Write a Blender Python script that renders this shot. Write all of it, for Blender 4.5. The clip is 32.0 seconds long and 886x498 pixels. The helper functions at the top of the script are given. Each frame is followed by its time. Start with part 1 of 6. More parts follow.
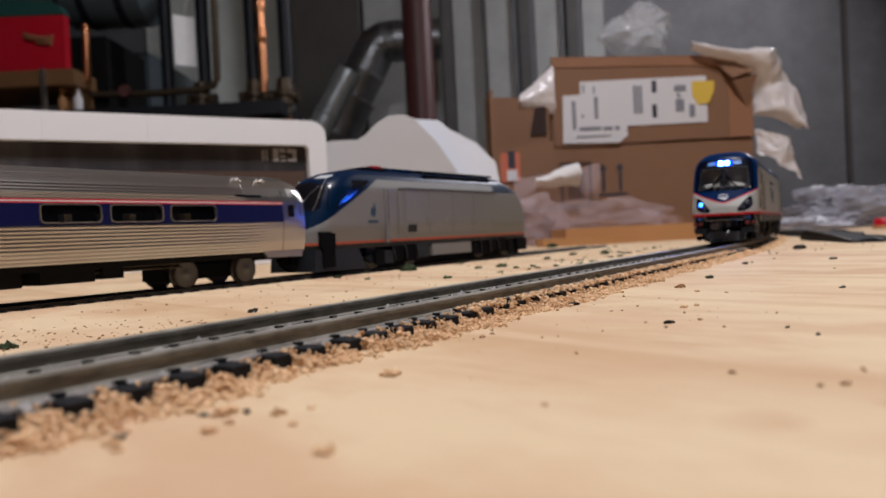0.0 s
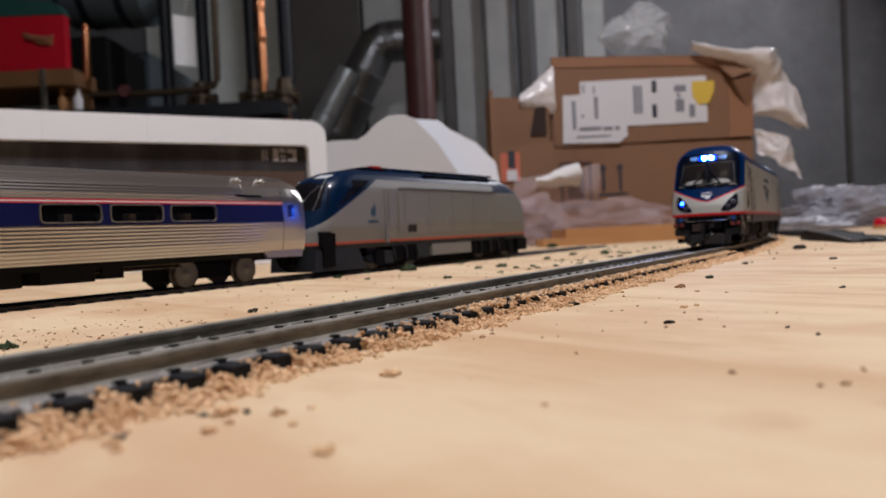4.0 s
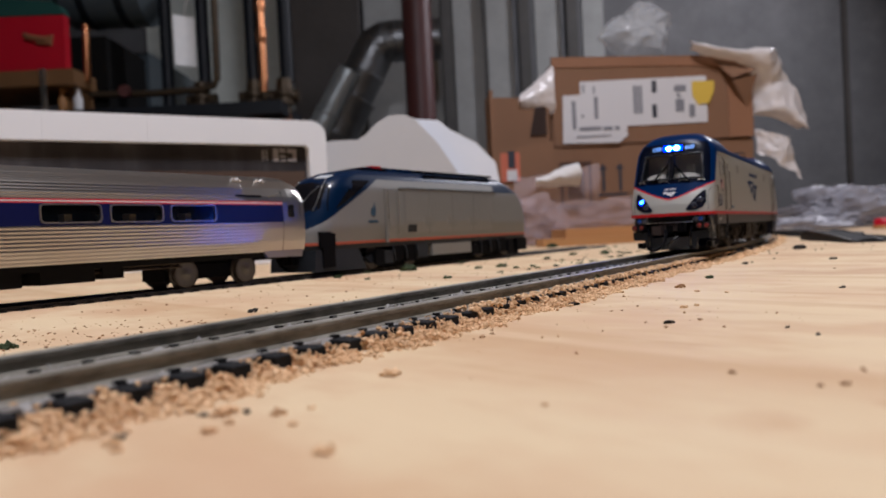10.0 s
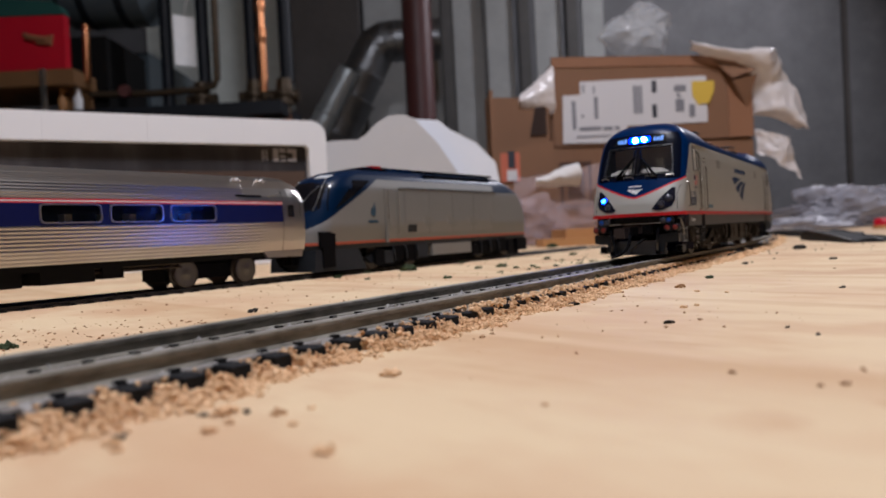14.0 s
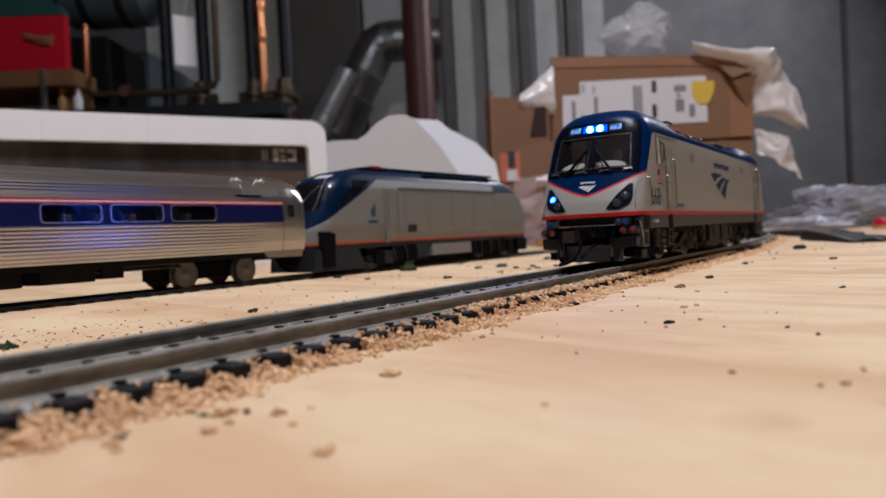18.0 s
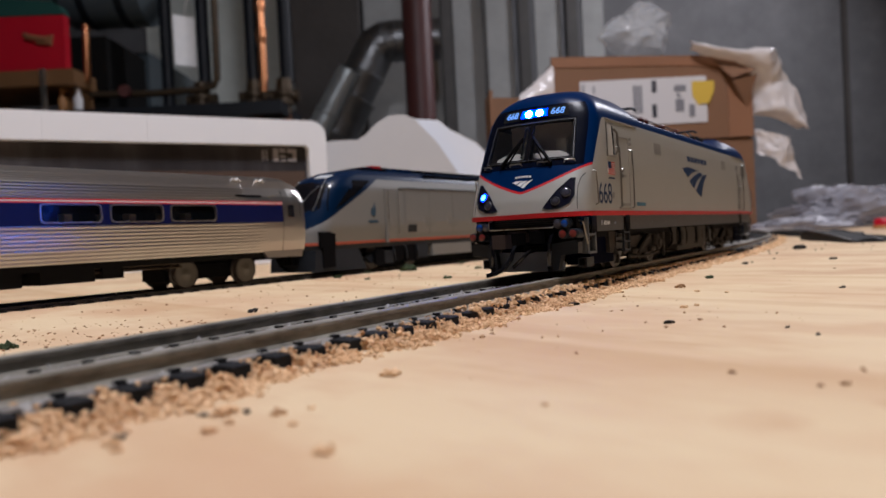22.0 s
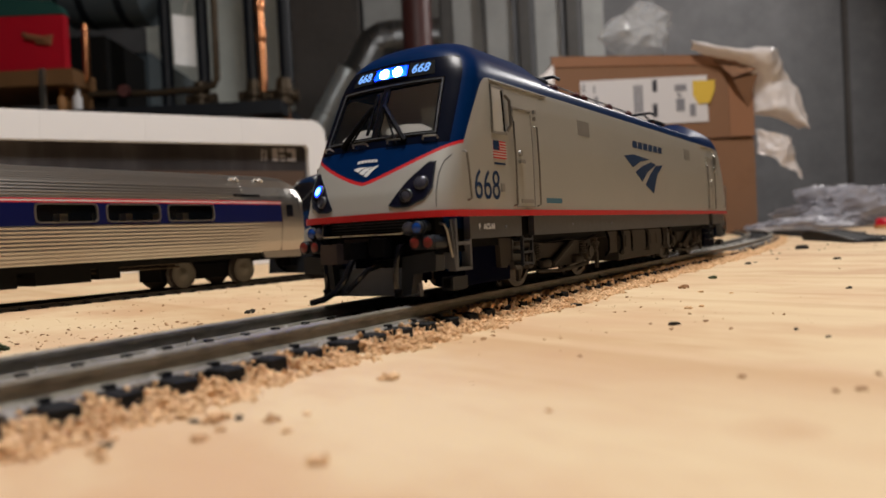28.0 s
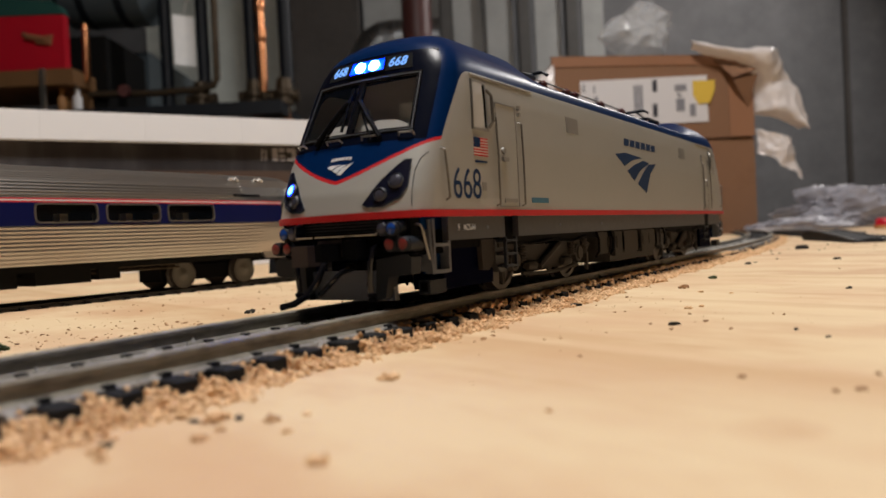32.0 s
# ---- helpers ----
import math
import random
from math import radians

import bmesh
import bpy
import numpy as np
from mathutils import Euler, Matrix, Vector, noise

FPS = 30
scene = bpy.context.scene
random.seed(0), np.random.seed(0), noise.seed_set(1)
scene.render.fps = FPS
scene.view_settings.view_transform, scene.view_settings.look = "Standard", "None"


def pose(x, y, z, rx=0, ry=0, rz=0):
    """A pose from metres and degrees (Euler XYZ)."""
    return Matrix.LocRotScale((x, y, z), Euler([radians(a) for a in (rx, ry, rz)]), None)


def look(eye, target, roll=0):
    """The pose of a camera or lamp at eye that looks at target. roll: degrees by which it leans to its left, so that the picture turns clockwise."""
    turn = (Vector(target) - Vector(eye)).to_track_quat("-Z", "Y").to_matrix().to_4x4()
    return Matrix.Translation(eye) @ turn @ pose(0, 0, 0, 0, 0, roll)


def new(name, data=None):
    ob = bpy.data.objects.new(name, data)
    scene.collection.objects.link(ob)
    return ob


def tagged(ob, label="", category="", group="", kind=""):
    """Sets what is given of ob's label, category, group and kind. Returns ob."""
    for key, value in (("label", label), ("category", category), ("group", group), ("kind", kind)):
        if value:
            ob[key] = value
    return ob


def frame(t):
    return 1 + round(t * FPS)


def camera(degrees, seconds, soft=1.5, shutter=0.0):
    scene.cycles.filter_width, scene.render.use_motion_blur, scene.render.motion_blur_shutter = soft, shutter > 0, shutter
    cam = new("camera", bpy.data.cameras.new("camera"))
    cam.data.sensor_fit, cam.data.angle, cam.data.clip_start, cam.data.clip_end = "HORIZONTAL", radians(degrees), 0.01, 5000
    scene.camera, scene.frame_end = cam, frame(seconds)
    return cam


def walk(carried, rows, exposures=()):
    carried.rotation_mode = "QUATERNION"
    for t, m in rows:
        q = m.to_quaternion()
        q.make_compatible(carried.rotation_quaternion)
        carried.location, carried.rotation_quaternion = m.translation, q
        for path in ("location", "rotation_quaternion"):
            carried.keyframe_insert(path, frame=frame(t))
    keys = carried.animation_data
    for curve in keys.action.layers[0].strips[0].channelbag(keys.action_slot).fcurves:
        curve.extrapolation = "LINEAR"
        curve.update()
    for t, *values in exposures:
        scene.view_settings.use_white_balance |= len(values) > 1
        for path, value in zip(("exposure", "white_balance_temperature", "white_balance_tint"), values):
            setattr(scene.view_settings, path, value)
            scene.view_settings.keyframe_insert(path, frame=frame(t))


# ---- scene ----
# All building sizes below are in millimetres; part() turns them into metres.
EYE = (0.0, 0.0, 0.0167)
AIM = Vector((0.0, math.cos(0.0185), -math.sin(0.0185)))
EYE_LATE = tuple(Vector(EYE) + AIM * 0.0027)
EYE_MID = tuple(Vector(EYE) + AIM * 0.0012)
cam = camera(62.8, 32.0)
cam.data.dof.use_dof = True
cam.data.dof.focus_distance = 0.168
cam.data.dof.aperture_fstop = 25.0


def view(eye):
    return look(eye, Vector(eye) + AIM, -2.88)


walk(cam, [(0.0, view(EYE)), (22.0, view(EYE)), (25.5, view(EYE_MID)), (28.0, view(EYE_LATE)), (32.0, view(EYE_LATE))],
     exposures=[(0.0, -0.14, 5850, 17), (6.0, -0.13, 5780, 17), (13.0, -0.13, 5700, 18), (21.0, -0.13, 5720, 18), (25.5, -0.09, 6080, 14), (28.0, -0.03, 6350, 13), (32.0, -0.03, 6350, 13)])

# ---- light ----
world = bpy.data.worlds.new("world")
scene.world = world
world.use_nodes = True
world.node_tree.nodes["Background"].inputs[0].default_value = (0.6, 0.62, 0.7, 1)
world.node_tree.nodes["Background"].inputs[1].default_value = 0.03


def lamp(name, place, target, size, watts, colour):
    data = bpy.data.lights.new(name, "AREA")
    data.shape, data.size, data.energy, data.color = "DISK", size, watts, colour
    ob = new(name, data)
    ob.matrix_world = look(place, target)
    return ob


WARM = (1.0, 0.955, 0.885)
CEILING_Z = 1.45
BULB_A = (1.55, 2.1, CEILING_Z - 0.2)
BULB_B = (0.06, 0.02, CEILING_Z - 0.2)
lamp("ceiling_bulb_light", BULB_A, (0.2, 2.25, 0.2), 0.16, 17, WARM)
lamp("ceiling_bulb_light", BULB_B, (0.05, 0.35, 0), 0.3, 19.5, WARM)

# ---- helpers for building ----
MM = 0.001


def part(name, bm, material, parent=None, label="", smooth=False, bevel=0.0):
    if bevel:
        bmesh.ops.bevel(bm, geom=[e for e in bm.edges if e.calc_face_angle(0) > 0.5], offset=bevel, segments=2, affect="EDGES", profile=0.6)
    bmesh.ops.recalc_face_normals(bm, faces=bm.faces)
    bmesh.ops.scale(bm, vec=(MM, MM, MM), verts=bm.verts)
    me = bpy.data.meshes.new(name)
    bm.to_mesh(me)
    bm.free()
    for m in material if isinstance(material, (list, tuple)) else [material]:
        me.materials.append(m)
    if smooth:
        me.shade_smooth()
        me.set_sharp_from_angle(angle=radians(38))
    ob = new(name, me)
    if parent:
        ob.parent = parent
    return tagged(ob, label)


def thing(name, label, category, at=(0, 0, 0), turn=0.0, group="", kind=""):
    ob = new(name)
    ob.empty_display_size = 0.01
    ob.matrix_basis = pose(at[0] * MM, at[1] * MM, at[2] * MM, 0, 0, turn)
    return tagged(ob, label, category, group, kind)


def box(x0, x1, y0, y1, z0, z1, bm=None):
    bm = bm or bmesh.new()
    v = [bm.verts.new((x, y, z)) for z in (z0, z1) for y in (y0, y1) for x in (x0, x1)]
    for q in ((0, 2, 3, 1), (4, 5, 7, 6), (0, 1, 5, 4), (2, 6, 7, 3), (0, 4, 6, 2), (1, 3, 7, 5)):
        bm.faces.new([v[i] for i in q])
    return bm


def ring(bm, centre, axis, r, n, start=0.0):
    axis = Vector(axis).normalized()
    a = axis.orthogonal().normalized()
    b = axis.cross(a)
    c = Vector(centre)
    return [bm.verts.new(c + a * r * math.cos(start + 2 * math.pi * i / n) + b * r * math.sin(start + 2 * math.pi * i / n)) for i in range(n)]


def bridge(bm, r0, r1):
    n = len(r0)
    for i in range(n):
        bm.faces.new((r0[i], r0[(i + 1) % n], r1[(i + 1) % n], r1[i]))


def turned(p0, p1, profile, n=16, bm=None):
    """A turned solid from p0 to p1; profile: (share of the way, radius)."""
    bm = bm or bmesh.new()
    p0, p1 = Vector(p0), Vector(p1)
    rings = [ring(bm, p0.lerp(p1, k), p1 - p0, max(r, 1e-4), n) for k, r in profile]
    for a, b in zip(rings, rings[1:]):
        bridge(bm, a, b)
    bm.faces.new(rings[0][::-1])
    bm.faces.new(rings[-1])
    return bm


def cyl(p0, p1, r, n=14, bm=None):
    return turned(p0, p1, [(0, r), (1, r)], n, bm)


def tube(points, r, n=8, bm=None):
    bm = bm or bmesh.new()
    pts = [Vector(p) for p in points]
    rings = []
    up = None
    for i, p in enumerate(pts):
        d = (pts[min(i + 1, len(pts) - 1)] - pts[max(i - 1, 0)]).normalized()
        a = d.orthogonal().normalized() if up is None else (up - d * up.dot(d)).normalized()
        up = a
        b = d.cross(a)
        rings.append([bm.verts.new(p + a * r * math.cos(2 * math.pi * k / n) + b * r * math.sin(2 * math.pi * k / n)) for k in range(n)])
    for a, b in zip(rings, rings[1:]):
        bridge(bm, a, b)
    bm.faces.new(rings[0][::-1])
    bm.faces.new(rings[-1])
    return bm


def prism(poly, a, b, place, bm=None):
    """A flat shape pushed from a to b; place(p, q, depth) gives the point."""
    bm = bm or bmesh.new()
    lo = [bm.verts.new(place(p, q, a)) for p, q in poly]
    hi = [bm.verts.new(place(p, q, b)) for p, q in poly]
    bm.faces.new(lo[::-1])
    bm.faces.new(hi)
    bridge(bm, lo, hi)
    return bm


def along_y(p, q, d):
    return (d, p, q)


def across(p, q, d):
    return (p, d, q)


def flat(p, q, d):
    return (p, q, d)


def patch(poly, surface, off0, off1, rings=5, split=6, bm=None):
    """A star-shaped plate that follows a curved surface; surface(p, q, off) gives the point."""
    bm = bm or bmesh.new()
    edge = []
    for (p0, q0), (p1, q1) in zip(poly, poly[1:] + poly[:1]):
        edge += [(p0 + (p1 - p0) * k / split, q0 + (q1 - q0) * k / split) for k in range(split)]
    cp, cq = sum(p for p, q in edge) / len(edge), sum(q for p, q in edge) / len(edge)
    base = [bm.verts.new(surface(p, q, off0)) for p, q in edge]
    rows = [base]
    for k in range(rings):
        s = 1 - k / rings
        rows.append([bm.verts.new(surface(cp + (p - cp) * s, cq + (q - cq) * s, off1)) for p, q in edge])
    for a, b in zip(rows, rows[1:]):
        bridge(bm, a, b)
    mid = bm.verts.new(surface(cp, cq, off1))
    last = rows[-1]
    for i in range(len(last)):
        bm.faces.new((last[i], last[(i + 1) % len(last)], mid))
    return bm


def frame_patch(outer, inner, surface, off0, off1, split=6):
    bm = bmesh.new()

    def fine(poly):
        out = []
        for (p0, q0), (p1, q1) in zip(poly, poly[1:] + poly[:1]):
            out += [(p0 + (p1 - p0) * k / split, q0 + (q1 - q0) * k / split) for k in range(split)]
        return out
    o, i = fine(outer), fine(inner)
    rows = [[bm.verts.new(surface(p, q, off)) for p, q in e] for e, off in ((o, off0), (o, off1), (i, off1), (i, off0))]
    for a, b in zip(rows, rows[1:]):
        bridge(bm, a, b)
    return bm


def letters(text, height, depth, place, mirror=False):
    """Raised lettering from the built-in font, centred; place(x, y, z) puts each point."""
    cu = bpy.data.curves.new("lettering", "FONT")
    cu.body, cu.align_x, cu.align_y, cu.extrude = text, "CENTER", "CENTER", 0.05
    ob = bpy.data.objects.new("lettering", cu)
    scene.collection.objects.link(ob)
    dg = bpy.context.evaluated_depsgraph_get()
    me = bpy.data.meshes.new_from_object(ob.evaluated_get(dg))
    bm = bmesh.new()
    bm.from_mesh(me)
    bpy.data.objects.remove(ob)
    bpy.data.meshes.remove(me)
    top = max(v.co.y for v in bm.verts) - min(v.co.y for v in bm.verts)
    k = height / top
    for v in bm.verts:
        v.co = Vector(place(v.co.x * k * (-1 if mirror else 1), v.co.y * k, depth * (v.co.z / 0.05 + 1) / 2))
    return bm


def rounded(x0, x1, y0, y1, r, k=3):
    out = []
    for cx, cy, a in ((x1 - r, y0 + r, -90), (x1 - r, y1 - r, 0), (x0 + r, y1 - r, 90), (x0 + r, y0 + r, 180)):
        out += [(cx + r * math.cos(radians(a + 90 * i / k)), cy + r * math.sin(radians(a + 90 * i / k))) for i in range(k + 1)]
    return out


# ---- materials ----
class Nodes:
    """Short names for the nodes of one material."""

    def __init__(self, name):
        self.m = bpy.data.materials.new(name)
        self.m.use_nodes = True
        self.t = self.m.node_tree
        self.b = self.t.nodes["Principled BSDF"]
        self.co = self.t.nodes.new("ShaderNodeTexCoord").outputs["Object"]

    def put(self, socket, value):
        if hasattr(value, "is_linked"):
            self.t.links.new(value, socket)
        elif hasattr(value, "__len__") and len(value) == 3 and socket.type == "RGBA":
            socket.default_value = (*value, 1)
        else:
            socket.default_value = value

    def math(self, op, a, b=0.0, c=0.0):
        n = self.t.nodes.new("ShaderNodeMath")
        n.operation = op
        for s, v in zip(n.inputs, (a, b, c)):
            self.put(s, v)
        return n.outputs[0]

    def xyz(self):
        n = self.t.nodes.new("ShaderNodeSeparateXYZ")
        self.put(n.inputs[0], self.co)
        return n.outputs

    def noise(self, scale, detail=4.0, rough=0.55, stretch=None):
        n = self.t.nodes.new("ShaderNodeTexNoise")
        n.inputs["Scale"].default_value, n.inputs["Detail"].default_value, n.inputs["Roughness"].default_value = scale, detail, rough
        src = self.co
        if stretch:
            mp = self.t.nodes.new("ShaderNodeMapping")
            mp.inputs["Scale"].default_value = stretch
            self.put(mp.inputs[0], src)
            src = mp.outputs[0]
        self.put(n.inputs["Vector"], src)
        return n.outputs["Fac"]

    def ramp(self, fac, *stops):
        n = self.t.nodes.new("ShaderNodeValToRGB")
        e = n.color_ramp.elements
        while len(e) < len(stops):
            e.new(0.5)
        for s, (p, c) in zip(e, stops):
            s.position, s.color = p, (*c, 1) if hasattr(c, "__len__") else (c, c, c, 1)
        self.put(n.inputs[0], fac)
        return n.outputs[0]

    def mix(self, fac, a, b, how="MIX"):
        n = self.t.nodes.new("ShaderNodeMix")
        n.data_type, n.blend_type = "RGBA", how
        self.put(n.inputs[0], fac)
        self.put(n.inputs[6], a)
        self.put(n.inputs[7], b)
        return n.outputs[2]

    def bump(self, height, strength, distance):
        n = self.t.nodes.new("ShaderNodeBump")
        n.inputs["Strength"].default_value, n.inputs["Distance"].default_value = strength, distance
        self.put(n.inputs["Height"], height)
        self.put(self.b.inputs["Normal"], n.outputs[0])

    def set(self, **values):
        for key, value in values.items():
            self.put(self.b.inputs[key.replace("_", " ")], value)
        return self.m


def plain(name, colour, rough=0.5, metal=0.0, scale=400.0, vary=0.12, bump=0.0, fine=0.0002, **more):
    n = Nodes(name)
    f = n.noise(scale)
    g = n.noise(scale / 9, 3)
    lo = tuple(c * (1 - vary) for c in colour)
    hi = tuple(min(1, c * (1 + vary)) for c in colour)
    n.set(Base_Color=n.mix(n.math("MULTIPLY_ADD", g, 0.7, n.math("MULTIPLY", f, 0.3)), lo, hi), Metallic=metal,
          Roughness=n.math("MULTIPLY_ADD", f, 0.16, rough - 0.08), **more)
    if bump:
        n.bump(f, bump, fine)
    return n.m


def glow(name, colour, strength):
    n = Nodes(name)
    return n.set(Base_Color=(0.02, 0.02, 0.02), Emission_Color=colour, Emission_Strength=strength, Roughness=0.3)
SILVER = plain("silver_paint", (0.275, 0.265, 0.245), 0.38, 0.35, 900, 0.06)
SKIRT_GREY = plain("dark_grey_paint", (0.02, 0.0235, 0.03), 0.45, 0, 900, 0.15, Specular_IOR_Level=0.4, IOR=1.3)
NAVY = plain("navy_paint", (0.0006, 0.015, 0.062), 0.3, 0, 900, 0.12, Specular_IOR_Level=0.13, IOR=1.2)
NAVY_INK = plain("navy_print", (0.004, 0.024, 0.078), 0.6, 0, 900, 0.08, Specular_IOR_Level=0.15)
WHITE_INK = plain("white_print", (0.62, 0.64, 0.66), 0.5, 0, 900, 0.05)
TEAL_INK = plain("teal_print", (0.025, 0.12, 0.19), 0.5, 0, 900, 0.08)
RED = plain("red_paint", (0.47, 0.012, 0.016), 0.4, 0, 900, 0.1, Specular_IOR_Level=0.3)
BLACK = plain("black_plastic", (0.004, 0.004, 0.005), 0.6, 0, 700, 0.3, Specular_IOR_Level=0.2, IOR=1.2)
MATTE_BLACK = plain("matte_black_rubber", (0.006, 0.006, 0.006), 0.85, 0, 700, 0.3, Specular_IOR_Level=0.15)
GLOSS_BLACK = plain("gloss_black", (0.006, 0.006, 0.008), 0.14, 0, 700, 0.3)
TRUCK_GREY = plain("weathered_underframe", (0.05, 0.046, 0.043), 0.6, 0, 500, 0.3, 0.3, Specular_IOR_Level=0.25, IOR=1.25)
WHEEL = plain("dark_wheel_steel", (0.085, 0.075, 0.067), 0.5, 0.4, 500, 0.25)
CHROME = plain("bare_metal_wire", (0.4, 0.385, 0.35), 0.3, 0.9, 500, 0.1)
RED_LENS = plain("red_lens", (0.16, 0.018, 0.014), 0.35, 0, 500, 0.1)
BLUE_LENS = plain("blue_lens", (0.01, 0.05, 0.25), 0.2, 0, 500, 0.1)
CREAM = plain("cab_cream", (0.5, 0.48, 0.44), 0.6, 0, 500, 0.1)
HEAD_GLOW = glow("headlamp_glow", (0.03, 0.15, 1.0), 800)
# blue spill of the lamps, put in as emission of the reflectors
REFLECTOR_GLOW = glow("headlamp_reflector_glow", (0.0006, 0.014, 1.0), 16)
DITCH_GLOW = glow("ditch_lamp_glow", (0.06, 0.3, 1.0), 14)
NUMBER_GLOW = glow("number_glow", (0.2, 0.45, 1.0), 1.3)


def livery():
    """Blue cab and roof, red V line and silver sides, laid out on the body's own shape."""
    n = Nodes("locomotive_livery")
    x, y, z = n.xyz()
    v = n.math("MULTIPLY", n.math("ABSOLUTE", x), 1000)
    u = n.math("MULTIPLY", y, 1000)
    u = n.math("MINIMUM", u, n.math("SUBTRACT", 233, u))
    w = n.math("MULTIPLY", z, 1000)
    vee = n.math("ADD", 22.4, n.math("MULTIPLY", n.math("POWER", v, 1.25), 0.2))
    h = n.math("SUBTRACT", w, 29)
    edge = n.math("ADD", n.math("MULTIPLY_ADD", h, 0.56, 10.6), n.math("MULTIPLY", n.math("MULTIPLY", h, h), 0.007))
    before = n.math("LESS_THAN", u, edge)
    field = n.math("SMOOTH_MAX", n.math("SUBTRACT", edge, u), n.math("MULTIPLY_ADD", w, 1.2, -1.2 * 41.9), 4.0)
    blue = n.math("MULTIPLY", n.math("GREATER_THAN", w, vee), n.math("GREATER_THAN", field, 0.0))
    red = n.math("MULTIPLY", n.math("GREATER_THAN", w, n.math("SUBTRACT", vee, 0.65)), before)
    g = n.noise(60, 3)
    f = n.noise(900, 3)
    silver = n.mix(g, (0.385, 0.381, 0.35), (0.425, 0.421, 0.39))
    navy = n.mix(f, (0.0006, 0.0125, 0.058), (0.0009, 0.0165, 0.075))
    # gloss black screen area between the number boards and the V
    face = n.math("MULTIPLY", n.math("LESS_THAN", u, n.math("MULTIPLY_ADD", w, 0.5, -6.2)), n.math("GREATER_THAN", w, 28.7))
    face = n.math("MULTIPLY", face, n.math("LESS_THAN", w, 46))
    c = n.mix(red, silver, (0.47, 0.015, 0.02))
    c = n.mix(blue, c, navy)
    c = n.mix(face, c, (0.0025, 0.004, 0.011))
    n.set(Base_Color=c, Metallic=n.math("MULTIPLY", n.math("SUBTRACT", 1, n.math("MAXIMUM", blue, red)), 0.28),
          Roughness=n.math("MULTIPLY_ADD", face, -0.06, n.math("MULTIPLY_ADD", blue, -0.06, n.math("MULTIPLY_ADD", f, 0.1, 0.31))), IOR=n.math("MULTIPLY_ADD", blue, -0.27, 1.45))
    return n.m


LIVERY = livery()


def plywood():
    n = Nodes("bare_plywood")
    mp = n.t.nodes.new("ShaderNodeMapping")
    mp.inputs["Rotation"].default_value = (0, 0, radians(49))
    n.put(mp.inputs[0], n.co)
    n.co = mp.outputs[0]
    grain = n.noise(1, 6, 0.6, (9, 160, 9))
    band = n.noise(1, 3, 0.5, (3.5, 24, 3))
    blotch = n.noise(26, 5, 0.62)
    fibre = n.noise(1, 2, 0.5, (120, 2200, 100))
    c = n.ramp(band, (0.33, (0.54, 0.36, 0.22)), (0.48, (0.65, 0.485, 0.305)), (0.7, (0.71, 0.555, 0.36)))
    c = n.mix(n.math("MULTIPLY", grain, 0.45), c, (0.56, 0.36, 0.2))
    c = n.mix(n.math("MULTIPLY", n.ramp(blotch, (0.5, 0.0), (0.72, 1.0)), 0.55), c, (0.54, 0.345, 0.19))
    streak = n.noise(1, 5, 0.6, (5, 75, 5))
    c = n.mix(n.math("MULTIPLY", n.ramp(streak, (0.56, 0.0), (0.63, 1.0)), 0.5), c, (0.52, 0.33, 0.18))
    sep = n.t.nodes.new("ShaderNodeSeparateXYZ")
    n.put(sep.inputs[0], n.co)
    wob = n.noise(1, 3, 0.5, (18, 4, 4))
    line = n.math("MULTIPLY_ADD", wob, 0.03, n.math("MULTIPLY_ADD", sep.outputs[1], 4.0, -0.015))
    figure = n.ramp(line, (0.20, 0.0), (0.27, 0.3), (0.325, 0.85), (0.336, 0.1), (0.56, 0.0), (0.585, 0.55), (0.594, 0.05), (0.82, 0.0), (0.85, 0.6), (0.86, 0.0))
    pink = n.noise(8, 4, 0.6)
    c = n.mix(n.math("MULTIPLY", n.ramp(pink, (0.5, 0.0), (0.68, 1.0)), 0.5), c, (0.61, 0.39, 0.235))
    patchy = n.noise(1, 4, 0.6, (20, 34, 20))
    c = n.mix(n.math("MULTIPLY", n.ramp(patchy, (0.42, 1.0), (0.55, 0.0)), 0.65), c, (0.72, 0.585, 0.372))
    c = n.mix(n.math("MULTIPLY", n.ramp(patchy, (0.55, 0.0), (0.68, 1.0)), 0.45), c, (0.57, 0.36, 0.22))
    c = n.mix(n.math("MULTIPLY", figure, 0.62), c, (0.46, 0.265, 0.13))
    c = n.mix(n.math("MULTIPLY", fibre, 0.18), c, (0.5, 0.32, 0.18))
    # a few old glue and water stains with soft ragged edges
    gx, gy, gz = n.xyz()
    rag = n.noise(90, 3, 0.6)
    for sx, sy, rx, ry, k in ((-0.0148, 0.0604, 0.004, 0.006, 0.85), (-0.010, 0.0515, 0.006, 0.007, 0.8), (-0.0219, 0.0705, 0.004, 0.0035, 0.7), (-0.0285, 0.059, 0.006, 0.008, 0.5), (0.03, 0.10, 0.02, 0.008, 0.25), (0.07, 0.16, 0.03, 0.012, 0.25)):
        dx = n.math("DIVIDE", n.math("SUBTRACT", gx, sx), rx)
        dy = n.math("DIVIDE", n.math("SUBTRACT", gy, sy), ry)
        r2 = n.math("ADD", n.math("ADD", n.math("MULTIPLY", dx, dx), n.math("MULTIPLY", dy, dy)), n.math("MULTIPLY", rag, 1.2))
        c = n.mix(n.math("MULTIPLY", n.ramp(r2, (0.5, 1.0), (1.7, 0.0)), k), c, (0.47, 0.265, 0.145))
    n.set(Base_Color=c, Roughness=n.math("MULTIPLY_ADD", grain, 0.2, 0.62), Specular_IOR_Level=0.12)
    n.bump(n.math("ADD", n.math("MULTIPLY", fibre, 0.4), n.math("MULTIPLY", grain, 0.6)), 0.25, 0.0002)
    return n.m


PLY = plywood()


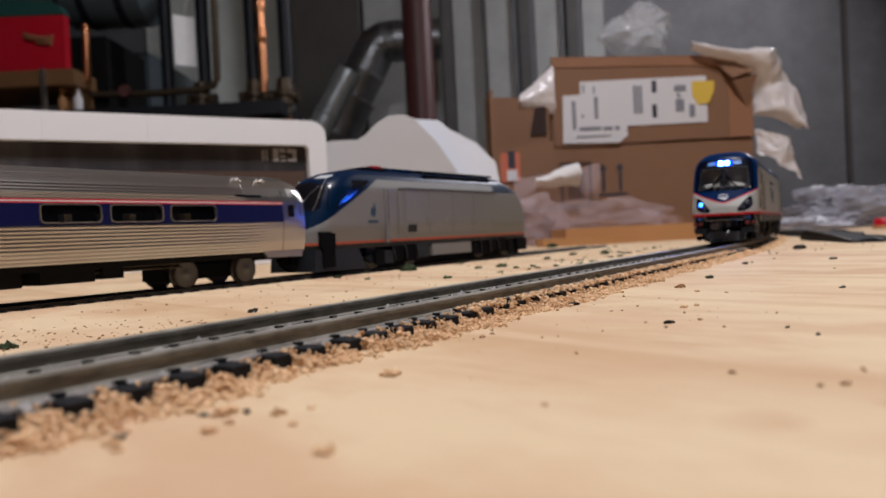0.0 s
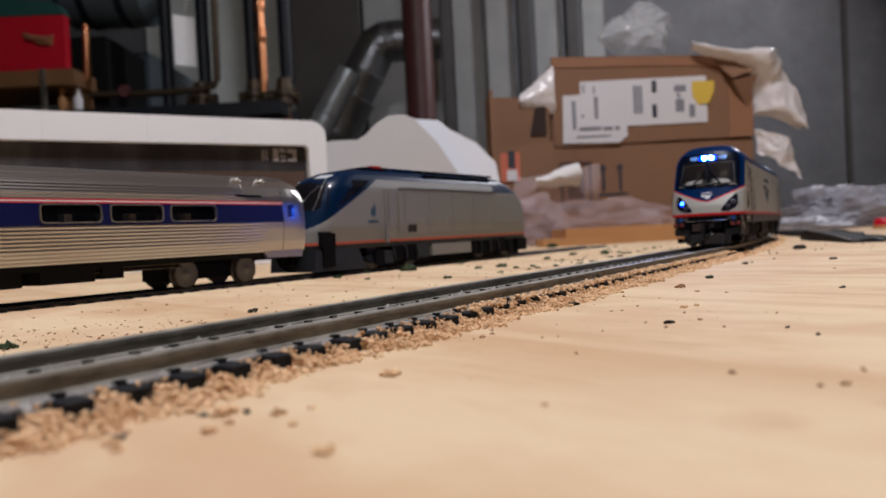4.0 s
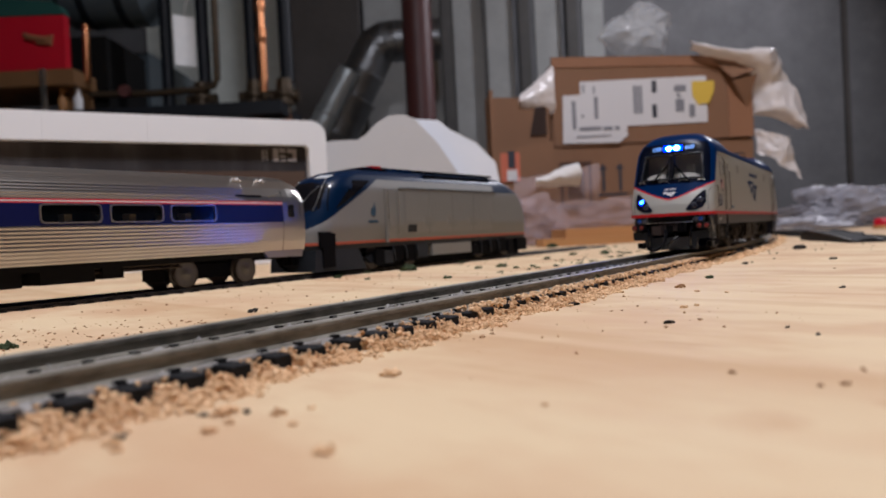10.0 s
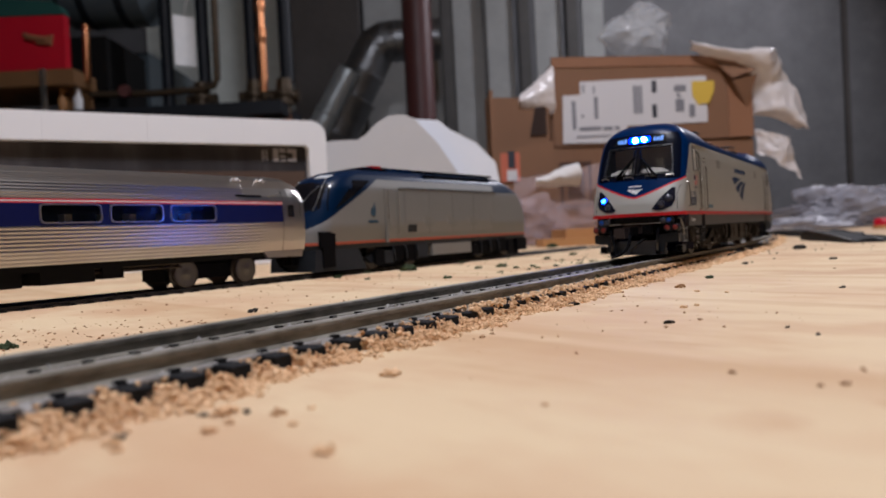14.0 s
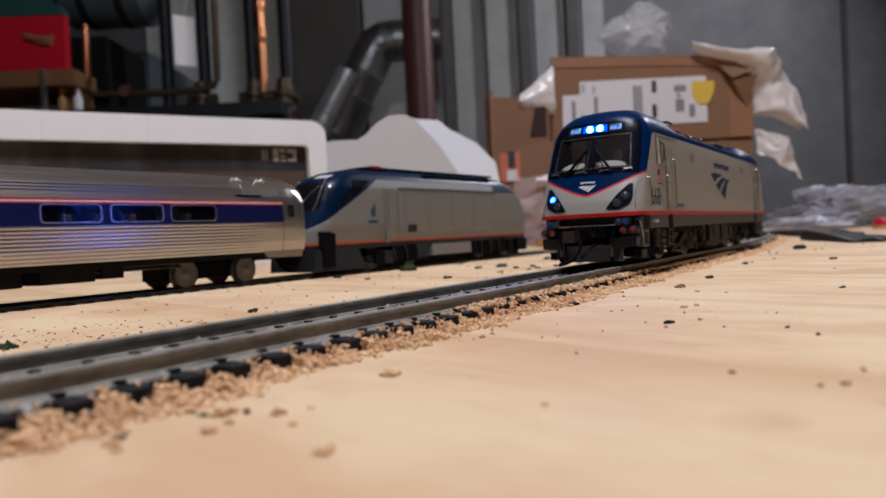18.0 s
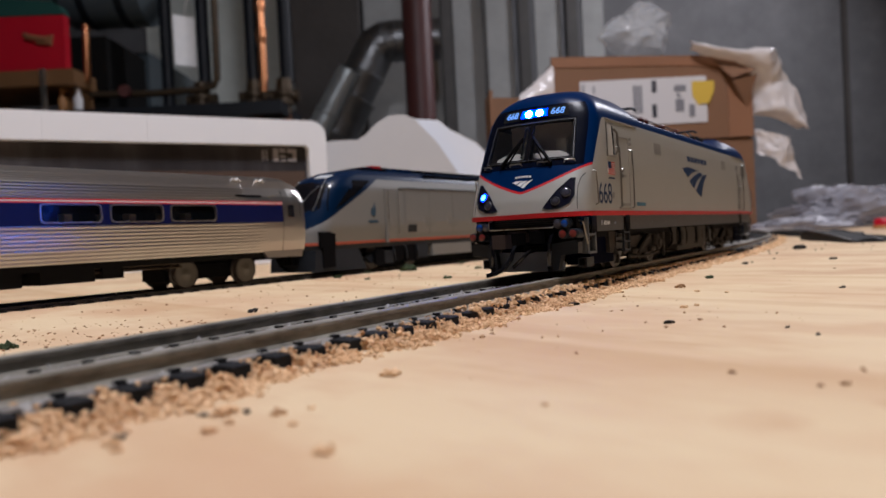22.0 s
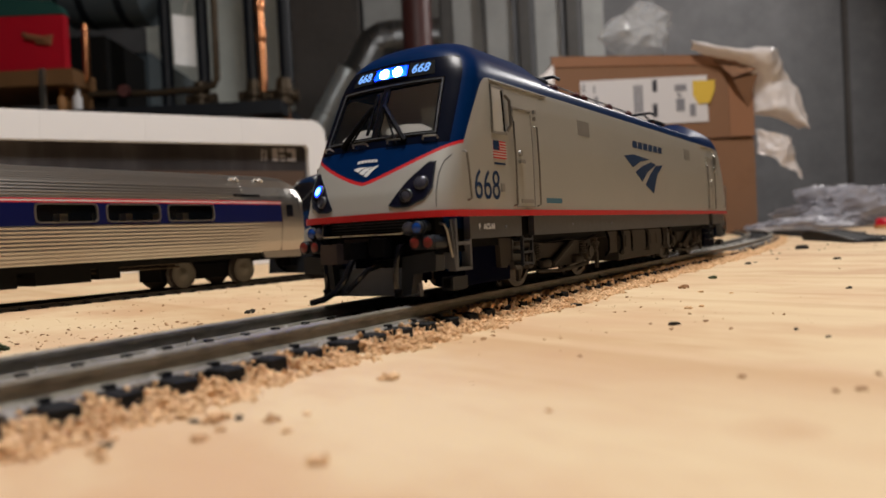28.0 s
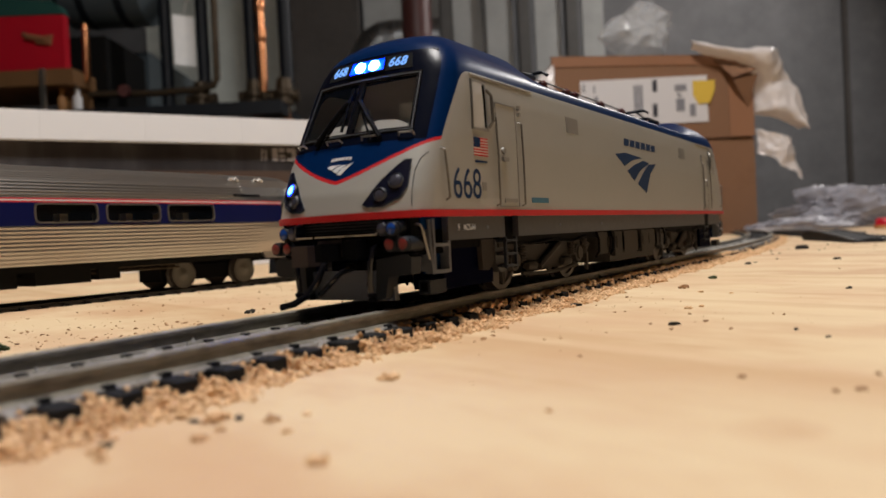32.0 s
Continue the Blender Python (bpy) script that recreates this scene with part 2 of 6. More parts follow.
def speckled(name, dark, light, scale, rough=0.9):
    n = Nodes(name)
    geo = n.t.nodes.new("ShaderNodeNewGeometry")
    f = n.noise(scale)
    c = n.mix(geo.outputs["Random Per Island"], dark, light)
    n.set(Base_Color=n.mix(n.math("MULTIPLY", f, 0.5), c, dark), Roughness=rough)
    n.bump(f, 0.5, 0.0001)
    return n.m


BALLAST = speckled("tan_cork_ballast", (0.6, 0.365, 0.18), (0.92, 0.67, 0.41), 2500)
FOAM_GREEN = speckled("green_foam_crumb", (0.016, 0.026, 0.009), (0.07, 0.1, 0.035), 2500)
CRUMB = speckled("brown_crumb", (0.26, 0.14, 0.065), (0.56, 0.34, 0.17), 2500)
TAN_CRUMB = speckled("tan_brown_crumb", (0.5, 0.29, 0.14), (0.74, 0.48, 0.27), 2500)
DARK_CRUMB = speckled("dark_crumb", (0.012, 0.012, 0.01), (0.05, 0.045, 0.035), 2500)
TIE = plain("black_tie_plastic", (0.013, 0.013, 0.014), 0.7, 0, 1500, 0.35, 0.4, Specular_IOR_Level=0.2)


def tarnished():
    n = Nodes("tarnished_rail")
    a = n.noise(1, 4, 0.6, (300, 300, 1500))
    b = n.noise(90, 4, 0.65)
    c = n.ramp(n.math("MULTIPLY_ADD", a, 0.5, n.math("MULTIPLY", b, 0.5)), (0.36, (0.13, 0.12, 0.1)), (0.5, (0.23, 0.212, 0.175)), (0.66, (0.32, 0.30, 0.25)))
    n.set(Base_Color=c, Metallic=0.25, Roughness=n.math("MULTIPLY_ADD", b, 0.3, 0.32), Specular_IOR_Level=0.4)
    n.bump(a, 0.15, 0.0001)
    return n.m


RAIL = tarnished()
RAIL_DARK = plain("dull_dark_rail", (0.06, 0.055, 0.05), 0.5, 0.4, 1200, 0.3)
GREY_BED = plain("grey_roadbed", (0.36, 0.345, 0.325), 0.75, 0, 1500, 0.3, 0.4)


def cardboard(name="cardboard"):
    n = Nodes(name)
    f = n.noise(1, 4, 0.6, (30, 30, 900))
    g = n.noise(7, 4)
    c = n.mix(g, (0.18, 0.09, 0.047), (0.235, 0.122, 0.064))
    st = n.ramp(n.noise(16, 5, 0.65), (0.56, 0.0), (0.66, 1.0))
    c = n.mix(n.math("MULTIPLY", st, 0.35), c, (0.17, 0.078, 0.036))
    n.set(Base_Color=n.mix(n.math("MULTIPLY", f, 0.4), c, (0.19, 0.094, 0.042)), Roughness=0.8)
    n.bump(f, 0.2, 0.0004)
    return n.m


CARD = cardboard()
PAPER = plain("white_label_paper", (0.6, 0.585, 0.59), 0.6, 0, 60, 0.05)
INK = plain("black_ink", (0.03, 0.03, 0.04), 0.6, 0, 60, 0.1)
YELLOW = plain("yellow_sticker", (0.62, 0.42, 0.05), 0.6, 0, 60, 0.06)
TAPE = plain("brown_packing_tape", (0.27, 0.135, 0.075), 0.35, 0, 40, 0.1)
PACK_PAPER = plain("cream_packing_paper", (0.68, 0.65, 0.62), 0.85, 0, 30, 0.08, 0.3, 0.002)
# one white foam in two tones: bluish for the lit sheet, grey for shade
FOAM_LIT = plain("lit_white_foam", (0.74, 0.77, 0.83), 0.7, 0, 120, 0.04, 0.2, 0.001)
FOAM_SHADED = plain("shaded_white_foam", (0.5, 0.495, 0.495), 0.8, 0, 120, 0.05, 0.2, 0.001)
WHITE_CARD = plain("white_box_card", (0.76, 0.765, 0.78), 0.55, 0, 40, 0.05)


def film(name, tint, alpha, rough=0.16, gloss=0.8):
    n = Nodes(name)
    f = n.noise(25, 4)
    n.set(Base_Color=tint, Roughness=rough, Alpha=n.math("MULTIPLY_ADD", f, 0.25, alpha - 0.12), Specular_IOR_Level=gloss)
    n.bump(f, 0.5, 0.004)
    return n.m


CLEAR_FILM = film("clear_plastic_film", (0.72, 0.74, 0.76), 0.36, 0.06)
PINK_FILM = film("pinkish_plastic_film", (0.66, 0.53, 0.55), 0.2, 0.5, 0.35)
WRAP_FILM = film("milky_foam_wrap", (0.8, 0.74, 0.71), 0.84, 0.3)
GREY_FILM = film("grey_plastic_film", (0.46, 0.46, 0.52), 0.46, 0.4, 0.5)


def concrete(name, lo, hi):
    n = Nodes(name)
    g = n.noise(2.2, 6, 0.62)
    f = n.noise(40, 5)
    c = n.mix(g, lo, hi)
    m = n.noise(8, 5, 0.65)
    c = n.mix(n.math("MULTIPLY", n.ramp(m, (0.5, 0.0), (0.66, 1.0)), 0.4), c, tuple(q * 0.82 for q in lo))
    c = n.mix(n.math("MULTIPLY", n.ramp(m, (0.34, 1.0), (0.48, 0.0)), 0.4), c, tuple(min(q * 1.15, 1) for q in hi))
    n.set(Base_Color=n.mix(n.math("MULTIPLY", f, 0.3), c, lo), Roughness=0.9)
    n.bump(f, 0.4, 0.004)
    return n.m


CONCRETE = concrete("grey_concrete", (0.115, 0.116, 0.121), (0.2, 0.2, 0.205))
SLAB = concrete("concrete_slab", (0.16, 0.155, 0.15), (0.26, 0.25, 0.24))
PLASTER = concrete("pale_grey_board", (0.33, 0.34, 0.333), (0.42, 0.43, 0.423))
PALE_WALL = concrete("pale_greenish_wall_paint", (0.60, 0.65, 0.61), (0.72, 0.77, 0.73))
DARK_PANEL = concrete("dark_boiler_metal", (0.062, 0.055, 0.05), (0.088, 0.079, 0.073))
STUD_DARK = concrete("dark_grey_stud_steel", (0.085, 0.083, 0.08), (0.12, 0.117, 0.113))
JOIST = concrete("ceiling_joist_wood", (0.25, 0.17, 0.1), (0.4, 0.28, 0.17))
# paler steel that paints the sheen on the flue duct
DUCT_HIGHLIGHT = plain("duct_highlight_steel", (0.42, 0.46, 0.47), 0.35, 0.5, 22, 0.35, 0.4, 0.01)
DUCT = plain("galvanised_duct", (0.16, 0.165, 0.17), 0.36, 0.8, 26, 0.75, 0.5, 0.01)
COPPER = plain("copper_pipe", (0.55, 0.24, 0.11), 0.3, 0.95, 20, 0.2)
BRASS = plain("dark_brass_valve", (0.07, 0.05, 0.03), 0.5, 0.6, 40, 0.3)
IRON_PIPE = plain("black_iron_pipe", (0.007, 0.010, 0.015), 0.5, 0, 40, 0.3, Specular_IOR_Level=0.3)
LATCH = plain("worn_gold_latch", (0.33, 0.16, 0.08), 0.45, 0.3, 40, 0.2)
COLUMN_RED = plain("oxide_red_steel", (0.085, 0.028, 0.026), 0.5, 0, 20, 0.2)
TANK_GREY = plain("blue_grey_tank", (0.078, 0.1, 0.115), 0.36, 0.1, 10, 0.25)
TOOL_RED = plain("red_enamel", (0.5, 0.006, 0.022), 0.4, 0, 20, 0.12)
TOOL_GREEN = plain("dark_green_cloth", (0.008, 0.07, 0.06), 0.7, 0, 20, 0.2)
SHELF_WOOD = plain("shelf_wood", (0.17, 0.085, 0.03), 0.6, 0, 15, 0.25)
PLANK_WOOD = plain("orange_pine_plank", (0.48, 0.24, 0.09), 0.55, 0, 25, 0.2)


def window_film():
    n = Nodes("window_painted_reflections")
    # upright pale streaks in the base colour imitate reflections
    f = n.noise(1, 4, 0.6, (60, 60, 9))
    g = n.noise(14, 3)
    c = n.ramp(n.math("MULTIPLY_ADD", g, 0.35, n.math("MULTIPLY", f, 0.75)), (0.4, (0.022, 0.02, 0.021)), (0.6, (0.042, 0.039, 0.041)), (0.72, (0.075, 0.071, 0.074)))
    n.set(Base_Color=c, Roughness=0.34, Specular_IOR_Level=0.25)
    return n.m


WINDOW_FILM = window_film()

# ---- the room ----
def block(name, kind_label, material, x0, x1, y0, y1, z0, z1, bevel=0.0):
    ob = part(name, box(x0, x1, y0, y1, z0, z1), material, None, kind_label, bevel=bevel)
    return tagged(ob, kind="structure")


block("floor", "bare grey concrete basement floor", SLAB, -3400, 3400, -2600, 3300, -1000, -900)
block("ceiling", "exposed timber basement ceiling", JOIST, -3400, 3400, -2600, 3300, CEILING_Z * 1000, CEILING_Z * 1000 + 60)
block("wall_north", "poured grey concrete basement wall", CONCRETE, -3400, 3400, 3000, 3200, -900, CEILING_Z * 1000)
block("wall_south", "poured grey concrete basement wall", CONCRETE, -3400, 3400, -2600, -2450, -900, CEILING_Z * 1000)
block("wall_west", "poured grey concrete basement wall", CONCRETE, -3400, -3250, -2450, 3000, -900, CEILING_Z * 1000)
block("wall_east", "poured grey concrete basement wall", CONCRETE, 3250, 3400, -2450, 3000, -900, CEILING_Z * 1000)

# ---- the table ----
table = thing("layout_table", "large bare plywood layout table top with sawdust and crumbs", "table")
part("tabletop", box(-1000, 1500, -500, 1560, -18, 0), PLY, table, bevel=1.0)
for x in (-900, 1400):
    for y in (-400, 1450):
        part("leg", box(x - 40, x + 40, y - 40, y + 40, -900, -18), SHELF_WOOD, table, bevel=3)

# ---- tracks ----
ANG = 0.5751
TRACK_AT = Vector((-19.17, 127.24, 0))
DIR = Vector((math.sin(ANG), math.cos(ANG), 0))
SIDE = Vector((math.cos(ANG), -math.sin(ANG), 0))
BEND = 0.2236e-3
RAIL_Z = 4.6


def main_line(s):
    """Centre of the main track and its heading, s millimetres beyond the stopping place."""
    e = max(s - 230, 0)
    p = TRACK_AT + DIR * s - SIDE * (BEND * e * e)
    d = (DIR - SIDE * (2 * BEND * e)).normalized()
    return p, d


def rail_bm(path, s0, s1, step, off, z0, z1, head=1.0, foot=1.5, web=0.82):
    prof = [(-foot, z0), (foot, z0), (foot, z0 + 0.35), (web, z0 + 0.6), (web, z1 - 0.8), (head, z1 - 0.7), (head, z1 - 0.15), (head - 0.2, z1),
            (0.2 - head, z1), (-head, z1 - 0.15), (-head, z1 - 0.7), (-web, z1 - 0.8), (-web, z0 + 0.6), (-foot, z0 + 0.35)]
    bm = bmesh.new()
    rows = []
    k = max(1, round((s1 - s0) / step))
    for i in range(k + 1):
        p, d = path(s0 + (s1 - s0) * i / k)
        n = Vector((d.y, -d.x, 0))
        rows.append([bm.verts.new(p + n * (off + a) + Vector((0, 0, b))) for a, b in prof])
    for a, b in zip(rows, rows[1:]):
        bridge(bm, a, b)
    bm.faces.new(rows[0][::-1])
    bm.faces.new(rows[-1])
    return bm


def tie_mesh(length, width, z1, material):
    bm = box(-length / 2, length / 2, -width / 2, width / 2, 0, z1)
    bmesh.ops.bevel(bm, geom=[e for e in bm.edges if e.verts[0].co.z > 0.1 or e.verts[1].co.z > 0.1], offset=0.18, segments=1, affect="EDGES")
    for side in (-1, 1):
        for o in (-1, 1):
            box(side * 9.15 + o * 1.9 - 0.5, side * 9.15 + o * 1.9 + 0.5, -0.6, 0.6, z1 - 0.05, z1 + 0.55, bm)
    bmesh.ops.scale(bm, vec=(MM, MM, MM), verts=bm.verts)
    me = bpy.data.meshes.new("tie")
    bm.to_mesh(me)
    bm.free()
    me.materials.append(material)
    return me


def lay_track(label, path, s0, s1, ties, z_tie, z_rail, material, tie_material, joints=(), length=30, name="railway_track", foot_material=None):
    tr = thing(name, label, "railway track")
    for off in (-9.15, 9.15):
        cuts = [s0, *joints, s1]
        for a, b in zip(cuts, cuts[1:]):
            part("rail", rail_bm(path, a + 0.25, b - 0.25, 8, off, z_tie, z_rail), material, tr)
        # paler strip paints the rail foot's top face as lit from above
        if foot_material:
            strip_bm = bmesh.new()
            rows = []
            for i in range(int((s1 - s0) / 8) + 1):
                p, d = path(s0 + 8 * i)
                n = Vector((d.y, -d.x, 0))
                rows.append([strip_bm.verts.new(p + n * (off + a) + Vector((0, 0, b))) for a, b in ((-2.3, z_tie - 0.3), (-2.2, z_tie + 0.18), (2.2, z_tie + 0.18), (2.3, z_tie - 0.3))])
            for a, b in zip(rows, rows[1:]):
                bridge(strip_bm, a, b)
            part("lit_foot_strip", strip_bm, foot_material, tr, "pale grey strip painted for the rail foot's lit top")
        for j in joints:
            p, d = path(j)
            n = Vector((d.y, -d.x, 0))
            bm = bmesh.new()
            for o in (-0.8, 0.8):
                c = p + n * (off + o)
                tube([c - d * 5 + Vector((0, 0, z_tie + 0.5)), c + d * 5 + Vector((0, 0, z_tie + 0.5))], 0.45, 6, bm)
            part("rail_joiner", bm, material, tr)
    me = tie_mesh(length, 3.3, z_tie, tie_material)
    rnd = random.Random(5)
    s = ties[0]
    while s < s1:
        p, d = path(s)
        o = new("tie", me)
        o.parent = tr
        o.matrix_basis = pose((p.x + rnd.uniform(-.25, .25)) * MM, p.y * MM, 0, 0, 0, math.degrees(math.atan2(-d.x, d.y)) + rnd.uniform(-1.2, 1.2))
        s += ties[1]
    return tr


lay_track("tarnished model railway track on black plastic ties and tan ballast", main_line, -120, 900, (-119.3, 7.037), 2.0, RAIL_Z, RAIL, TIE, (160.0, 520.0), foot_material=GREY_BED)

# second track, parallel, behind the first
ANG2 = radians(34.27)
K2 = 0.92
AT2 = Vector((-113.24 * K2, 308.45 * K2, 0))
DIR2 = Vector((math.sin(ANG2), math.cos(ANG2), 0))
RAIL2_Z = 1.6


def siding(s):
    return AT2 + DIR2 * s, DIR2


lay_track("dark low model railway track lying on bare plywood", siding, -330, 420, (-329, 7.0), 0.3, RAIL2_Z, RAIL_DARK, TIE, (), 23)

# ---- the moving locomotive ----
LOCO_LEN = 233.0
WID = [(15.4, 17.0), (16.4, 17.0), (30, 17.0), (38, 16.7), (41.5, 16.4), (43.2, 16.0), (44.8, 15.3), (46.2, 14.4), (47.4, 13.2), (48.5, 11.9), (49.4, 10.6), (50.0, 9.6), (50.4, 8.6), (50.7, 6.0)]
NOSE = [(11, 0.0), (16.4, 0.0), (20, 0.9), (24, 2.6), (28, 4.6), (40, 10.6), (43.5, 12.3), (45.4, 13.3), (46.6, 14.0), (47.6, 14.8), (48.6, 16.0), (49.4, 17.4), (50.0, 19.0), (50.4, 21.0), (50.7, 25.0)]


def lerp_table(tab, x):
    if x <= tab[0][0]:
        return tab[0][1]
    for (a, p), (b, q) in zip(tab, tab[1:]):
        if x <= b:
            return p + (q - p) * (x - a) / (b - a)
    return tab[-1][1]


def nose_u(v, w):
    """Depth of the cab front at height w and half breadth v."""
    k = min(abs(v) / lerp_table(WID, w), 1.0)
    return lerp_table(NOSE, w) + 2.5 * k * k + 8.0 * (1 - (1 - k ** 5) ** 0.2)


def nose_point(v, w, off):
    e = 0.05
    du_dv = (nose_u(v + e, w) - nose_u(v - e, w)) / (2 * e) if abs(v) < lerp_table(WID, w) - 0.1 else 0
    du_dw = (nose_u(v, w + e) - nose_u(v, w - e)) / (2 * e)
    n = Vector((du_dv, -1, du_dw)).normalized()
    return Vector((v, nose_u(v, w), w)) + n * off


def side_w(u, w, off):
    return Vector((lerp_table(WID, w) + off, u, w))


PANE_L = [(-12.1, 31.0), (-0.7, 31.0), (-0.7, 40.7), (-11.2, 40.7)]
PANE_R = [(-p, q) for p, q in PANE_L][::-1]


def in_pane(v, w, grow=0.0):
    return 31.0 - grow < w < 40.7 + grow and 0.7 - grow < abs(v) < 12.1 - (w - 31.0) * 0.093 + grow


def loco_body():
    """Stacked outlines; the roof steps down between the two cabs."""
    bm = bmesh.new()
    hs = sorted(set([15.4, 16.0, 16.4] + [16.4 + 0.62 * i for i in range(46)] + [45.0, 45.5, 46.0, 46.5, 47.0, 47.5, 48.0, 48.5, 48.9, 49.4, 49.7, 50.0, 50.2, 50.4, 50.7]))
    th = [i / 30 for i in range(31)]
    right, left = [], []
    for w in hs:
        W = lerp_table(WID, w)
        vs = [W * (1 - (1 - t) ** 1.6) for t in th]
        half = [(v, nose_u(v, w), w) for v in vs]
        low = w if w < 44.3 else 44.3 + (w - 44.3) * 0.1
        mids = [(W, 46, w), (W, 60, low), (W, 173, low), (W, 187, w)]
        run = half + mids + [(v, LOCO_LEN - u, w) for v, u, _ in half[::-1]]
        r = [bm.verts.new(q) for q in run]
        l = [r[0]] + [bm.verts.new((-v, u, z)) for v, u, z in run[1:-1]] + [r[-1]]
        right.append(r)
        left.append(l)
    n = len(right[0])
    for a, b, c, d in zip(right, right[1:], left, left[1:]):
        for i in range(n - 1):
            for q in ((a[i], a[i + 1], b[i + 1], b[i]), (c[i + 1], c[i], d[i], d[i + 1])):
                m = sum((p.co for p in q), Vector()) / 4
                if m.y < 25 and in_pane(m.x, m.z, 0.25):
                    continue
                bm.faces.new(q)
    r, l = right[-1], left[-1]
    for i in range(n - 1):
        q = list(dict.fromkeys((r[i], r[i + 1], l[i + 1], l[i])))
        if len(q) > 2:
            bm.faces.new(q)
    return bm


loco = thing("toy_locomotive", "silver and navy model locomotive with red stripe and lit headlamps", "model train", TRACK_AT + Vector((0, 0, RAIL_Z)), -math.degrees(ANG))
part("body", loco_body(), LIVERY, loco, "silver body with navy cab and red V line", smooth=True)


def ring_band(off, w0, w1):
    """A thin band round the whole body between two heights."""
    bm = bmesh.new()
    rows = []
    for w, o in ((w0, 0.0), (w0, off), (w1, off), (w1, 0.0)):
        W = 17.0 + o
        vs = [W * (1 - (1 - i / 24) ** 1.6) for i in range(25)]
        half = [(v, lerp_table(NOSE, 16) - o + 2.5 * (v / W) ** 2 + 8.0 * (1 - max(0, 1 - (v / W) ** 5) ** 0.2)) for v in vs]
        loop = half + [(v, LOCO_LEN - u) for v, u in half[::-1]] + [(-v, LOCO_LEN - u) for v, u in half[1:]] + [(-v, u) for v, u in half[::-1][:-1]]
        rows.append([bm.verts.new((v, u, w)) for v, u in loop])
    for a, b in zip(rows, rows[1:]):
        bridge(bm, a, b)
    return bm


part("red_stripe", ring_band(0.28, 15.3, 16.5), RED, loco, "glossy red stripe round the body", smooth=True)
part("cab_interior", box(-14, 14, 26, 27, 20, 44), plain("cab_wall", (0.42, 0.39, 0.38), 0.7), loco)
for k in (-1, 1):
    desk = [(1.0 * k, 31.0), (11.2 * k, 31.0), (10.9 * k, 32.6), (8.5 * k, 33.6), (4.5 * k, 33.9), (1.0 * k, 33.3)]
    part("dashboard", patch(desk if k > 0 else desk[::-1], nose_point, -3.0, -1.6, 3, 4), CREAM, loco, "pale cab dashboard")
for v in (-4.4, 6.4):
    part("cab_seat", box(v - 1.6, v + 1.4, 15, 16.4, 31, 36.8), CREAM, loco, "pale driver's seat", bevel=0.6)
part("cab_floor", box(-10, 10, 9.5, 26, 28.8, 30.4), BLACK, loco)

# near-black for underfloor shade, tinted navy for the lamps' blue leak
UNDERFLOOR_SHADE = plain("navy_tinted_shade", (0.001, 0.002, 0.012), 0.7, 0, 900, 0.2, Specular_IOR_Level=0.1, IOR=1.2)
PLATE_GREY = plain("grey_plate_paint", (0.115, 0.13, 0.16), 0.5, 0, 900, 0.12)
SIDE_SKIRT = plain("grey_side_skirt_paint", (0.042, 0.042, 0.044), 0.5, 0, 900, 0.12)
# windscreen
GLASS = film("cab_glass", (0.02, 0.024, 0.03), 0.16)
for inner in (PANE_L, PANE_R):
    s = -1 if inner is PANE_L else 1
    outer = [(-12.9, 30.2), (0, 30.2), (0, 41.6), (-11.9, 41.6)] if s < 0 else [(0, 30.2), (12.9, 30.2), (11.9, 41.6), (0, 41.6)]
    inn = inner if s < 0 else [(0.7, 31.0), (12.1, 31.0), (11.2, 40.7), (0.7, 40.7)]
    pane = part("windscreen_frame", frame_patch(outer, inn, nose_point, -0.4, 0.12, 8), GLOSS_BLACK, loco, "black windscreen surround", smooth=True)
    part("pane", patch(inn, nose_point, -0.25, -0.15, 4, 6), GLASS, pane, smooth=True)
GASKET = plain("grey_rubber_gasket", (0.06, 0.064, 0.07), 0.4, 0, 900, 0.1)
part("gasket", frame_patch([(-12.65, 30.5), (12.65, 30.5), (11.7, 41.25), (-11.7, 41.25)], [(-12.45, 30.68), (12.45, 30.68), (11.52, 41.08), (-11.52, 41.08)], nose_point, 0.08, 0.26, 14), GASKET, loco, "thin grey gasket round the windscreen", smooth=True)
for s in (-1, 1):
    wip = part("wiper", tube([nose_point(7.3 * s, 29.3, 0.5), nose_point(4.0 * s, 33.2, 0.9), nose_point(1.3 * s, 36.4, 1.0)], 0.5, 6), BLACK, loco, "black windscreen wiper")
    part("blade", tube([nose_point(1.3 * s, 31.2, 0.7), nose_point(1.25 * s, 36.0, 0.9), nose_point(1.1 * s, 39.3, 0.7)], 0.3, 6), BLACK, wip)
    part("link", tube([nose_point(5.6 * s, 29.0, 0.5), nose_point(2.2 * s, 34.6, 0.9)], 0.22, 6), BLACK, wip)
for a, b, w in ((-13.2, -10.6, 29.7), (-4.6, -1.0, 29.6), (3.4, 6.8, 29.6), (10.6, 13.2, 29.7)):
    part("grab_iron", tube([nose_point(a, w - 0.2, 0.0), nose_point(a + 0.2, w, 0.7), nose_point(b - 0.2, w, 0.7), nose_point(b, w - 0.2, 0.0)], 0.17, 6), CHROME, loco, "thin metal grab iron")

for s in (-1, 1):
    seam = [nose_point(v * s, w, 0.03) for v, w in ((14.9, 17.2), (14.7, 20.0), (14.6, 23.0), (15.0, 25.2), (15.8, 26.3))]
    part("panel_seam", tube(seam, 0.09, 5), SKIRT_GREY, loco, "fine seam between nose and cab side")

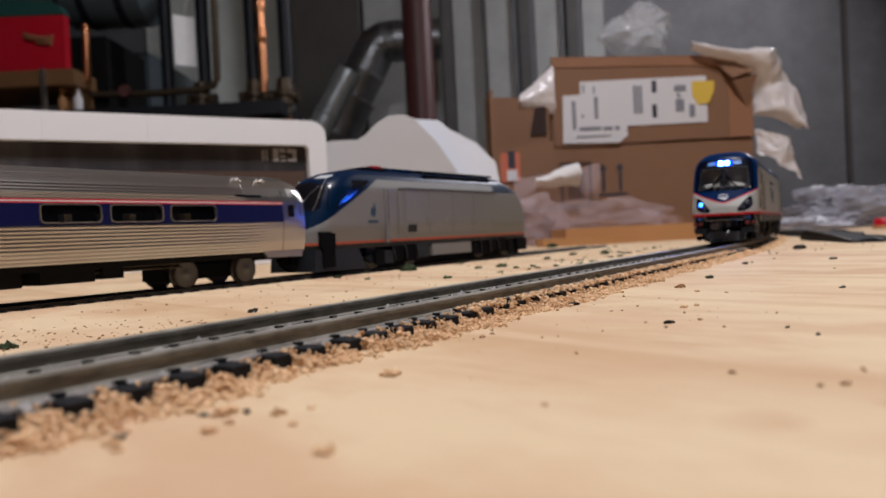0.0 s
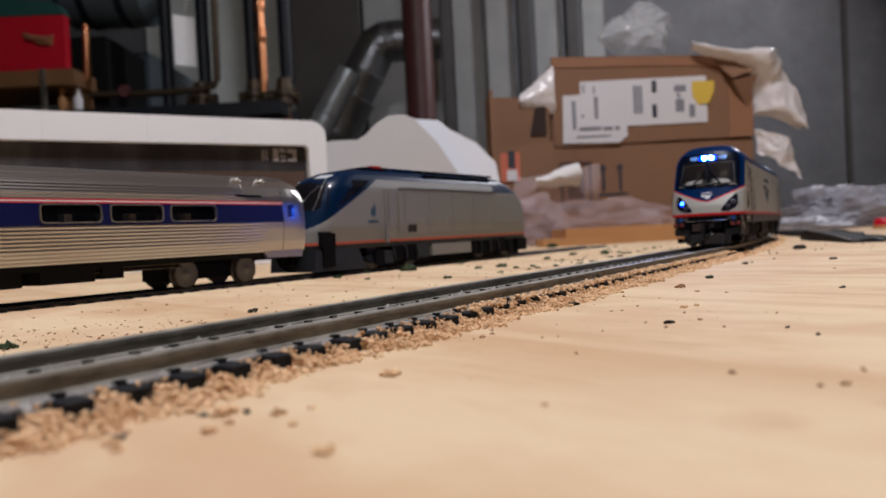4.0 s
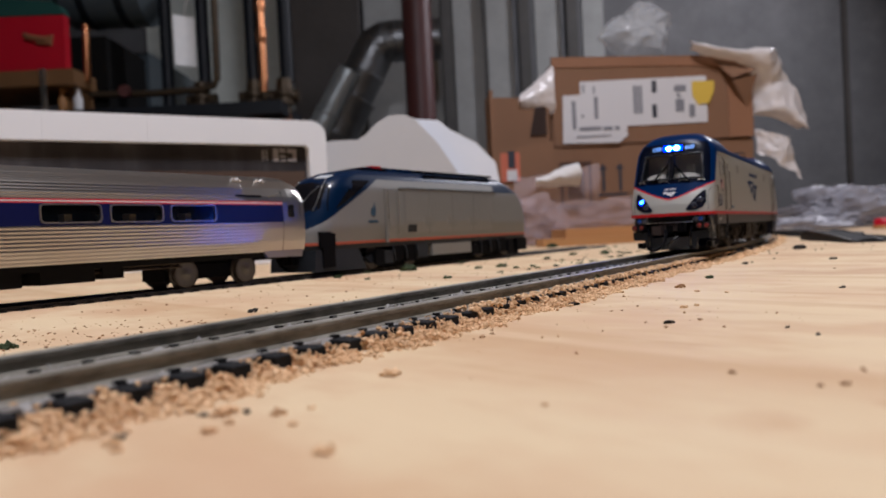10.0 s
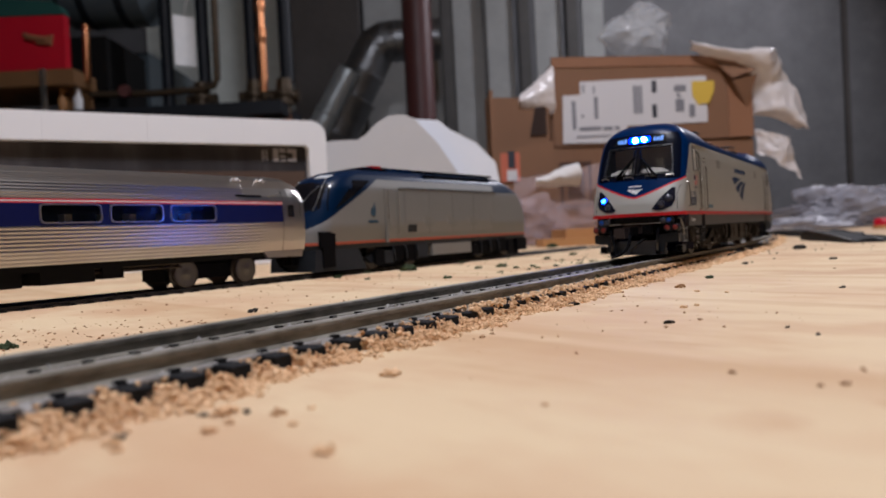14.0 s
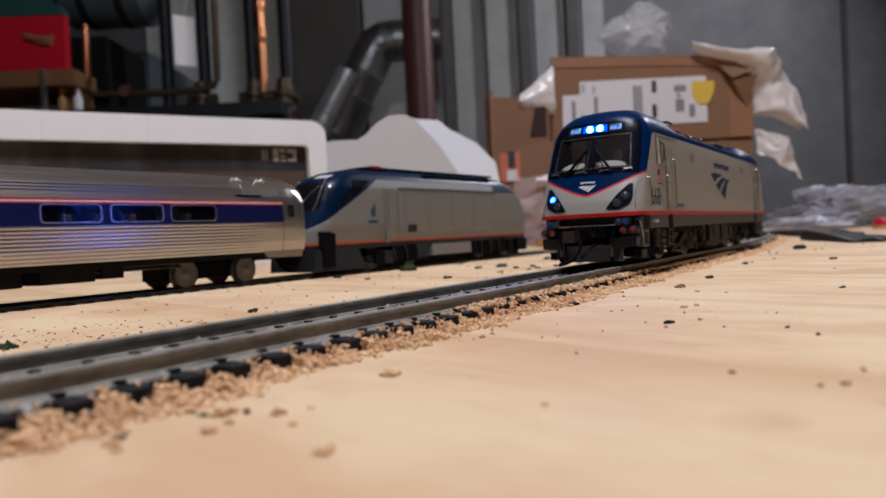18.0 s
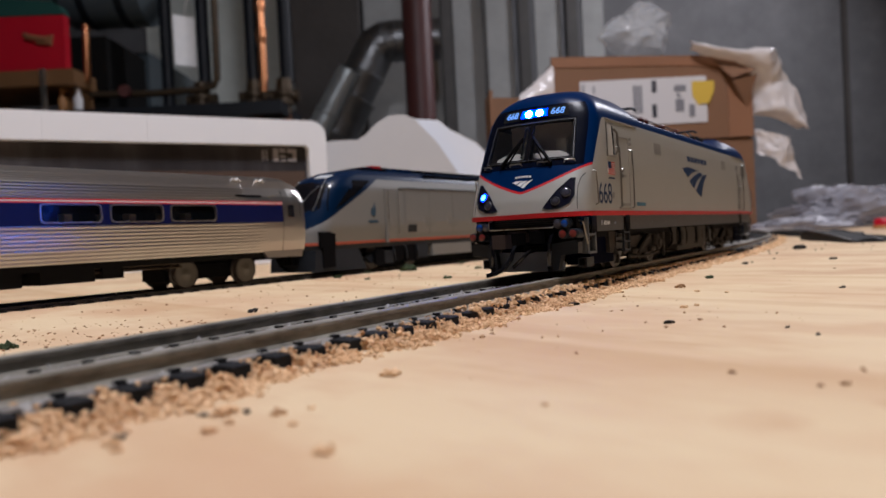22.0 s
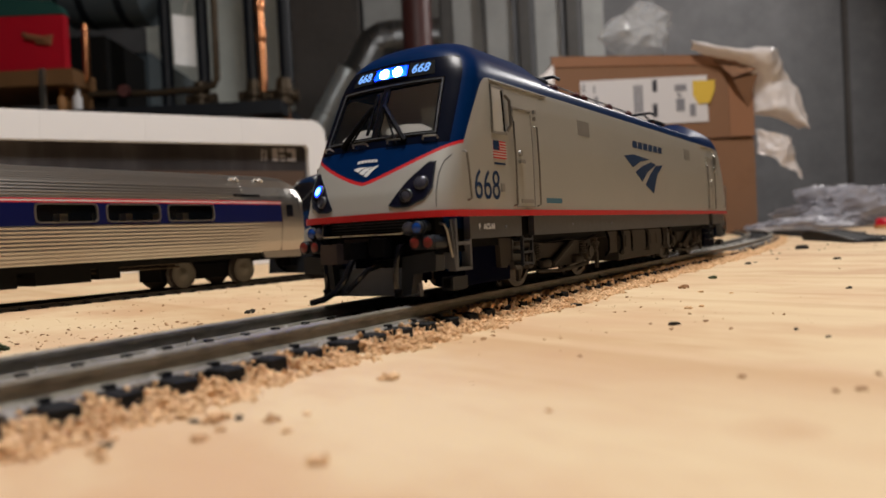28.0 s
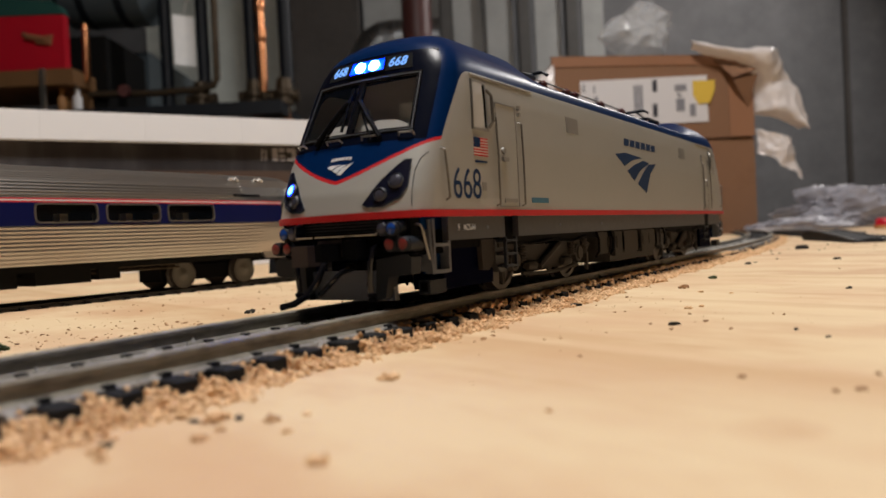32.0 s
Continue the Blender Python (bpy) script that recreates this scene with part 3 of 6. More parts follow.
# headlamps and number boards
panel = part("headlamp_panel", patch([(-9.8, 42.4), (9.8, 42.4), (9.0, 45.3), (-9.0, 45.3)], nose_point, -0.3, 0.15, 3, 8), MATTE_BLACK, loco, "black panel with lit headlamps and number boards", smooth=True)
part("reflector", patch([(-4.0, 42.7), (4.0, 42.7), (3.7, 44.9), (-3.7, 44.9)], nose_point, 0.1, 0.2, 2, 4), REFLECTOR_GLOW, panel, "lamp reflector with the headlamps' blue spill as its own glow")
for v in (-1.6, 1.6):
    c = nose_point(v, 43.8, 0.1)
    d = (nose_point(v, 43.8, 1.0) - c).normalized()
    part("headlamp", turned(c, c + d * 0.55, [(0, 1.0), (0.6, 1.0), (1, 0.65)], 16), HEAD_GLOW, panel, "lit blue-white headlamp", smooth=True)
part("headlamp_bezel", frame_patch([(-4.3, 42.45), (4.3, 42.45), (4.0, 45.2), (-4.0, 45.2)], [(-4.0, 42.7), (4.0, 42.7), (3.75, 44.95), (-3.75, 44.95)], nose_point, 0.1, 0.4, 4), BLACK, panel)
for s in (-1, 1):
    c = 6.7 * s
    part("number_board", letters("668", 1.75, 0.12, lambda x, y, z, c=c: nose_point(c + x * 0.98 + y * 0.12, 43.8 + y, 0.17 + z)), NUMBER_GLOW, panel, "lit road number")

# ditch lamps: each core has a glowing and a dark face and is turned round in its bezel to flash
HOUSING = plain("blue_black_lamp_housing", (0.006, 0.007, 0.018), 0.22, 0, 700, 0.2)
LENS_GREY = plain("grey_lamp_lens", (0.055, 0.055, 0.075), 0.18, 0.2, 700, 0.15)


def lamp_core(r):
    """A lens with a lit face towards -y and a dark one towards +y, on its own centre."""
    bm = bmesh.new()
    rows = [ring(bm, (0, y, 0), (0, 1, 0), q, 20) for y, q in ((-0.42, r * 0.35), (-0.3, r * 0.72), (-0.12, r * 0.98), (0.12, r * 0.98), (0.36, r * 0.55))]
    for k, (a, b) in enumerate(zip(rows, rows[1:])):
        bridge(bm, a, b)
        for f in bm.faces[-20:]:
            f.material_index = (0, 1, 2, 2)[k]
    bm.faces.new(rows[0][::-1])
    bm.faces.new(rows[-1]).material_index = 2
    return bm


CORES = {}
for s in (-1, 1):
    poly = [(6.7, 17.9), (7.8, 17.45), (10.4, 17.5), (12.9, 18.7), (13.9, 20.5), (13.7, 24.9), (12.6, 24.9), (9.6, 21.9)]
    rim = [(10.2 + (p - 10.2) * 1.06, 20.9 + (q - 20.9) * 1.06) for p, q in poly]
    order = 1 if s > 0 else -1
    rim, poly = [(p * s, q) for p, q in rim][::order], [(p * s, q) for p, q in poly][::order]
    part("lamp_rim", frame_patch(rim, poly, nose_point, -0.1, 0.2, 4), SKIRT_GREY, loco, "dark rim of the lamp housing", smooth=True)
    house = part("ditch_lamp_housing", patch(poly, nose_point, -0.3, 0.14, 4, 4), HOUSING, loco, "blue-black slanted lamp housing", smooth=True)
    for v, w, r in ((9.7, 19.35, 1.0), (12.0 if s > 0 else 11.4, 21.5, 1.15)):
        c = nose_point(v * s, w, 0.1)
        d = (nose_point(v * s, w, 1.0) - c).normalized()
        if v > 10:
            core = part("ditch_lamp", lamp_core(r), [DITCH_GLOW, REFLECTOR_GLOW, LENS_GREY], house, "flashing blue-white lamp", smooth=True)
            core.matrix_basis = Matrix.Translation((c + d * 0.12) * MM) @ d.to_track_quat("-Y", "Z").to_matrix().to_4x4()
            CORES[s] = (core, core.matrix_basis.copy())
        else:
            part("ditch_lamp", turned(c, c + d * 0.4, [(0, r), (0.5, r * 0.95), (0.8, r * 0.7), (1, r * 0.2)], 18), LENS_GREY, house, "unlit grey lamp", smooth=True)
        ringb = bmesh.new()
        a, b, e = ring(ringb, c + d * 0.05, d, r + 0.02, 20), ring(ringb, c + d * 0.42, d, r + 0.06, 20), ring(ringb, c - d * 0.1, d, r + 0.28, 20)
        bridge(ringb, a, b)
        bridge(ringb, b, e)
        part("bezel", ringb, GASKET, house, "grey lamp bezel", smooth=True)

# plain emblem shapes: three swept blades and a bar
SIDE_BLADES = [[(-0.99, 0.91), (-0.54, 0.99), (0.28, 0.93), (-0.25, 0.82), (-0.61, 0.64)],
               [(-0.49, 0.53), (-0.15, 0.71), (0.33, 0.87), (0.62, 0.82), (0.13, 0.58), (-0.17, 0.29)],
               [(-0.01, 0.22), (0.28, 0.53), (0.57, 0.78), (1.0, 0.84), (0.66, 0.53), (0.42, 0.0)]]
NOSE_BLADES = [[(-1.0, 0.6), (-0.67, 0.76), (0.09, 0.8), (-0.29, 0.65), (-0.59, 0.39)],
               [(-0.48, 0.32), (-0.21, 0.6), (0.27, 0.8), (0.5, 0.84), (0.17, 0.52), (-0.14, 0.16)],
               [(-0.06, 0.06), (0.24, 0.52), (0.7, 0.84), (1.0, 0.97), (0.62, 0.52), (0.24, 0.0)]]


def emblem(name, blades, material, parent, place, label):
    for b in blades:
        part(name, patch(b, place, 0.0, 0.06, 2, 3), material, parent, label)


emblem("side_emblem", SIDE_BLADES, NAVY_INK, loco, lambda p, q, o: side_w(115 + p * 18.5, 21.8 + q * 11, o), "navy swept emblem blade")
emblem("side_emblem", SIDE_BLADES, NAVY_INK, loco, lambda p, q, o: Vector((-17.0 - o, 118 - p * 18.5, 21.8 + q * 11)), "navy swept emblem blade")
for k in range(6):
    part("emblem_bar", patch([(104.5 + 5 * k, 34.7), (108.6 + 5 * k, 34.7), (108.9 + 5 * k, 36.7), (105 + 5 * k, 36.7)], side_w, 0, 0.06, 2, 2), NAVY_INK, loco, "navy lettering block")
emblem("nose_emblem", NOSE_BLADES, WHITE_INK, loco, lambda p, q, o: nose_point(p * 2.9, 23.4 + q * 2.3 - 0.2 * p, 0.05 + o), "white swept emblem blade")
for k in range(6):
    part("nose_emblem_bar", patch([(-2.3 + 0.8 * k, 26.0 + 0.1 * k * (5 - k) / 6), (-1.75 + 0.8 * k, 26.0 + 0.1 * k * (5 - k) / 6), (-1.75 + 0.8 * k, 26.5 + 0.1 * k * (5 - k) / 6), (-2.3 + 0.8 * k, 26.5 + 0.1 * k * (5 - k) / 6)], nose_point, 0.05, 0.16, 1, 1), WHITE_INK, loco)

# cab side
PALE_SILVER = plain("pale_silver_panel", (0.44, 0.435, 0.41), 0.45, 0.1)
DULL_WIRE = plain("dull_handrail_wire", (0.2, 0.19, 0.17), 0.35, 0.85, 500, 0.1)
part("road_number", letters("668", 5.5, 0.05, lambda x, y, z: side_w(17.9 + x * 0.86, 20.9 + y, 0.02 + z)), NAVY_INK, loco, "navy road number")
part("teal_bar", patch([(43.9, 18.0), (52.2, 18.0), (52.2, 19.1), (43.9, 19.1)], side_w, 0, 0.1, 2, 2), TEAL_INK, loco)
flag = part("flag", patch([(20.6, 26.4), (25.8, 26.4), (25.8, 29.8), (20.6, 29.8)], side_w, 0, 0.08, 2, 3), WHITE_INK, loco, "small striped flag decal")
for k in range(7):
    w0 = 26.4 + 3.4 * (2 * k) / 13
    part("flag_stripe", patch([(20.6, w0), (25.8, w0), (25.8, w0 + 3.4 / 13), (20.6, w0 + 3.4 / 13)], side_w, 0.06, 0.13, 1, 2), RED, flag)
part("flag_canton", patch([(20.6, 28.0), (22.9, 28.0), (22.9, 29.8), (20.6, 29.8)], side_w, 0.1, 0.18, 1, 2), NAVY_INK, flag)
part("flag_caption", patch([(21.0, 25.2), (25.4, 25.2), (25.4, 25.6), (21.0, 25.6)], side_w, 0, 0.1, 1, 2), NAVY_INK, loco)
for s in (-1, 1):
    def wall(u, w, o, s=s):
        return Vector((s * (lerp_table(WID, w) + o), u, w))
    for e in (0, 1):
        def at(u, e=e):
            return LOCO_LEN - u if e else (u - 1.2 if u < 45 else u)
        door = part("cab_door", frame_patch([(at(31.0), 17.0), (at(39.4), 17.0), (at(39.4), 37.4), (at(31.0), 37.4)], [(at(31.25), 17.25), (at(39.15), 17.25), (at(39.15), 37.15), (at(31.25), 37.15)], wall, 0, 0.14, 3), SILVER, loco, "silver cab door with fine raised edge")
        part("door_handle", box(*sorted((s * 17.0, s * 17.7)), *sorted((at(32.4), at(34.4))), 25.9, 26.7), SILVER, door, bevel=0.2)
        part("door_lock", turned((s * 17, at(33.2), 28.0), (s * 17.5, at(33.2), 28.0), [(0, 0.7), (1, 0.6)], 10), SILVER, door)
        part("kick_plate", patch([(at(33), 17.9), (at(38.4), 17.9), (at(38.4), 18.7), (at(33), 18.7)], wall, 0, 0.25, 1, 2), SILVER, door)
        for u, w0, w1 in ((29.8, 17.3, 34.4), (40.5, 17.3, 34.2), (11.8, 18.2, 27.0)):
            du = 0.5 if u == 11.8 else 0
            part("handrail", tube([wall(at(u), w0, 0), wall(at(u), w0 + 0.3, 0.8), wall(at(u - du), (w0 + w1) / 2, 0.85), wall(at(u - 2 * du), w1 - 0.3, 0.8), wall(at(u - 2 * du), w1, 0)], 0.22, 6), DULL_WIRE, loco, "thin vertical handrail")
        for u, w in ((30.0, 35.6), (40.6, 35.8), (40.6, 37.2)):
            part("lamp_bracket", box(*sorted((s * 16.6, s * 17.4)), *sorted((at(u) - 0.35, at(u) + 0.35)), w - 0.4, w + 0.4), SILVER, loco, bevel=0.12)
        win = part("cab_window", frame_patch([(at(21.6), 31.2), (at(27.9), 31.2), (at(27.9), 40.6), (at(22.4), 40.6)], [(at(22.1), 31.7), (at(27.3), 31.7), (at(27.3), 40.1), (at(22.8), 40.1)], wall, 0, 0.18, 3), SILVER, loco, "silver cab side window frame")
        part("pane", patch([(at(22.1), 31.7), (at(26.4), 31.7), (at(26.4), 40.1), (at(22.8), 40.1)], wall, 0, 0.16, 2, 3), PALE_SILVER, win)
        part("dark_pane", patch([(at(26.6), 31.9), (at(27.2), 31.9), (at(27.2), 39.9), (at(26.6), 39.9)], wall, 0, 0.2, 2, 3), GLOSS_BLACK, win)
        part("mirror", tube([wall(at(27.9), 32.0, 0.2), wall(at(28.4), 33.2, 0.9), wall(at(28.4), 38.0, 0.9), wall(at(27.9), 39.2, 0.2)], 0.34, 8), DULL_WIRE, loco, "dull metal looped mirror arm")
        part("window_edge", patch([(at(21.5), 31.4), (at(22.05), 31.4), (at(22.75), 40.6), (at(22.3), 40.6)], wall, 0.1, 0.3, 1, 3), DULL_WIRE, win)
        part("gutter", patch([(at(22.5), 41.45), (at(47), 41.45), (at(47), 41.75), (at(22.5), 41.75)], wall, 0, 0.25, 1, 6), SILVER, loco)
        part("maker_plate", patch([(at(24.4), 20.0), (at(25.8), 20.0), (at(25.8), 21.6), (at(24.4), 21.6)], wall, 0, 0.2, 1, 2), SILVER, loco)
        part("data_panel", patch([(at(64), 34.6), (at(71.5), 34.6), (at(71.5), 38.3), (at(64), 38.3)], wall, 0, 0.06, 1, 3), SILVER, loco)
    part("side_grille", patch([(205, 33), (212, 33), (212, 39), (205, 39)], wall, 0, 0.12, 1, 3), SKIRT_GREY, loco)
    # skirt along the side, in lengths between the step wells
    for a, b in ((10.8, 31.4), (37.2, 194.1), (199.8, 219.5)):
        part("skirt_panel", box(*sorted((s * 15.6, s * 16.95)), a, b, 11.2, 15.35), SIDE_SKIRT, loco, "dark grey lower side panel", bevel=0.25)
    for u in (31.8, 194.5):
        lad = part("step_ladder", box(*sorted((s * 14.0, s * 15.4)), u, u + 4.9, 10.8, 15.2), BLACK, loco, "black step ladder")
        for w in (5.2, 7.6, 10.2):
            part("tread", box(*sorted((s * 14.6, s * 16.9)), u, u + 4.9, w, w + 0.45), SKIRT_GREY, lad)
        for k in (0, 4.4):
            part("stringer", box(*sorted((s * 16.2, s * 16.8)), u + k, u + k + 0.5, 5.0, 11.2), SKIRT_GREY, lad)

# lettering on the skirt
part("skirt_letter", letters("F", 1.1, 0.1, lambda x, y, z: Vector((17.0 + z, 14.2 + x * 0.85, 13.3 + y))), WHITE_INK, loco)
part("skirt_letter", letters("ACS-64", 1.1, 0.1, lambda x, y, z: Vector((17.0 + z, 17.8 + x * 0.85, 13.3 + y))), WHITE_INK, loco, "white lettering on the skirt")

# pilot, marker lamps, coupler and plough at each end
for e in (0, 1):
    def end(v, u, w, e=e):
        return (v, LOCO_LEN - u, w) if e else (v, u, w)

    def ebox(v0, v1, u0, u1, w0, w1, e=e):
        a, b = sorted((LOCO_LEN - u0, LOCO_LEN - u1)) if e else (u0, u1)
        return box(v0, v1, a, b, w0, w1)
    beam = part("pilot_beam", ebox(-14.5, 14.5, 3.2, 13, 9.0, 15.4), BLACK, loco, "black pilot beam", bevel=0.5)
    part("valance", ebox(-14.8, 14.8, 5.6, 14, 13.2, 15.4), NAVY, beam, bevel=0.4)
    part("handrail", tube([end(-9.3, 2.6, 15.2), end(-9.3, 0.9, 14.9), end(-9.3, 0.7, 13.0), end(-9.0, 0.7, 12.75), end(0, 0.4, 12.75), end(9.0, 0.7, 12.75), end(9.3, 0.9, 13.2), end(9.3, 2.6, 13.2)], 0.17, 6), CHROME, beam, "thin bright front handrail")
    for k in range(5):
        part("grille_slat", ebox(-9, 9, 2.9, 3.4, 12.6 + 0.55 * k, 12.9 + 0.55 * k), SKIRT_GREY, beam)
    for v in (-4.6, 2.2):
        part("rail_bracket", ebox(v - 0.25, v + 0.25, 0.4, 3.4, 11.6, 13.0), BLACK, beam)
    for s in (-1, 1):
        for name, v0, v1, w, lenses in (("upper_marker_lamp", 9.0, 13.7, 13.6, ((10.2, LENS_GREY), (12.2, BLUE_LENS))), ("lower_marker_lamp", 10.1, 15.7, 11.0, ((11.6, RED_LENS), (14.4, RED_LENS)))):
            shape = rounded(*sorted((v0 * s, v1 * s)), w - 1.25, w + 1.25, 1.1)
            cl = part(name, prism(shape, LOCO_LEN - 5.4 if e else 1.4, LOCO_LEN - 1.4 if e else 5.4, across), SKIRT_GREY, loco, "grey marker lamp housing with round lenses", bevel=0.25, smooth=True)
            for v, m in lenses:
                r = 0.98
                part("barrel", turned(end(v * s, 2.6, w), end(v * s, 0.75, w), [(0, r + 0.22), (0.9, r + 0.22), (1, r + 0.08)], 16), SKIRT_GREY, cl, smooth=True)
                part("lens", turned(end(v * s, 0.9, w), end(v * s, 0.45, w), [(0, r), (0.5, r * 0.92), (0.85, r * 0.6), (1, r * 0.2)], 16), m, cl, "red lens" if m is RED_LENS else "blue lens" if m is BLUE_LENS else "dark grey lens", smooth=True)
        part("deflector", prism([(7.6 * s, 1.6), (9.8 * s, 2.0), (10.6 * s, 5.6), (15.2 * s, 6.0), (15.4 * s, 8.8), (14.6 * s, 9.4), (8.2 * s, 8.6)], LOCO_LEN - 4.4 if e else 1.6, LOCO_LEN - 1.6 if e else 4.4, across), SKIRT_GREY, loco, "dark grey deflector plate", bevel=0.35)
        st = part("corner_step", ebox(*sorted((13.8 * s, 15.6 * s)), 8.0, 8.6, 5.6, 15.0), PLATE_GREY, loco, "dark corner step frame")
        part("step_side", ebox(*sorted((13.8 * s, 15.7 * s)), 12.6, 13.2, 5.6, 15.0), PLATE_GREY, st)
        for w in (5.6, 10.2):
            part("tread", ebox(*sorted((13.6 * s, 15.7 * s)), 8.0, 13.2, w, w + 0.6), PLATE_GREY, st)
        part("front_plate", prism([(10.6 * s, 14.9), (15.1 * s, 14.9), (15.7 * s, 5.6), (11.6 * s, 6.6)], LOCO_LEN - 7.9 if e else 7.3, LOCO_LEN - 7.3 if e else 7.9, across), PLATE_GREY, st, "grey slanted step plate")
        # navy here paints the blue lamp glow seen inside the step
        part("back_plate", ebox(*sorted((13.2 * s, 13.8 * s)), 8.0, 13.2, 5.6, 15.0), NAVY, st)
        part("grab_loop", tube([end(11.8 * s, 6.6, 14.3), end(12.1 * s, 4.8, 14.2), end(14.9 * s, 4.6, 14.2), end(15.5 * s, 4.6, 13.9), end(15.7 * s, 4.8, 13.3), end(16.3 * s, 5.6, 8.2)], 0.24, 8), CHROME, loco, "thin bright grab loop")
        part("guard_iron", ebox(*sorted((12.8 * s, 15.2 * s)), 7.0, 12.0, 2.2, 4.6), SKIRT_GREY, loco, "dark guard iron behind the step", bevel=0.4)
        part("guard_socket", ebox(*sorted((13.3 * s, 14.7 * s)), 6.8, 7.2, 2.7, 4.3), BLACK, loco)
        part("air_hose", tube([end(8.6 * s, 2.4, 11.2), end(8.7 * s, 0.2, 10.4), end(8.3 * s, -0.3, 8.0), end(8.0 * s, -0.2, 4.2), end(8.2 * s, 0.0, 2.0)], 0.5, 8), GLOSS_BLACK, loco, "black rubber air hose", smooth=True)
        part("hose_coupling", turned(end(8.2 * s, 0.0, 3.2), end(8.25 * s, 0.0, 1.6), [(0, 0.5), (0.1, 0.8), (0.4, 0.8), (0.5, 0.6), (0.9, 0.75), (1, 0.5)], 12), BLACK, loco, smooth=True)
    part("snow_plough", prism([(-10.4, 1.5), (10.4, 1.5), (10.0, 6.6), (-10.0, 6.6)], LOCO_LEN - 4.6 if e else 3.4, LOCO_LEN - 3.4 if e else 4.6, across), PLATE_GREY, loco, "dark grey plough plate", bevel=0.3)
    part("plough_brace", ebox(-1, 1, 4.4, 12, 3, 8), BLACK, loco)
    pocket = part("coupler_pocket", ebox(-3.9, 3.9, 0.6, 6, 9.2, 12.2), plain("rusty_coupler_iron", (0.032, 0.019, 0.017), 0.6, 0, 800, 0.3), loco, "brown-black coupler pocket", bevel=0.5)
    part("coupler_head", ebox(-6.2, -2.4, -3.6, 1.2, 7.8, 11.4), plain("rusty_coupler_iron", (0.032, 0.019, 0.017), 0.6, 0, 800, 0.3), pocket, bevel=0.7)
    part("coupler_jaw", ebox(-0.2, 1.4, -4.2, 0.8, 8.6, 11.6), BLACK, pocket, bevel=0.6)
    part("knuckle", ebox(3.4, 6.6, -1.4, 1.2, 8.8, 12.0), BLACK, pocket, bevel=0.5)
    part("coupler_hose", tube([end(-1.4, 0.4, 9.6), end(-1.2, -1.4, 7.4), end(-1.3, -2.8, 5.2), end(-2.4, -4.2, 3.0), end(-4.4, -5.4, 1.7), end(-6.8, -6.0, 1.15)], 0.6, 8), GLOSS_BLACK, loco, "black rubber coupler hose", smooth=True)
    part("coupler_hose", tube([end(4.4, 0.6, 7.4), end(2.8, -1.4, 6.6), end(1.2, -2.4, 4.8), end(-0.8, -3.0, 2.9)], 0.5, 8), GLOSS_BLACK, loco, "black rubber coupler hose", smooth=True)

# underframe, tank and trucks
part("underframe", box(-14, 14, 14, 219, 9.6, 15.3), BLACK, loco)
# blocks added to fill the shaded gap behind each pilot
for u0 in (14.5, 200.5):
    for s in (-1, 1):
        part("shade_block", box(*sorted((s * 6.5, s * 13.2)), u0, u0 + 18, 2.4, 9.8), UNDERFLOOR_SHADE, loco, "added black block standing in for underfloor shade", bevel=0.6)
part("transformer_tank", box(-14.0, 14.0, 97, 137, 2.6, 10.8), TRUCK_GREY, loco, "dark grey underfloor tank", bevel=0.8)
for s in (-1, 1):
    for a in (86, 96.4, 105, 119.2, 136, 145.5):
        part("conduit", tube([(14.6 * s, a, 11.2), (15.2 * s, a + 0.3, 9), (15.0 * s, a + 0.8, 6), (13.6 * s, a + 1.6, 4.4)], 0.35, 6), BLACK, loco)
    for a, b in ((99, 103), (122, 127), (128, 133)):
        part("vent_panel", box(*sorted((s * 15.2, s * 15.6)), a, b, 6.4, 9.6), TRUCK_GREY, loco, bevel=0.12)
    for u in (24.5, 58, 84, 118, 150, 182, 208):
        part("skirt_bolt", turned((16.9 * s, u, 13.2), (17.15 * s, u, 13.2), [(0, 0.34), (1, 0.22)], 8), PLATE_GREY, loco)
    for a, b, w0, d in ((88, 95.5, 5.0, 14.2), (98, 104, 4.2, 15.3), (106, 118, 4.8, 15.2), (121, 134, 4.4, 15.4), (138, 144, 5.4, 14.0)):
        part("equipment_box", box(*sorted((s * (d - 3.0), s * d)), a, b, w0, 10.8), TRUCK_GREY, loco, bevel=0.4)
    part("cable_trunk", prism([(26.4, 10.9), (34.2, 10.9), (34.0, 8.6), (29.2, 4.9), (26.7, 5.1)], 12.2 * s, 14.3 * s, along_y), TRUCK_GREY, loco, "dull grey slanted underfloor box", bevel=0.3)


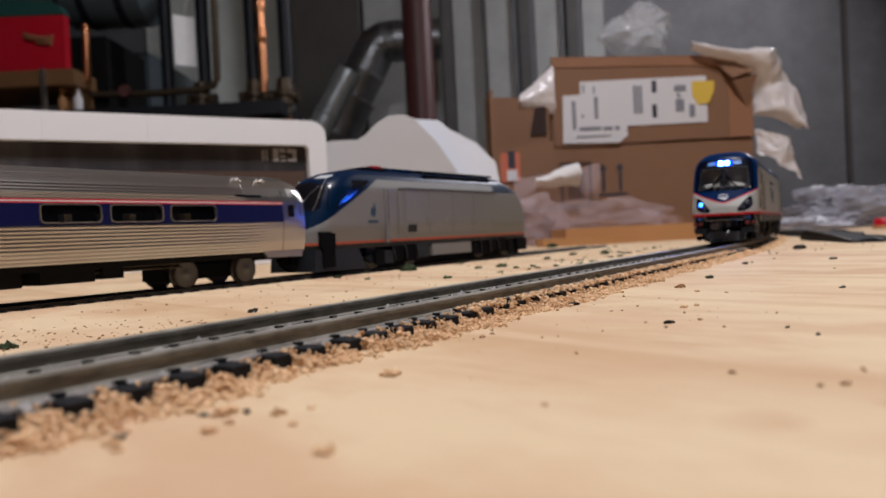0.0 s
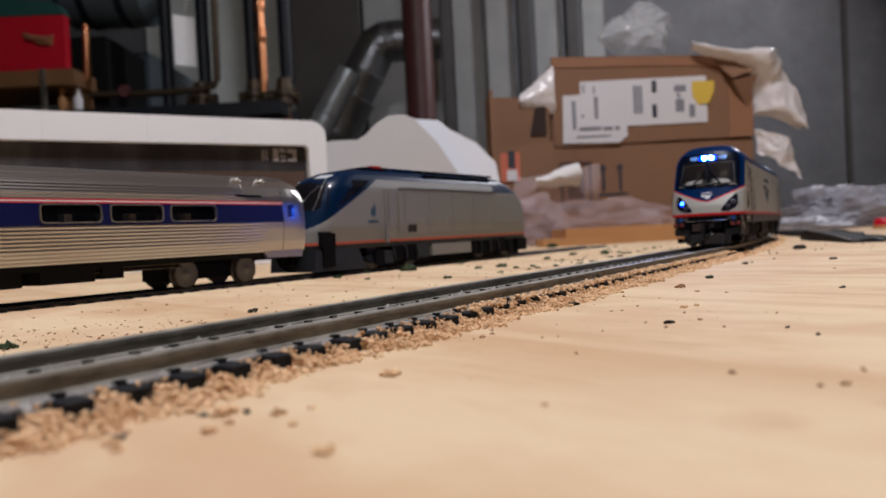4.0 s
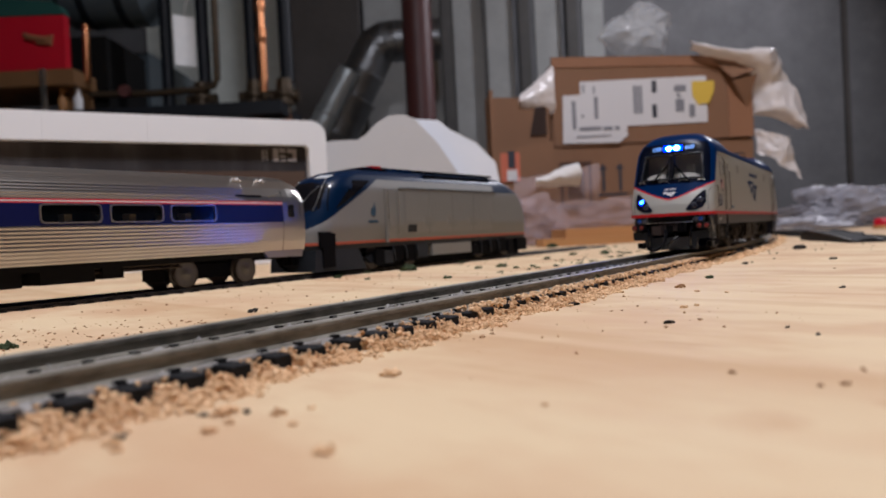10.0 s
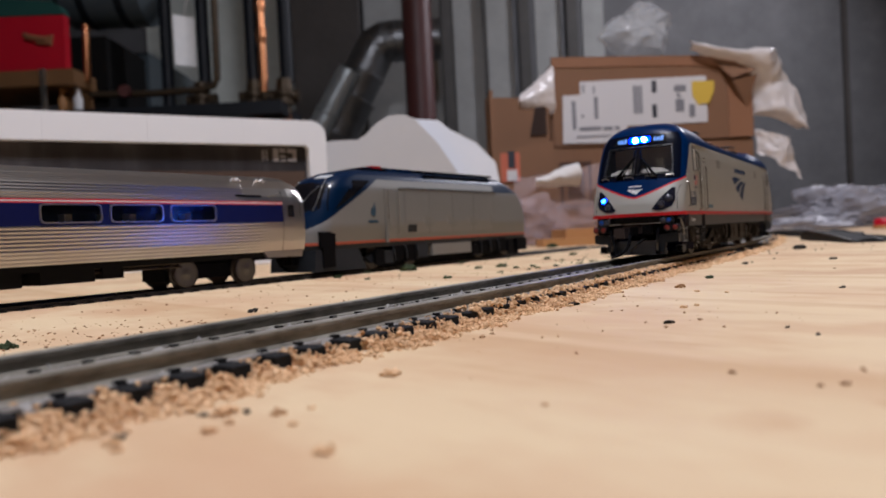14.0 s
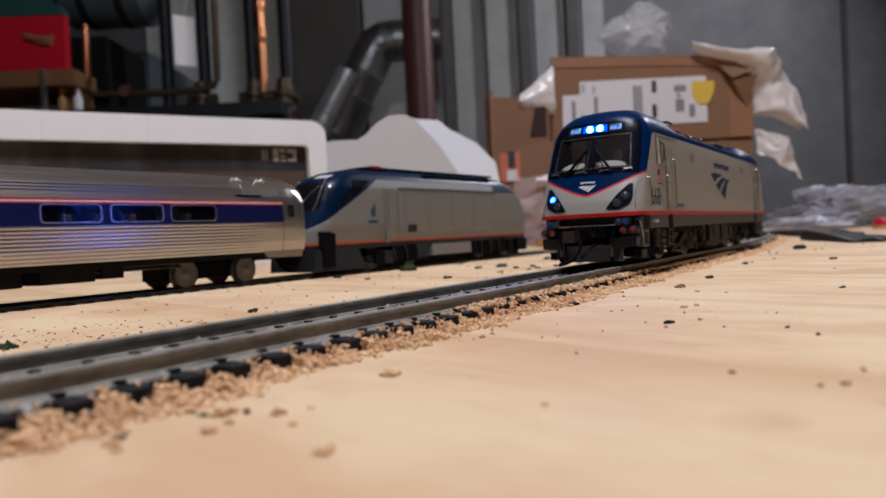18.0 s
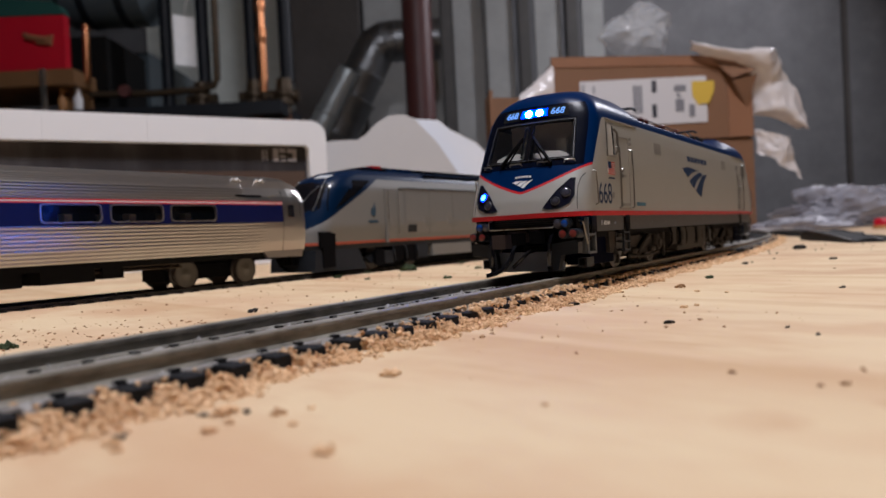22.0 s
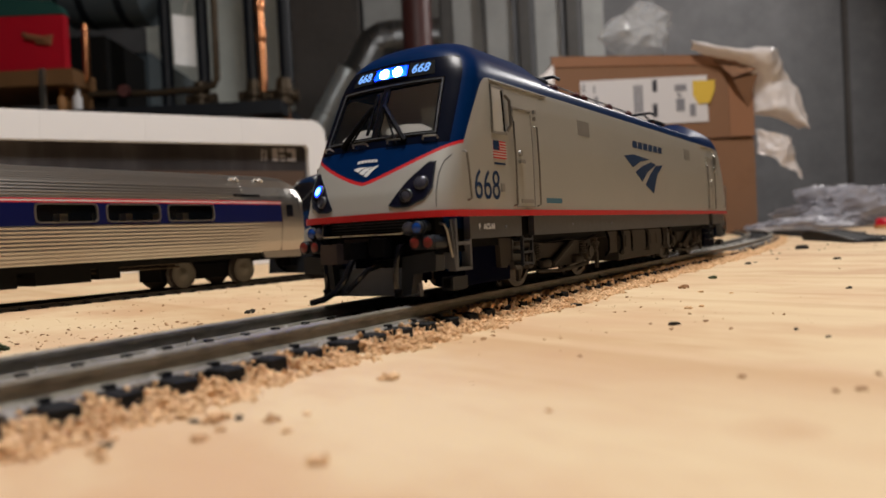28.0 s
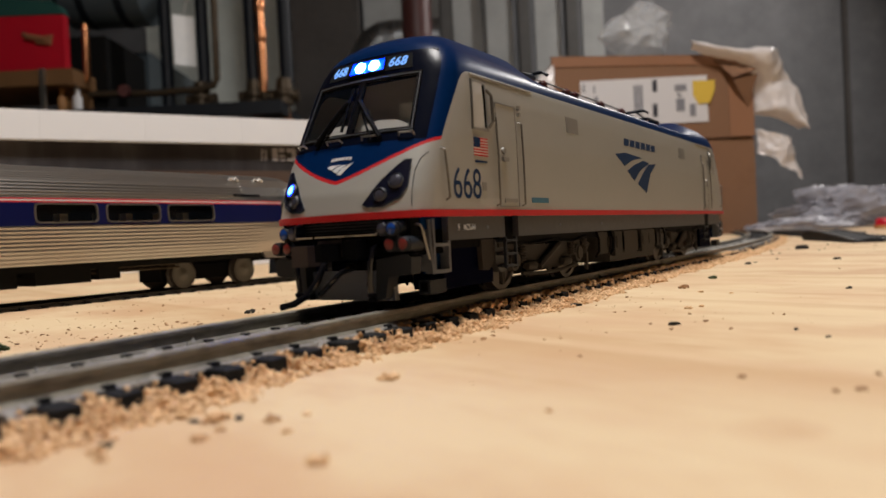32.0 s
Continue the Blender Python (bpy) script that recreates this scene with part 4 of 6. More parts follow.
def loco_truck(y0):
    bog = part("truck", box(-6.8, 6.8, y0 - 25, y0 + 25, 2.4, 9.8), BLACK, loco, "dark weathered power truck", bevel=0.5)
    for s in (-1, 1):
        frame_ = [(y0 - 27, 8.2), (y0 - 24.5, 5.8), (y0 - 12, 5.4), (y0 - 8, 3.4), (y0 + 8, 3.4), (y0 + 12, 5.4), (y0 + 24.5, 5.8), (y0 + 27, 8.2), (y0 + 22, 9.8), (y0 + 6, 9.0), (y0 - 6, 9.0), (y0 - 22, 9.8)]
        part("side_frame", prism(frame_, 11.2 * s, 12.8 * s, along_y), TRUCK_GREY, bog, bevel=0.25)
        for dy in (-17.3, 17.3):
            part("wheel", turned((7.3 * s, y0 + dy, 6.1), (10.4 * s, y0 + dy, 6.1), [(0, 2), (0, 6.9), (0.16, 6.9), (0.28, 6.15), (0.95, 6.1), (0.97, 5.0), (0.8, 4.8), (0.8, 2.0), (1, 1.6), (1, 0.1)], 28), WHEEL, bog, smooth=True)
            ax = part("axle_box", turned((12.4 * s, y0 + dy, 6.1), (14.2 * s, y0 + dy, 6.1), [(0, 2.3), (0.7, 2.2), (0.72, 1.6), (1, 1.5)], 14), TRUCK_GREY, bog, smooth=True)
            part("coil_spring", turned((13.2 * s, y0 + dy - 4, 5.8), (13.2 * s, y0 + dy - 4, 9.6), [(k / 12, 1.2 if k % 2 else 0.9) for k in range(13)], 10), TRUCK_GREY, bog)
            part("coil_spring", turned((13.2 * s, y0 + dy + 4, 5.8), (13.2 * s, y0 + dy + 4, 9.6), [(k / 12, 1.2 if k % 2 else 0.9) for k in range(13)], 10), TRUCK_GREY, bog)
            part("brake_rig", box(*sorted((s * 10.9, s * 11.6)), y0 + dy * 0.45 - 1, y0 + dy * 0.45 + 1, 1.8, 6.5), BLACK, bog)
        part("damper", tube([(13.6 * s, y0 - 6, 4.2), (13.6 * s, y0 + 5, 8.8)], 0.8, 8), TRUCK_GREY, bog)
        hopper = part("sand_hopper", prism([(y0 - 27.5, 10.6), (y0 - 27.5, 6.2), (y0 - 25.6, 4.2), (y0 - 23.6, 4.2), (y0 - 22.4, 7.4), (y0 - 22.4, 10.6)], 12.6 * s, 14.6 * s, along_y), SIDE_SKIRT, bog, "dull grey sand hopper", bevel=0.25)
        part("hopper_lid", box(*sorted((12.8 * s, 14.9 * s)), y0 - 26.6, y0 - 23.4, 9.2, 10.0), TRUCK_GREY, hopper, bevel=0.15)
        for dy in (-9.5, 9.5):
            part("brake_cylinder", turned((13.4 * s, y0 + dy - 2.2, 4.6), (13.4 * s, y0 + dy + 2.2, 4.6), [(0, 0.7), (0.15, 1.15), (0.8, 1.15), (0.85, 0.6), (1, 0.6)], 12), TRUCK_GREY, bog, smooth=True)
            part("brake_hanger", box(*sorted((12.9 * s, 13.7 * s)), y0 + dy * 2.4 - 0.5, y0 + dy * 2.4 + 0.5, 1.6, 6.2), TRUCK_GREY, bog, bevel=0.15)
        part("air_line", tube([(14.2 * s, y0 - 20, 10.2), (14.5 * s, y0 - 12, 9.3), (14.5 * s, y0, 9.9), (14.5 * s, y0 + 12, 9.2), (14.2 * s, y0 + 21, 10.2)], 0.26, 6), BLACK, bog)
        part("link_arm", tube([(14.0 * s, y0 - 15, 3.2), (14.1 * s, y0 - 4, 2.6), (14.1 * s, y0 + 5, 2.8), (14.0 * s, y0 + 15, 3.4)], 0.42, 6), TRUCK_GREY, bog)
        part("sand_pipe", tube([(11.5 * s, y0 - 26, 8.5), (10.2 * s, y0 - 25.4, 4.5), (9.4 * s, y0 - 24.2, 1.6)], 0.35, 6), BLACK, bog)


loco_truck(58.8)
loco_truck(171)

# roof gear
part("roof_deck", box(-9.5, 9.5, 56, 178, 44.2, 45.6), NAVY, loco, bevel=0.4)
OXIDE = plain("oxide_insulator", (0.07, 0.014, 0.014), 0.35, 0, 600, 0.2)
for u in (89, 105, 111, 133, 153):
    ins = part("insulator", turned((0, u, 45.4), (0, u, 53.0), [(0, 0.8), (0.1, 1.4), (0.2, 0.8), (0.3, 1.4), (0.4, 0.8), (0.5, 1.4), (0.6, 0.9), (0.72, 1.5), (0.9, 1.4), (1, 0.6)], 12), OXIDE, loco, "dark red ribbed roof insulator", smooth=True)
part("roof_cable", tube([(0, 60, 52.4), (0, 89, 52.8), (0, 105, 52.6), (0, 133, 52.6), (0, 153, 52.4), (0, 185, 50.6)], 0.25, 6), CHROME, loco)
for y0, k in ((64, 1), (169, -1)):
    pan = part("pantograph", box(-6.5, 6.5, y0 - 7, y0 + 7, 49.4, 50.2), SKIRT_GREY, loco, "folded roof pantograph", bevel=0.2)
    for v in (-5.5, 5.5):
        for u in (-6, 6):
            part("insulator", turned((v, y0 + u, 44.4), (v, y0 + u, 49.4), [(0, 0.8), (0.2, 1.2), (0.4, 0.8), (0.6, 1.2), (0.8, 0.8), (1, 1.1)], 10), OXIDE, pan, smooth=True)
        part("arm", tube([(v * 0.5, y0 - 7 * k, 50.4), (v * 0.7, y0 + 11 * k, 51.8)], 0.35, 6), CHROME, pan)
    part("head", tube([(-8, y0 + 11 * k, 51.0), (-6.5, y0 + 11 * k, 52.0), (6.5, y0 + 11 * k, 52.0), (8, y0 + 11 * k, 51.0)], 0.45, 6), SKIRT_GREY, pan)
for u0, u1, w1 in ((48, 54, 48.4), (192, 207, 50.2), (164, 168, 47.0)):
    part("roof_hatch", box(-8, 8, u0, u1, 44.4, w1), NAVY, loco, bevel=0.6)
part("horn", turned((6, 196, 49.4), (6, 203, 49.4), [(0, 0.5), (0.7, 0.7), (1, 1.4)], 10), CHROME, loco)

# ---- the parked coach ----
coach = thing("toy_coach", "silver fluted model passenger coach with blue band and red stripes", "model train", AT2 + Vector((0, 0, RAIL2_Z)), -34.27)
COACH_PROFILE = [(14.4, 12.0), (15.4, 16), (16.1, 22), (16.2, 24.3), (16.2, 25.3), (16.0, 31.1), (15.9, 32.7), (15.3, 35.2), (13.9, 38.6), (11.2, 41.8), (7.5, 43.6), (3.5, 44.3), (0, 44.4)]


def stainless():
    n = Nodes("stainless_fluting")
    g = n.noise(1, 3, 0.5, (40, 8, 40))
    n.set(Base_Color=n.mix(g, (0.44, 0.42, 0.39), (0.5, 0.48, 0.45)), Metallic=0.97, Roughness=0.3)
    return n.m


STAINLESS = stainless()
BAND_BLUE = plain("coach_blue_band", (0.003, 0.006, 0.062), 0.35, 0, 900, 0.08, Specular_IOR_Level=0.3)
BAND_RED = plain("coach_red_stripe", (0.5, 0.04, 0.05), 0.4, 0, 900, 0.08)
BAND_WHITE = plain("coach_white_stripe", (0.62, 0.58, 0.56), 0.4, 0, 900, 0.05)
COACH_WHEEL = plain("grey_coach_wheel", (0.1, 0.092, 0.078), 0.45, 0.2, 500, 0.2)
# near-white base colour puts the roof fittings' glints in
FITTING_GLINT = plain("fitting_glint_white", (0.85, 0.84, 0.82), 0.25, 0.25, 300, 0.05)
SEAT_TAN = plain("coach_seat_tan", (0.5, 0.42, 0.26), 0.7, 0, 300, 0.1)
COACH_WINDOWS = [(-12.9 - 23.3 * i, 7.1 - 23.3 * i) for i in (0, 1, 2, 4, 5, 6, 7, 8, 9)]


def profile_at(w):
    tab = [(q, p) for p, q in COACH_PROFILE]
    return lerp_table(tab, w)


def coach_rows():
    rows = []
    w = 12.0
    i = 0
    while w < 24.0:
        rows.append((w, 0.07 if i % 2 else -0.05))
        w += 0.62
        i += 1
    rows += [(24.3, 0), (25.3, 0), (27.2, 0), (29.2, 0), (31.1, 0), (31.5, 0), (32.0, 0), (32.5, 0), (33.0, 0)]
    w = 33.4
    while w < 43.4:
        rows.append((w, 0.1 if i % 2 else -0.07))
        w += 0.52 if w < 39 else 0.34
        i += 1
    rows += [(43.6, 0.0), (44.1, 0.0), (44.4, 0.0)]
    return rows


def coach_shell():
    bm = bmesh.new()
    ys = [-243.0]
    for a, b in COACH_WINDOWS[::-1]:
        ys += [a, b]
    ys += [21.9, 22.3, 36.0, 41.5, 41.8, 46, 50, 52.5, 54.2, 55.2]
    rows = coach_rows()
    cols = []
    for y in ys:
        inset = 0 if y < 46 else ((y - 46) / 9.2) ** 2
        col = []
        for w, rib in rows:
            v = max(profile_at(w) + (rib if y <= 22 or (w < 24 and y < 36) else 0) - inset * 1.6 * max(0.2, (w - 12) / 32), 0.01)
            col.append((v, w - inset * 2.4 * max(0, (w - 33) / 11)))
        full = [(v, w) for v, w in col] + [(-v, w) for v, w in col[::-1]]
        cols.append([bm.verts.new((v, y, w)) for v, w in full])
    n = len(cols[0])
    for a, b, ya, yb in zip(cols, cols[1:], ys, ys[1:]):
        window = any(abs(ya - p) < 0.01 and abs(yb - q) < 0.01 for p, q in COACH_WINDOWS)
        for i in range(n - 1):
            q = (a[i], a[i + 1], b[i + 1], b[i])
            mid = sum((p.co for p in q), Vector()) / 4
            if window and 25.3 < mid.z < 31.1:
                continue
            f = bm.faces.new(q)
            if 24.3 < mid.z < 31.5:
                f.material_index = 1
            elif 31.5 < mid.z < 32.0:
                f.material_index = 2
            elif 32.0 < mid.z < 32.5:
                f.material_index = 3
            elif 32.5 < mid.z < 33.0:
                f.material_index = 2
        bm.faces.new((a[0], b[0], b[-1], a[-1]))
    bm.faces.new(cols[0])
    bm.faces.new(cols[-1][::-1])
    for f in bm.faces:
        if f.material_index and f.calc_center_median().y > 41.7:
            f.material_index = 0
    return bm


part("body", coach_shell(), [STAINLESS, BAND_BLUE, BAND_RED, BAND_WHITE], coach, "fluted silver body with a blue band and red and white stripes")


def coach_side(y, w, off):
    return Vector((profile_at(w) + off, y, w))


for a, b in COACH_WINDOWS:
    win = part("window", frame_patch(rounded(a - 0.3, b + 0.3, 25.0, 31.4, 1.6), rounded(a + 0.3, b - 0.3, 25.5, 30.9, 1.2), coach_side, -0.5, 0.35, 2), STAINLESS, coach, "rounded metal window surround", smooth=True)
    part("pane", patch(rounded(a + 0.2, b - 0.2, 25.4, 31.0, 1.2), coach_side, -0.6, -0.3, 2, 2), GLASS, win)
    for k in (0.08, 0.58):
        y = a + (b - a) * k
        part("seat", box(4.5, 8.5, y, y + 2.6, 23, 28.4), SEAT_TAN, coach, "tan seat back", bevel=0.5)
# black floor and added middle sheet stand in for the unlit inside
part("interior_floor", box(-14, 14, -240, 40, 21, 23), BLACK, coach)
part("dark_backing", box(-2, -1, -240, 40, 23, 38), BLACK, coach)
# vestibule door, its small window and the folding-step grab rails
part("vestibule_door", patch(rounded(43.2, 51.2, 13.5, 36.5, 0.8), coach_side, -0.6, -0.05, 3, 4), STAINLESS, coach, smooth=True)
part("door_window", patch(rounded(44.8, 48.3, 26.4, 31.6, 0.7), lambda y, w, o: coach_side(y, w, o) - Vector((((y - 46) / 9.2) ** 2 * 0.9 if y > 46 else 0, 0, 0)), -0.4, 0.3, 2, 2), GLOSS_BLACK, coach, "small dark door window")
for y in (18.8, 31.4):
    part("roof_vent", tube([(11.6, y, 41.2), (12.2, y + 0.5, 42.2), (12.0, y + 1.8, 41.5), (12.4, y + 2.6, 42.2), (11.6, y + 4.6, 41.3)], 0.5, 8), FITTING_GLINT, coach, "shiny metal roof fitting with its glint in the colour", smooth=True)
part("side_vent", patch(rounded(17.5, 31, 34.7, 35.6, 0.3), coach_side, -0.2, 0.15, 2, 2), BLACK, coach)
part("grab_iron", tube([(16.4, 33.5, 34.5), (16.9, 34.0, 34.8), (16.9, 38.5, 36.4), (15.6, 39, 36.6)], 0.18, 6), CHROME, coach)
for i, (a, b, w0) in enumerate(((-59, -41, 5.6), (-38.2, -30.6, 5.2), (-104, -64.5, 5.4), (-150, -108, 4.0))):
    part("equipment_box", box(-13, 12.8, a, b, w0 + (0.9 if i == 1 else 0), 12.2), MATTE_BLACK, coach, bevel=0.4)
for w in (8.4, 9.8):
    part("brake_pipe", tube([(11, -40, w), (11, -6, w)], 0.4, 6), BRASS, coach)
part("underfloor", box(-13.4, 13.4, -235, 35, 9.8, 12.05), MATTE_BLACK, coach, bevel=0.3)
for s_ in (-1, 1):
    part("vestibule_skirt", prism([(31.6, 12.3), (33.4, 9.6), (53.4, 9.2), (54.0, 12.3)], 13.5 * s_, 14.5 * s_, along_y), STAINLESS, coach)
for p_ in ((41.9, 12.3, 38), (52.2, 12.6, 35)):
    part("door_seam", patch([(p_[0], p_[1]), (p_[0] + 0.35, p_[1]), (p_[0] + 0.35, p_[2]), (p_[0], p_[2])], lambda y, w, o: coach_side(y, w, o) - Vector((((y - 46) / 9.2) ** 2 * 0.9 if y > 46 else 0, 0, 0)), -0.3, 0.08, 1, 8), BLACK, coach)
part("centre_sill", box(-4, 4, -235, 54, 8.5, 12.2), BLACK, coach)


def coach_truck(y0):
    bog = part("truck", box(-6.8, 6.8, y0 - 22, y0 + 22, 3.0, 9.4), BLACK, coach, "black four-wheel truck", bevel=0.5)
    for s in (-1, 1):
        part("side_frame", prism([(y0 - 21, 7.5), (y0 - 18, 4.4), (y0 - 10, 4.6), (y0 - 6, 3.4), (y0 + 6, 3.4), (y0 + 10, 4.6), (y0 + 18, 4.4), (y0 + 21, 7.5), (y0 + 8, 8.6), (y0 - 8, 8.6)], 6.2 * s, 7.6 * s, along_y), BLACK, bog)
    for dy in (-14.3, 14.3):
        for s in (-1, 1):
            part("wheel", turned((7.2 * s, y0 + dy, 5.4), (10.4 * s, y0 + dy, 5.4), [(0, 2), (0, 6.0), (0.2, 5.9), (0.3, 5.3), (0.9, 5.2), (0.93, 4.5), (0.8, 4.4), (0.8, 1)], 26), WHEEL, bog, "dark steel wheel with paler face", smooth=True)
            part("wheel_face", turned((9.6 * s, y0 + dy, 5.4), (10.2 * s, y0 + dy, 5.4), [(0, 4.45), (0.6, 4.45), (0.5, 3.2), (0.5, 1.6), (1, 1.2), (1, 0.1)], 26), COACH_WHEEL, bog, smooth=True)
        part("axle", cyl((-9, y0 + dy, 5.4), (9, y0 + dy, 5.4), 1.0, 10), BLACK, bog)


coach_truck(11.1)
coach_truck(-199)
part("coupler", box(-1.6, 1.6, 54, 64, 6.0, 9.0), BLACK, coach, bevel=0.5)
part("air_hose", tube([(-4, 55, 9), (-4.5, 58, 5), (-4, 61, 3), (-3, 63, 4)], 0.6, 6), BLACK, coach)
part("step_box", box(8, 14.2, 50, 54.6, 9.5, 12.2), BLACK, coach, bevel=0.3)

# ---- the second, parked locomotive ----
HW = [(11, 14.0), (14, 14.4), (21.6, 15.55), (22.4, 15.6), (38, 15.6), (40.8, 15.5), (41.4, 15.1), (45.4, 13.7), (46.2, 13.3), (48.2, 12.5), (49.4, 10.6), (50.4, 7.0), (51.2, 3.0)]
HN = [(4, 60.0), (14, 60.0), (20, 61.0), (26, 63.5), (34, 67.5), (42, 72.5), (45, 76.0), (48, 84.0), (50, 95.0), (51.2, 108.0)]
HR = [(4, 267.0), (12, 267.4), (20, 267.0), (30, 264.6), (36, 261.0), (41, 255.5), (44.5, 249.0), (47, 242.0), (49.5, 235.0), (51.2, 226.0)]


def hhp_livery():
    n = Nodes("parked_locomotive_livery")
    x, y, z = n.xyz()
    s, w = n.math("MULTIPLY", y, 1000), n.math("MULTIPLY", z, 1000)
    line = n.math("MULTIPLY_ADD", n.math("SUBTRACT", s, 62), 0.53, 20.5)
    blue = n.math("GREATER_THAN", w, line)
    blue = n.math("MAXIMUM", blue, n.math("GREATER_THAN", w, 44.9))
    blue = n.math("MAXIMUM", blue, n.math("MULTIPLY", n.math("GREATER_THAN", s, 222), n.math("GREATER_THAN", w, 40.6)))
    red = n.math("MULTIPLY", n.math("GREATER_THAN", w, 13.4), n.math("LESS_THAN", w, 14.6))
    low = n.math("LESS_THAN", w, 13.4)
    f = n.noise(700, 3)
    c = n.mix(f, (0.215, 0.212, 0.2), (0.24, 0.236, 0.224))
    c = n.mix(low, c, (0.014, 0.014, 0.015))
    c = n.mix(red, c, (0.5, 0.1, 0.05))
    c = n.mix(blue, c, n.mix(f, (0.0012, 0.010, 0.033), (0.0016, 0.013, 0.042)))
    return n.set(Base_Color=c, Metallic=n.math("MULTIPLY", n.math("SUBTRACT", 1, n.math("MAXIMUM", blue, n.math("MAXIMUM", low, red))), 0.2), Roughness=n.math("MULTIPLY_ADD", blue, -0.2, n.math("MULTIPLY_ADD", f, 0.1, 0.47)), Specular_IOR_Level=n.math("MULTIPLY_ADD", blue, -0.12, 0.3))


HHP_LIVERY = hhp_livery()
HHP_SILVER = plain("parked_silver_paint", (0.24, 0.236, 0.226), 0.45, 0.3, 900, 0.06)


DARK_TEAL = plain("dark_teal_print", (0.01, 0.05, 0.09), 0.5, 0, 900, 0.08)


def hhp_nose(v, w):
    k = min(abs(v) / lerp_table(HW, w), 1.0)
    return lerp_table(HN, w) + 13 * (1 - (1 - k ** 2.3) ** (1 / 2.3))


def hhp_body():
    bm = bmesh.new()
    hs = [11, 12.2, 13.4, 14.6] + [14.6 + 1.4 * i for i in range(1, 24)] + [48.5, 49.4, 50.2, 50.8, 51.2]
    rows = []
    for w in hs:
        W = lerp_table(HW, w)
        vs = [W * (1 - (1 - i / 18) ** 1.7) for i in range(19)]
        half = [(v, hhp_nose(v, w)) for v in vs]
        rear = [(v, lerp_table(HR, w) - 7 * (1 - (1 - min(v / W, 1) ** 3) ** (1 / 3))) for v in vs]
        loop = half + rear[::-1] + [(-v, u) for v, u in rear[1:]] + [(-v, u) for v, u in half[::-1][:-1]]
        rows.append([bm.verts.new((v, u, w)) for v, u in loop])
    for a, b in zip(rows, rows[1:]):
        bridge(bm, a, b)
    bm.faces.new(rows[-1])
    bm.faces.new(rows[0][::-1])
    return bm


hhp = thing("toy_locomotive", "silver and dark blue model locomotive parked behind the coach", "model train", AT2 + Vector((0, 0, RAIL2_Z)), -34.27)
part("body", hhp_body(), HHP_LIVERY, hhp, "silver body with dark blue sloping cab and orange-red line", smooth=True)


def hhp_front(v, w, off):
    return Vector((v, hhp_nose(v, w) - off * 0.8, w + off * 0.5))


def hhp_side(s, w, off):
    return Vector((lerp_table(HW, w) + off, s, w))


part("windscreen", patch([(-14.0, 29.0), (14.2, 29.0), (12.2, 43.2), (-12.0, 43.2)], hhp_front, -0.3, 0.12, 5, 6), GLOSS_BLACK, hhp, "black glossy windscreen", smooth=True)
for s_ in (-1, 1):
    part("cab_side_window", patch([(76.0, 30.6), (80.5, 32.2), (102.5, 44.2), (90.0, 44.0)], lambda s, w, o, k=s_: Vector((k * (lerp_table(HW, w) + o), s, w)), -0.3, 0.12, 2, 3), GLOSS_BLACK, hhp)
part("wiper", tube([hhp_front(3, 33.5, 0.6), hhp_front(6, 38, 0.7), hhp_front(8.5, 41, 0.6)], 0.22, 5), CHROME, hhp)
for k in range(3):
    a = 2.6 + 2.3 * k
    part("number_bar", patch([(a, 44.8), (a + 1.6, 44.8), (a + 1.9, 46.6), (a + 0.3, 46.6)], hhp_front, 0.25, 0.5, 1, 2), WHITE_INK, hhp, "pale unreadable number mark on the nose")
part("roof_line", box(-6, 6, 122, 236, 51.0, 52.2), BLACK, hhp, bevel=0.5)
part("roof_box", box(-13.0, 13.0, 150, 221, 46.3, 49.0), GLOSS_BLACK, hhp, bevel=0.8)
for s0 in (108, 126, 138):
    part("roof_hatch", box(-7, 7, s0, s0 + 9, 50.6, 51.9), NAVY, hhp, bevel=0.4)
part("horn_cluster", box(-2, 7, 114, 121, 50.4, 52.8), RED, hhp, "red roof horn cluster", bevel=0.9)
part("horn_base", box(-6, 9, 104, 123, 49.6, 51.2), BLACK, hhp, bevel=0.5)
# chrome strips laid on the glass as its white reflection streaks
for s_ in (-1, 1):
    part("screen_streak", tube([hhp_front(9.2 * s_, 29.4, 0.2), hhp_front(9.8 * s_, 35, 0.25), hhp_front(9.4 * s_, 40, 0.25), hhp_front(8.6 * s_, 44.6, 0.2)], 0.28, 6), CHROME, hhp, "bright strip standing for the windscreen's reflective streak")
part("side_door", patch(rounded(115, 121, 15, 40, 0.6), hhp_side, -0.2, 0.2, 2, 3), HHP_SILVER, hhp)
for a, b in ((128.5, 150), (151, 173), (174, 196), (197, 219)):
    part("side_panel", patch(rounded(a, b, 17.5, 40.5, 0.5), hhp_side, -0.2, 0.15, 2, 3), HHP_SILVER, hhp)
part("side_vent", patch(rounded(131, 138.5, 17.8, 21.8, 0.3), hhp_side, 0.1, 0.35, 2, 3), SKIRT_GREY, hhp)
mark = prism([(100.5, 27.5), (103.5, 26.2), (104.4, 29.5), (103.6, 33.0), (102.4, 30.0), (101.2, 30.6)], 15.6, 15.85, along_y)
part("side_emblem", mark, DARK_TEAL, hhp, "small teal emblem")
part("side_emblem", prism([(98.5, 23.2), (106, 23.2), (106, 24.4), (98.5, 24.4)], 15.6, 15.8, along_y), DARK_TEAL, hhp)
part("grab_rail", tube([(16.3, 113.6, 17), (16.3, 113.6, 38)], 0.25, 6), CHROME, hhp)
part("grab_rail", tube([(16.3, 122.4, 17), (16.3, 122.4, 38)], 0.25, 6), CHROME, hhp)
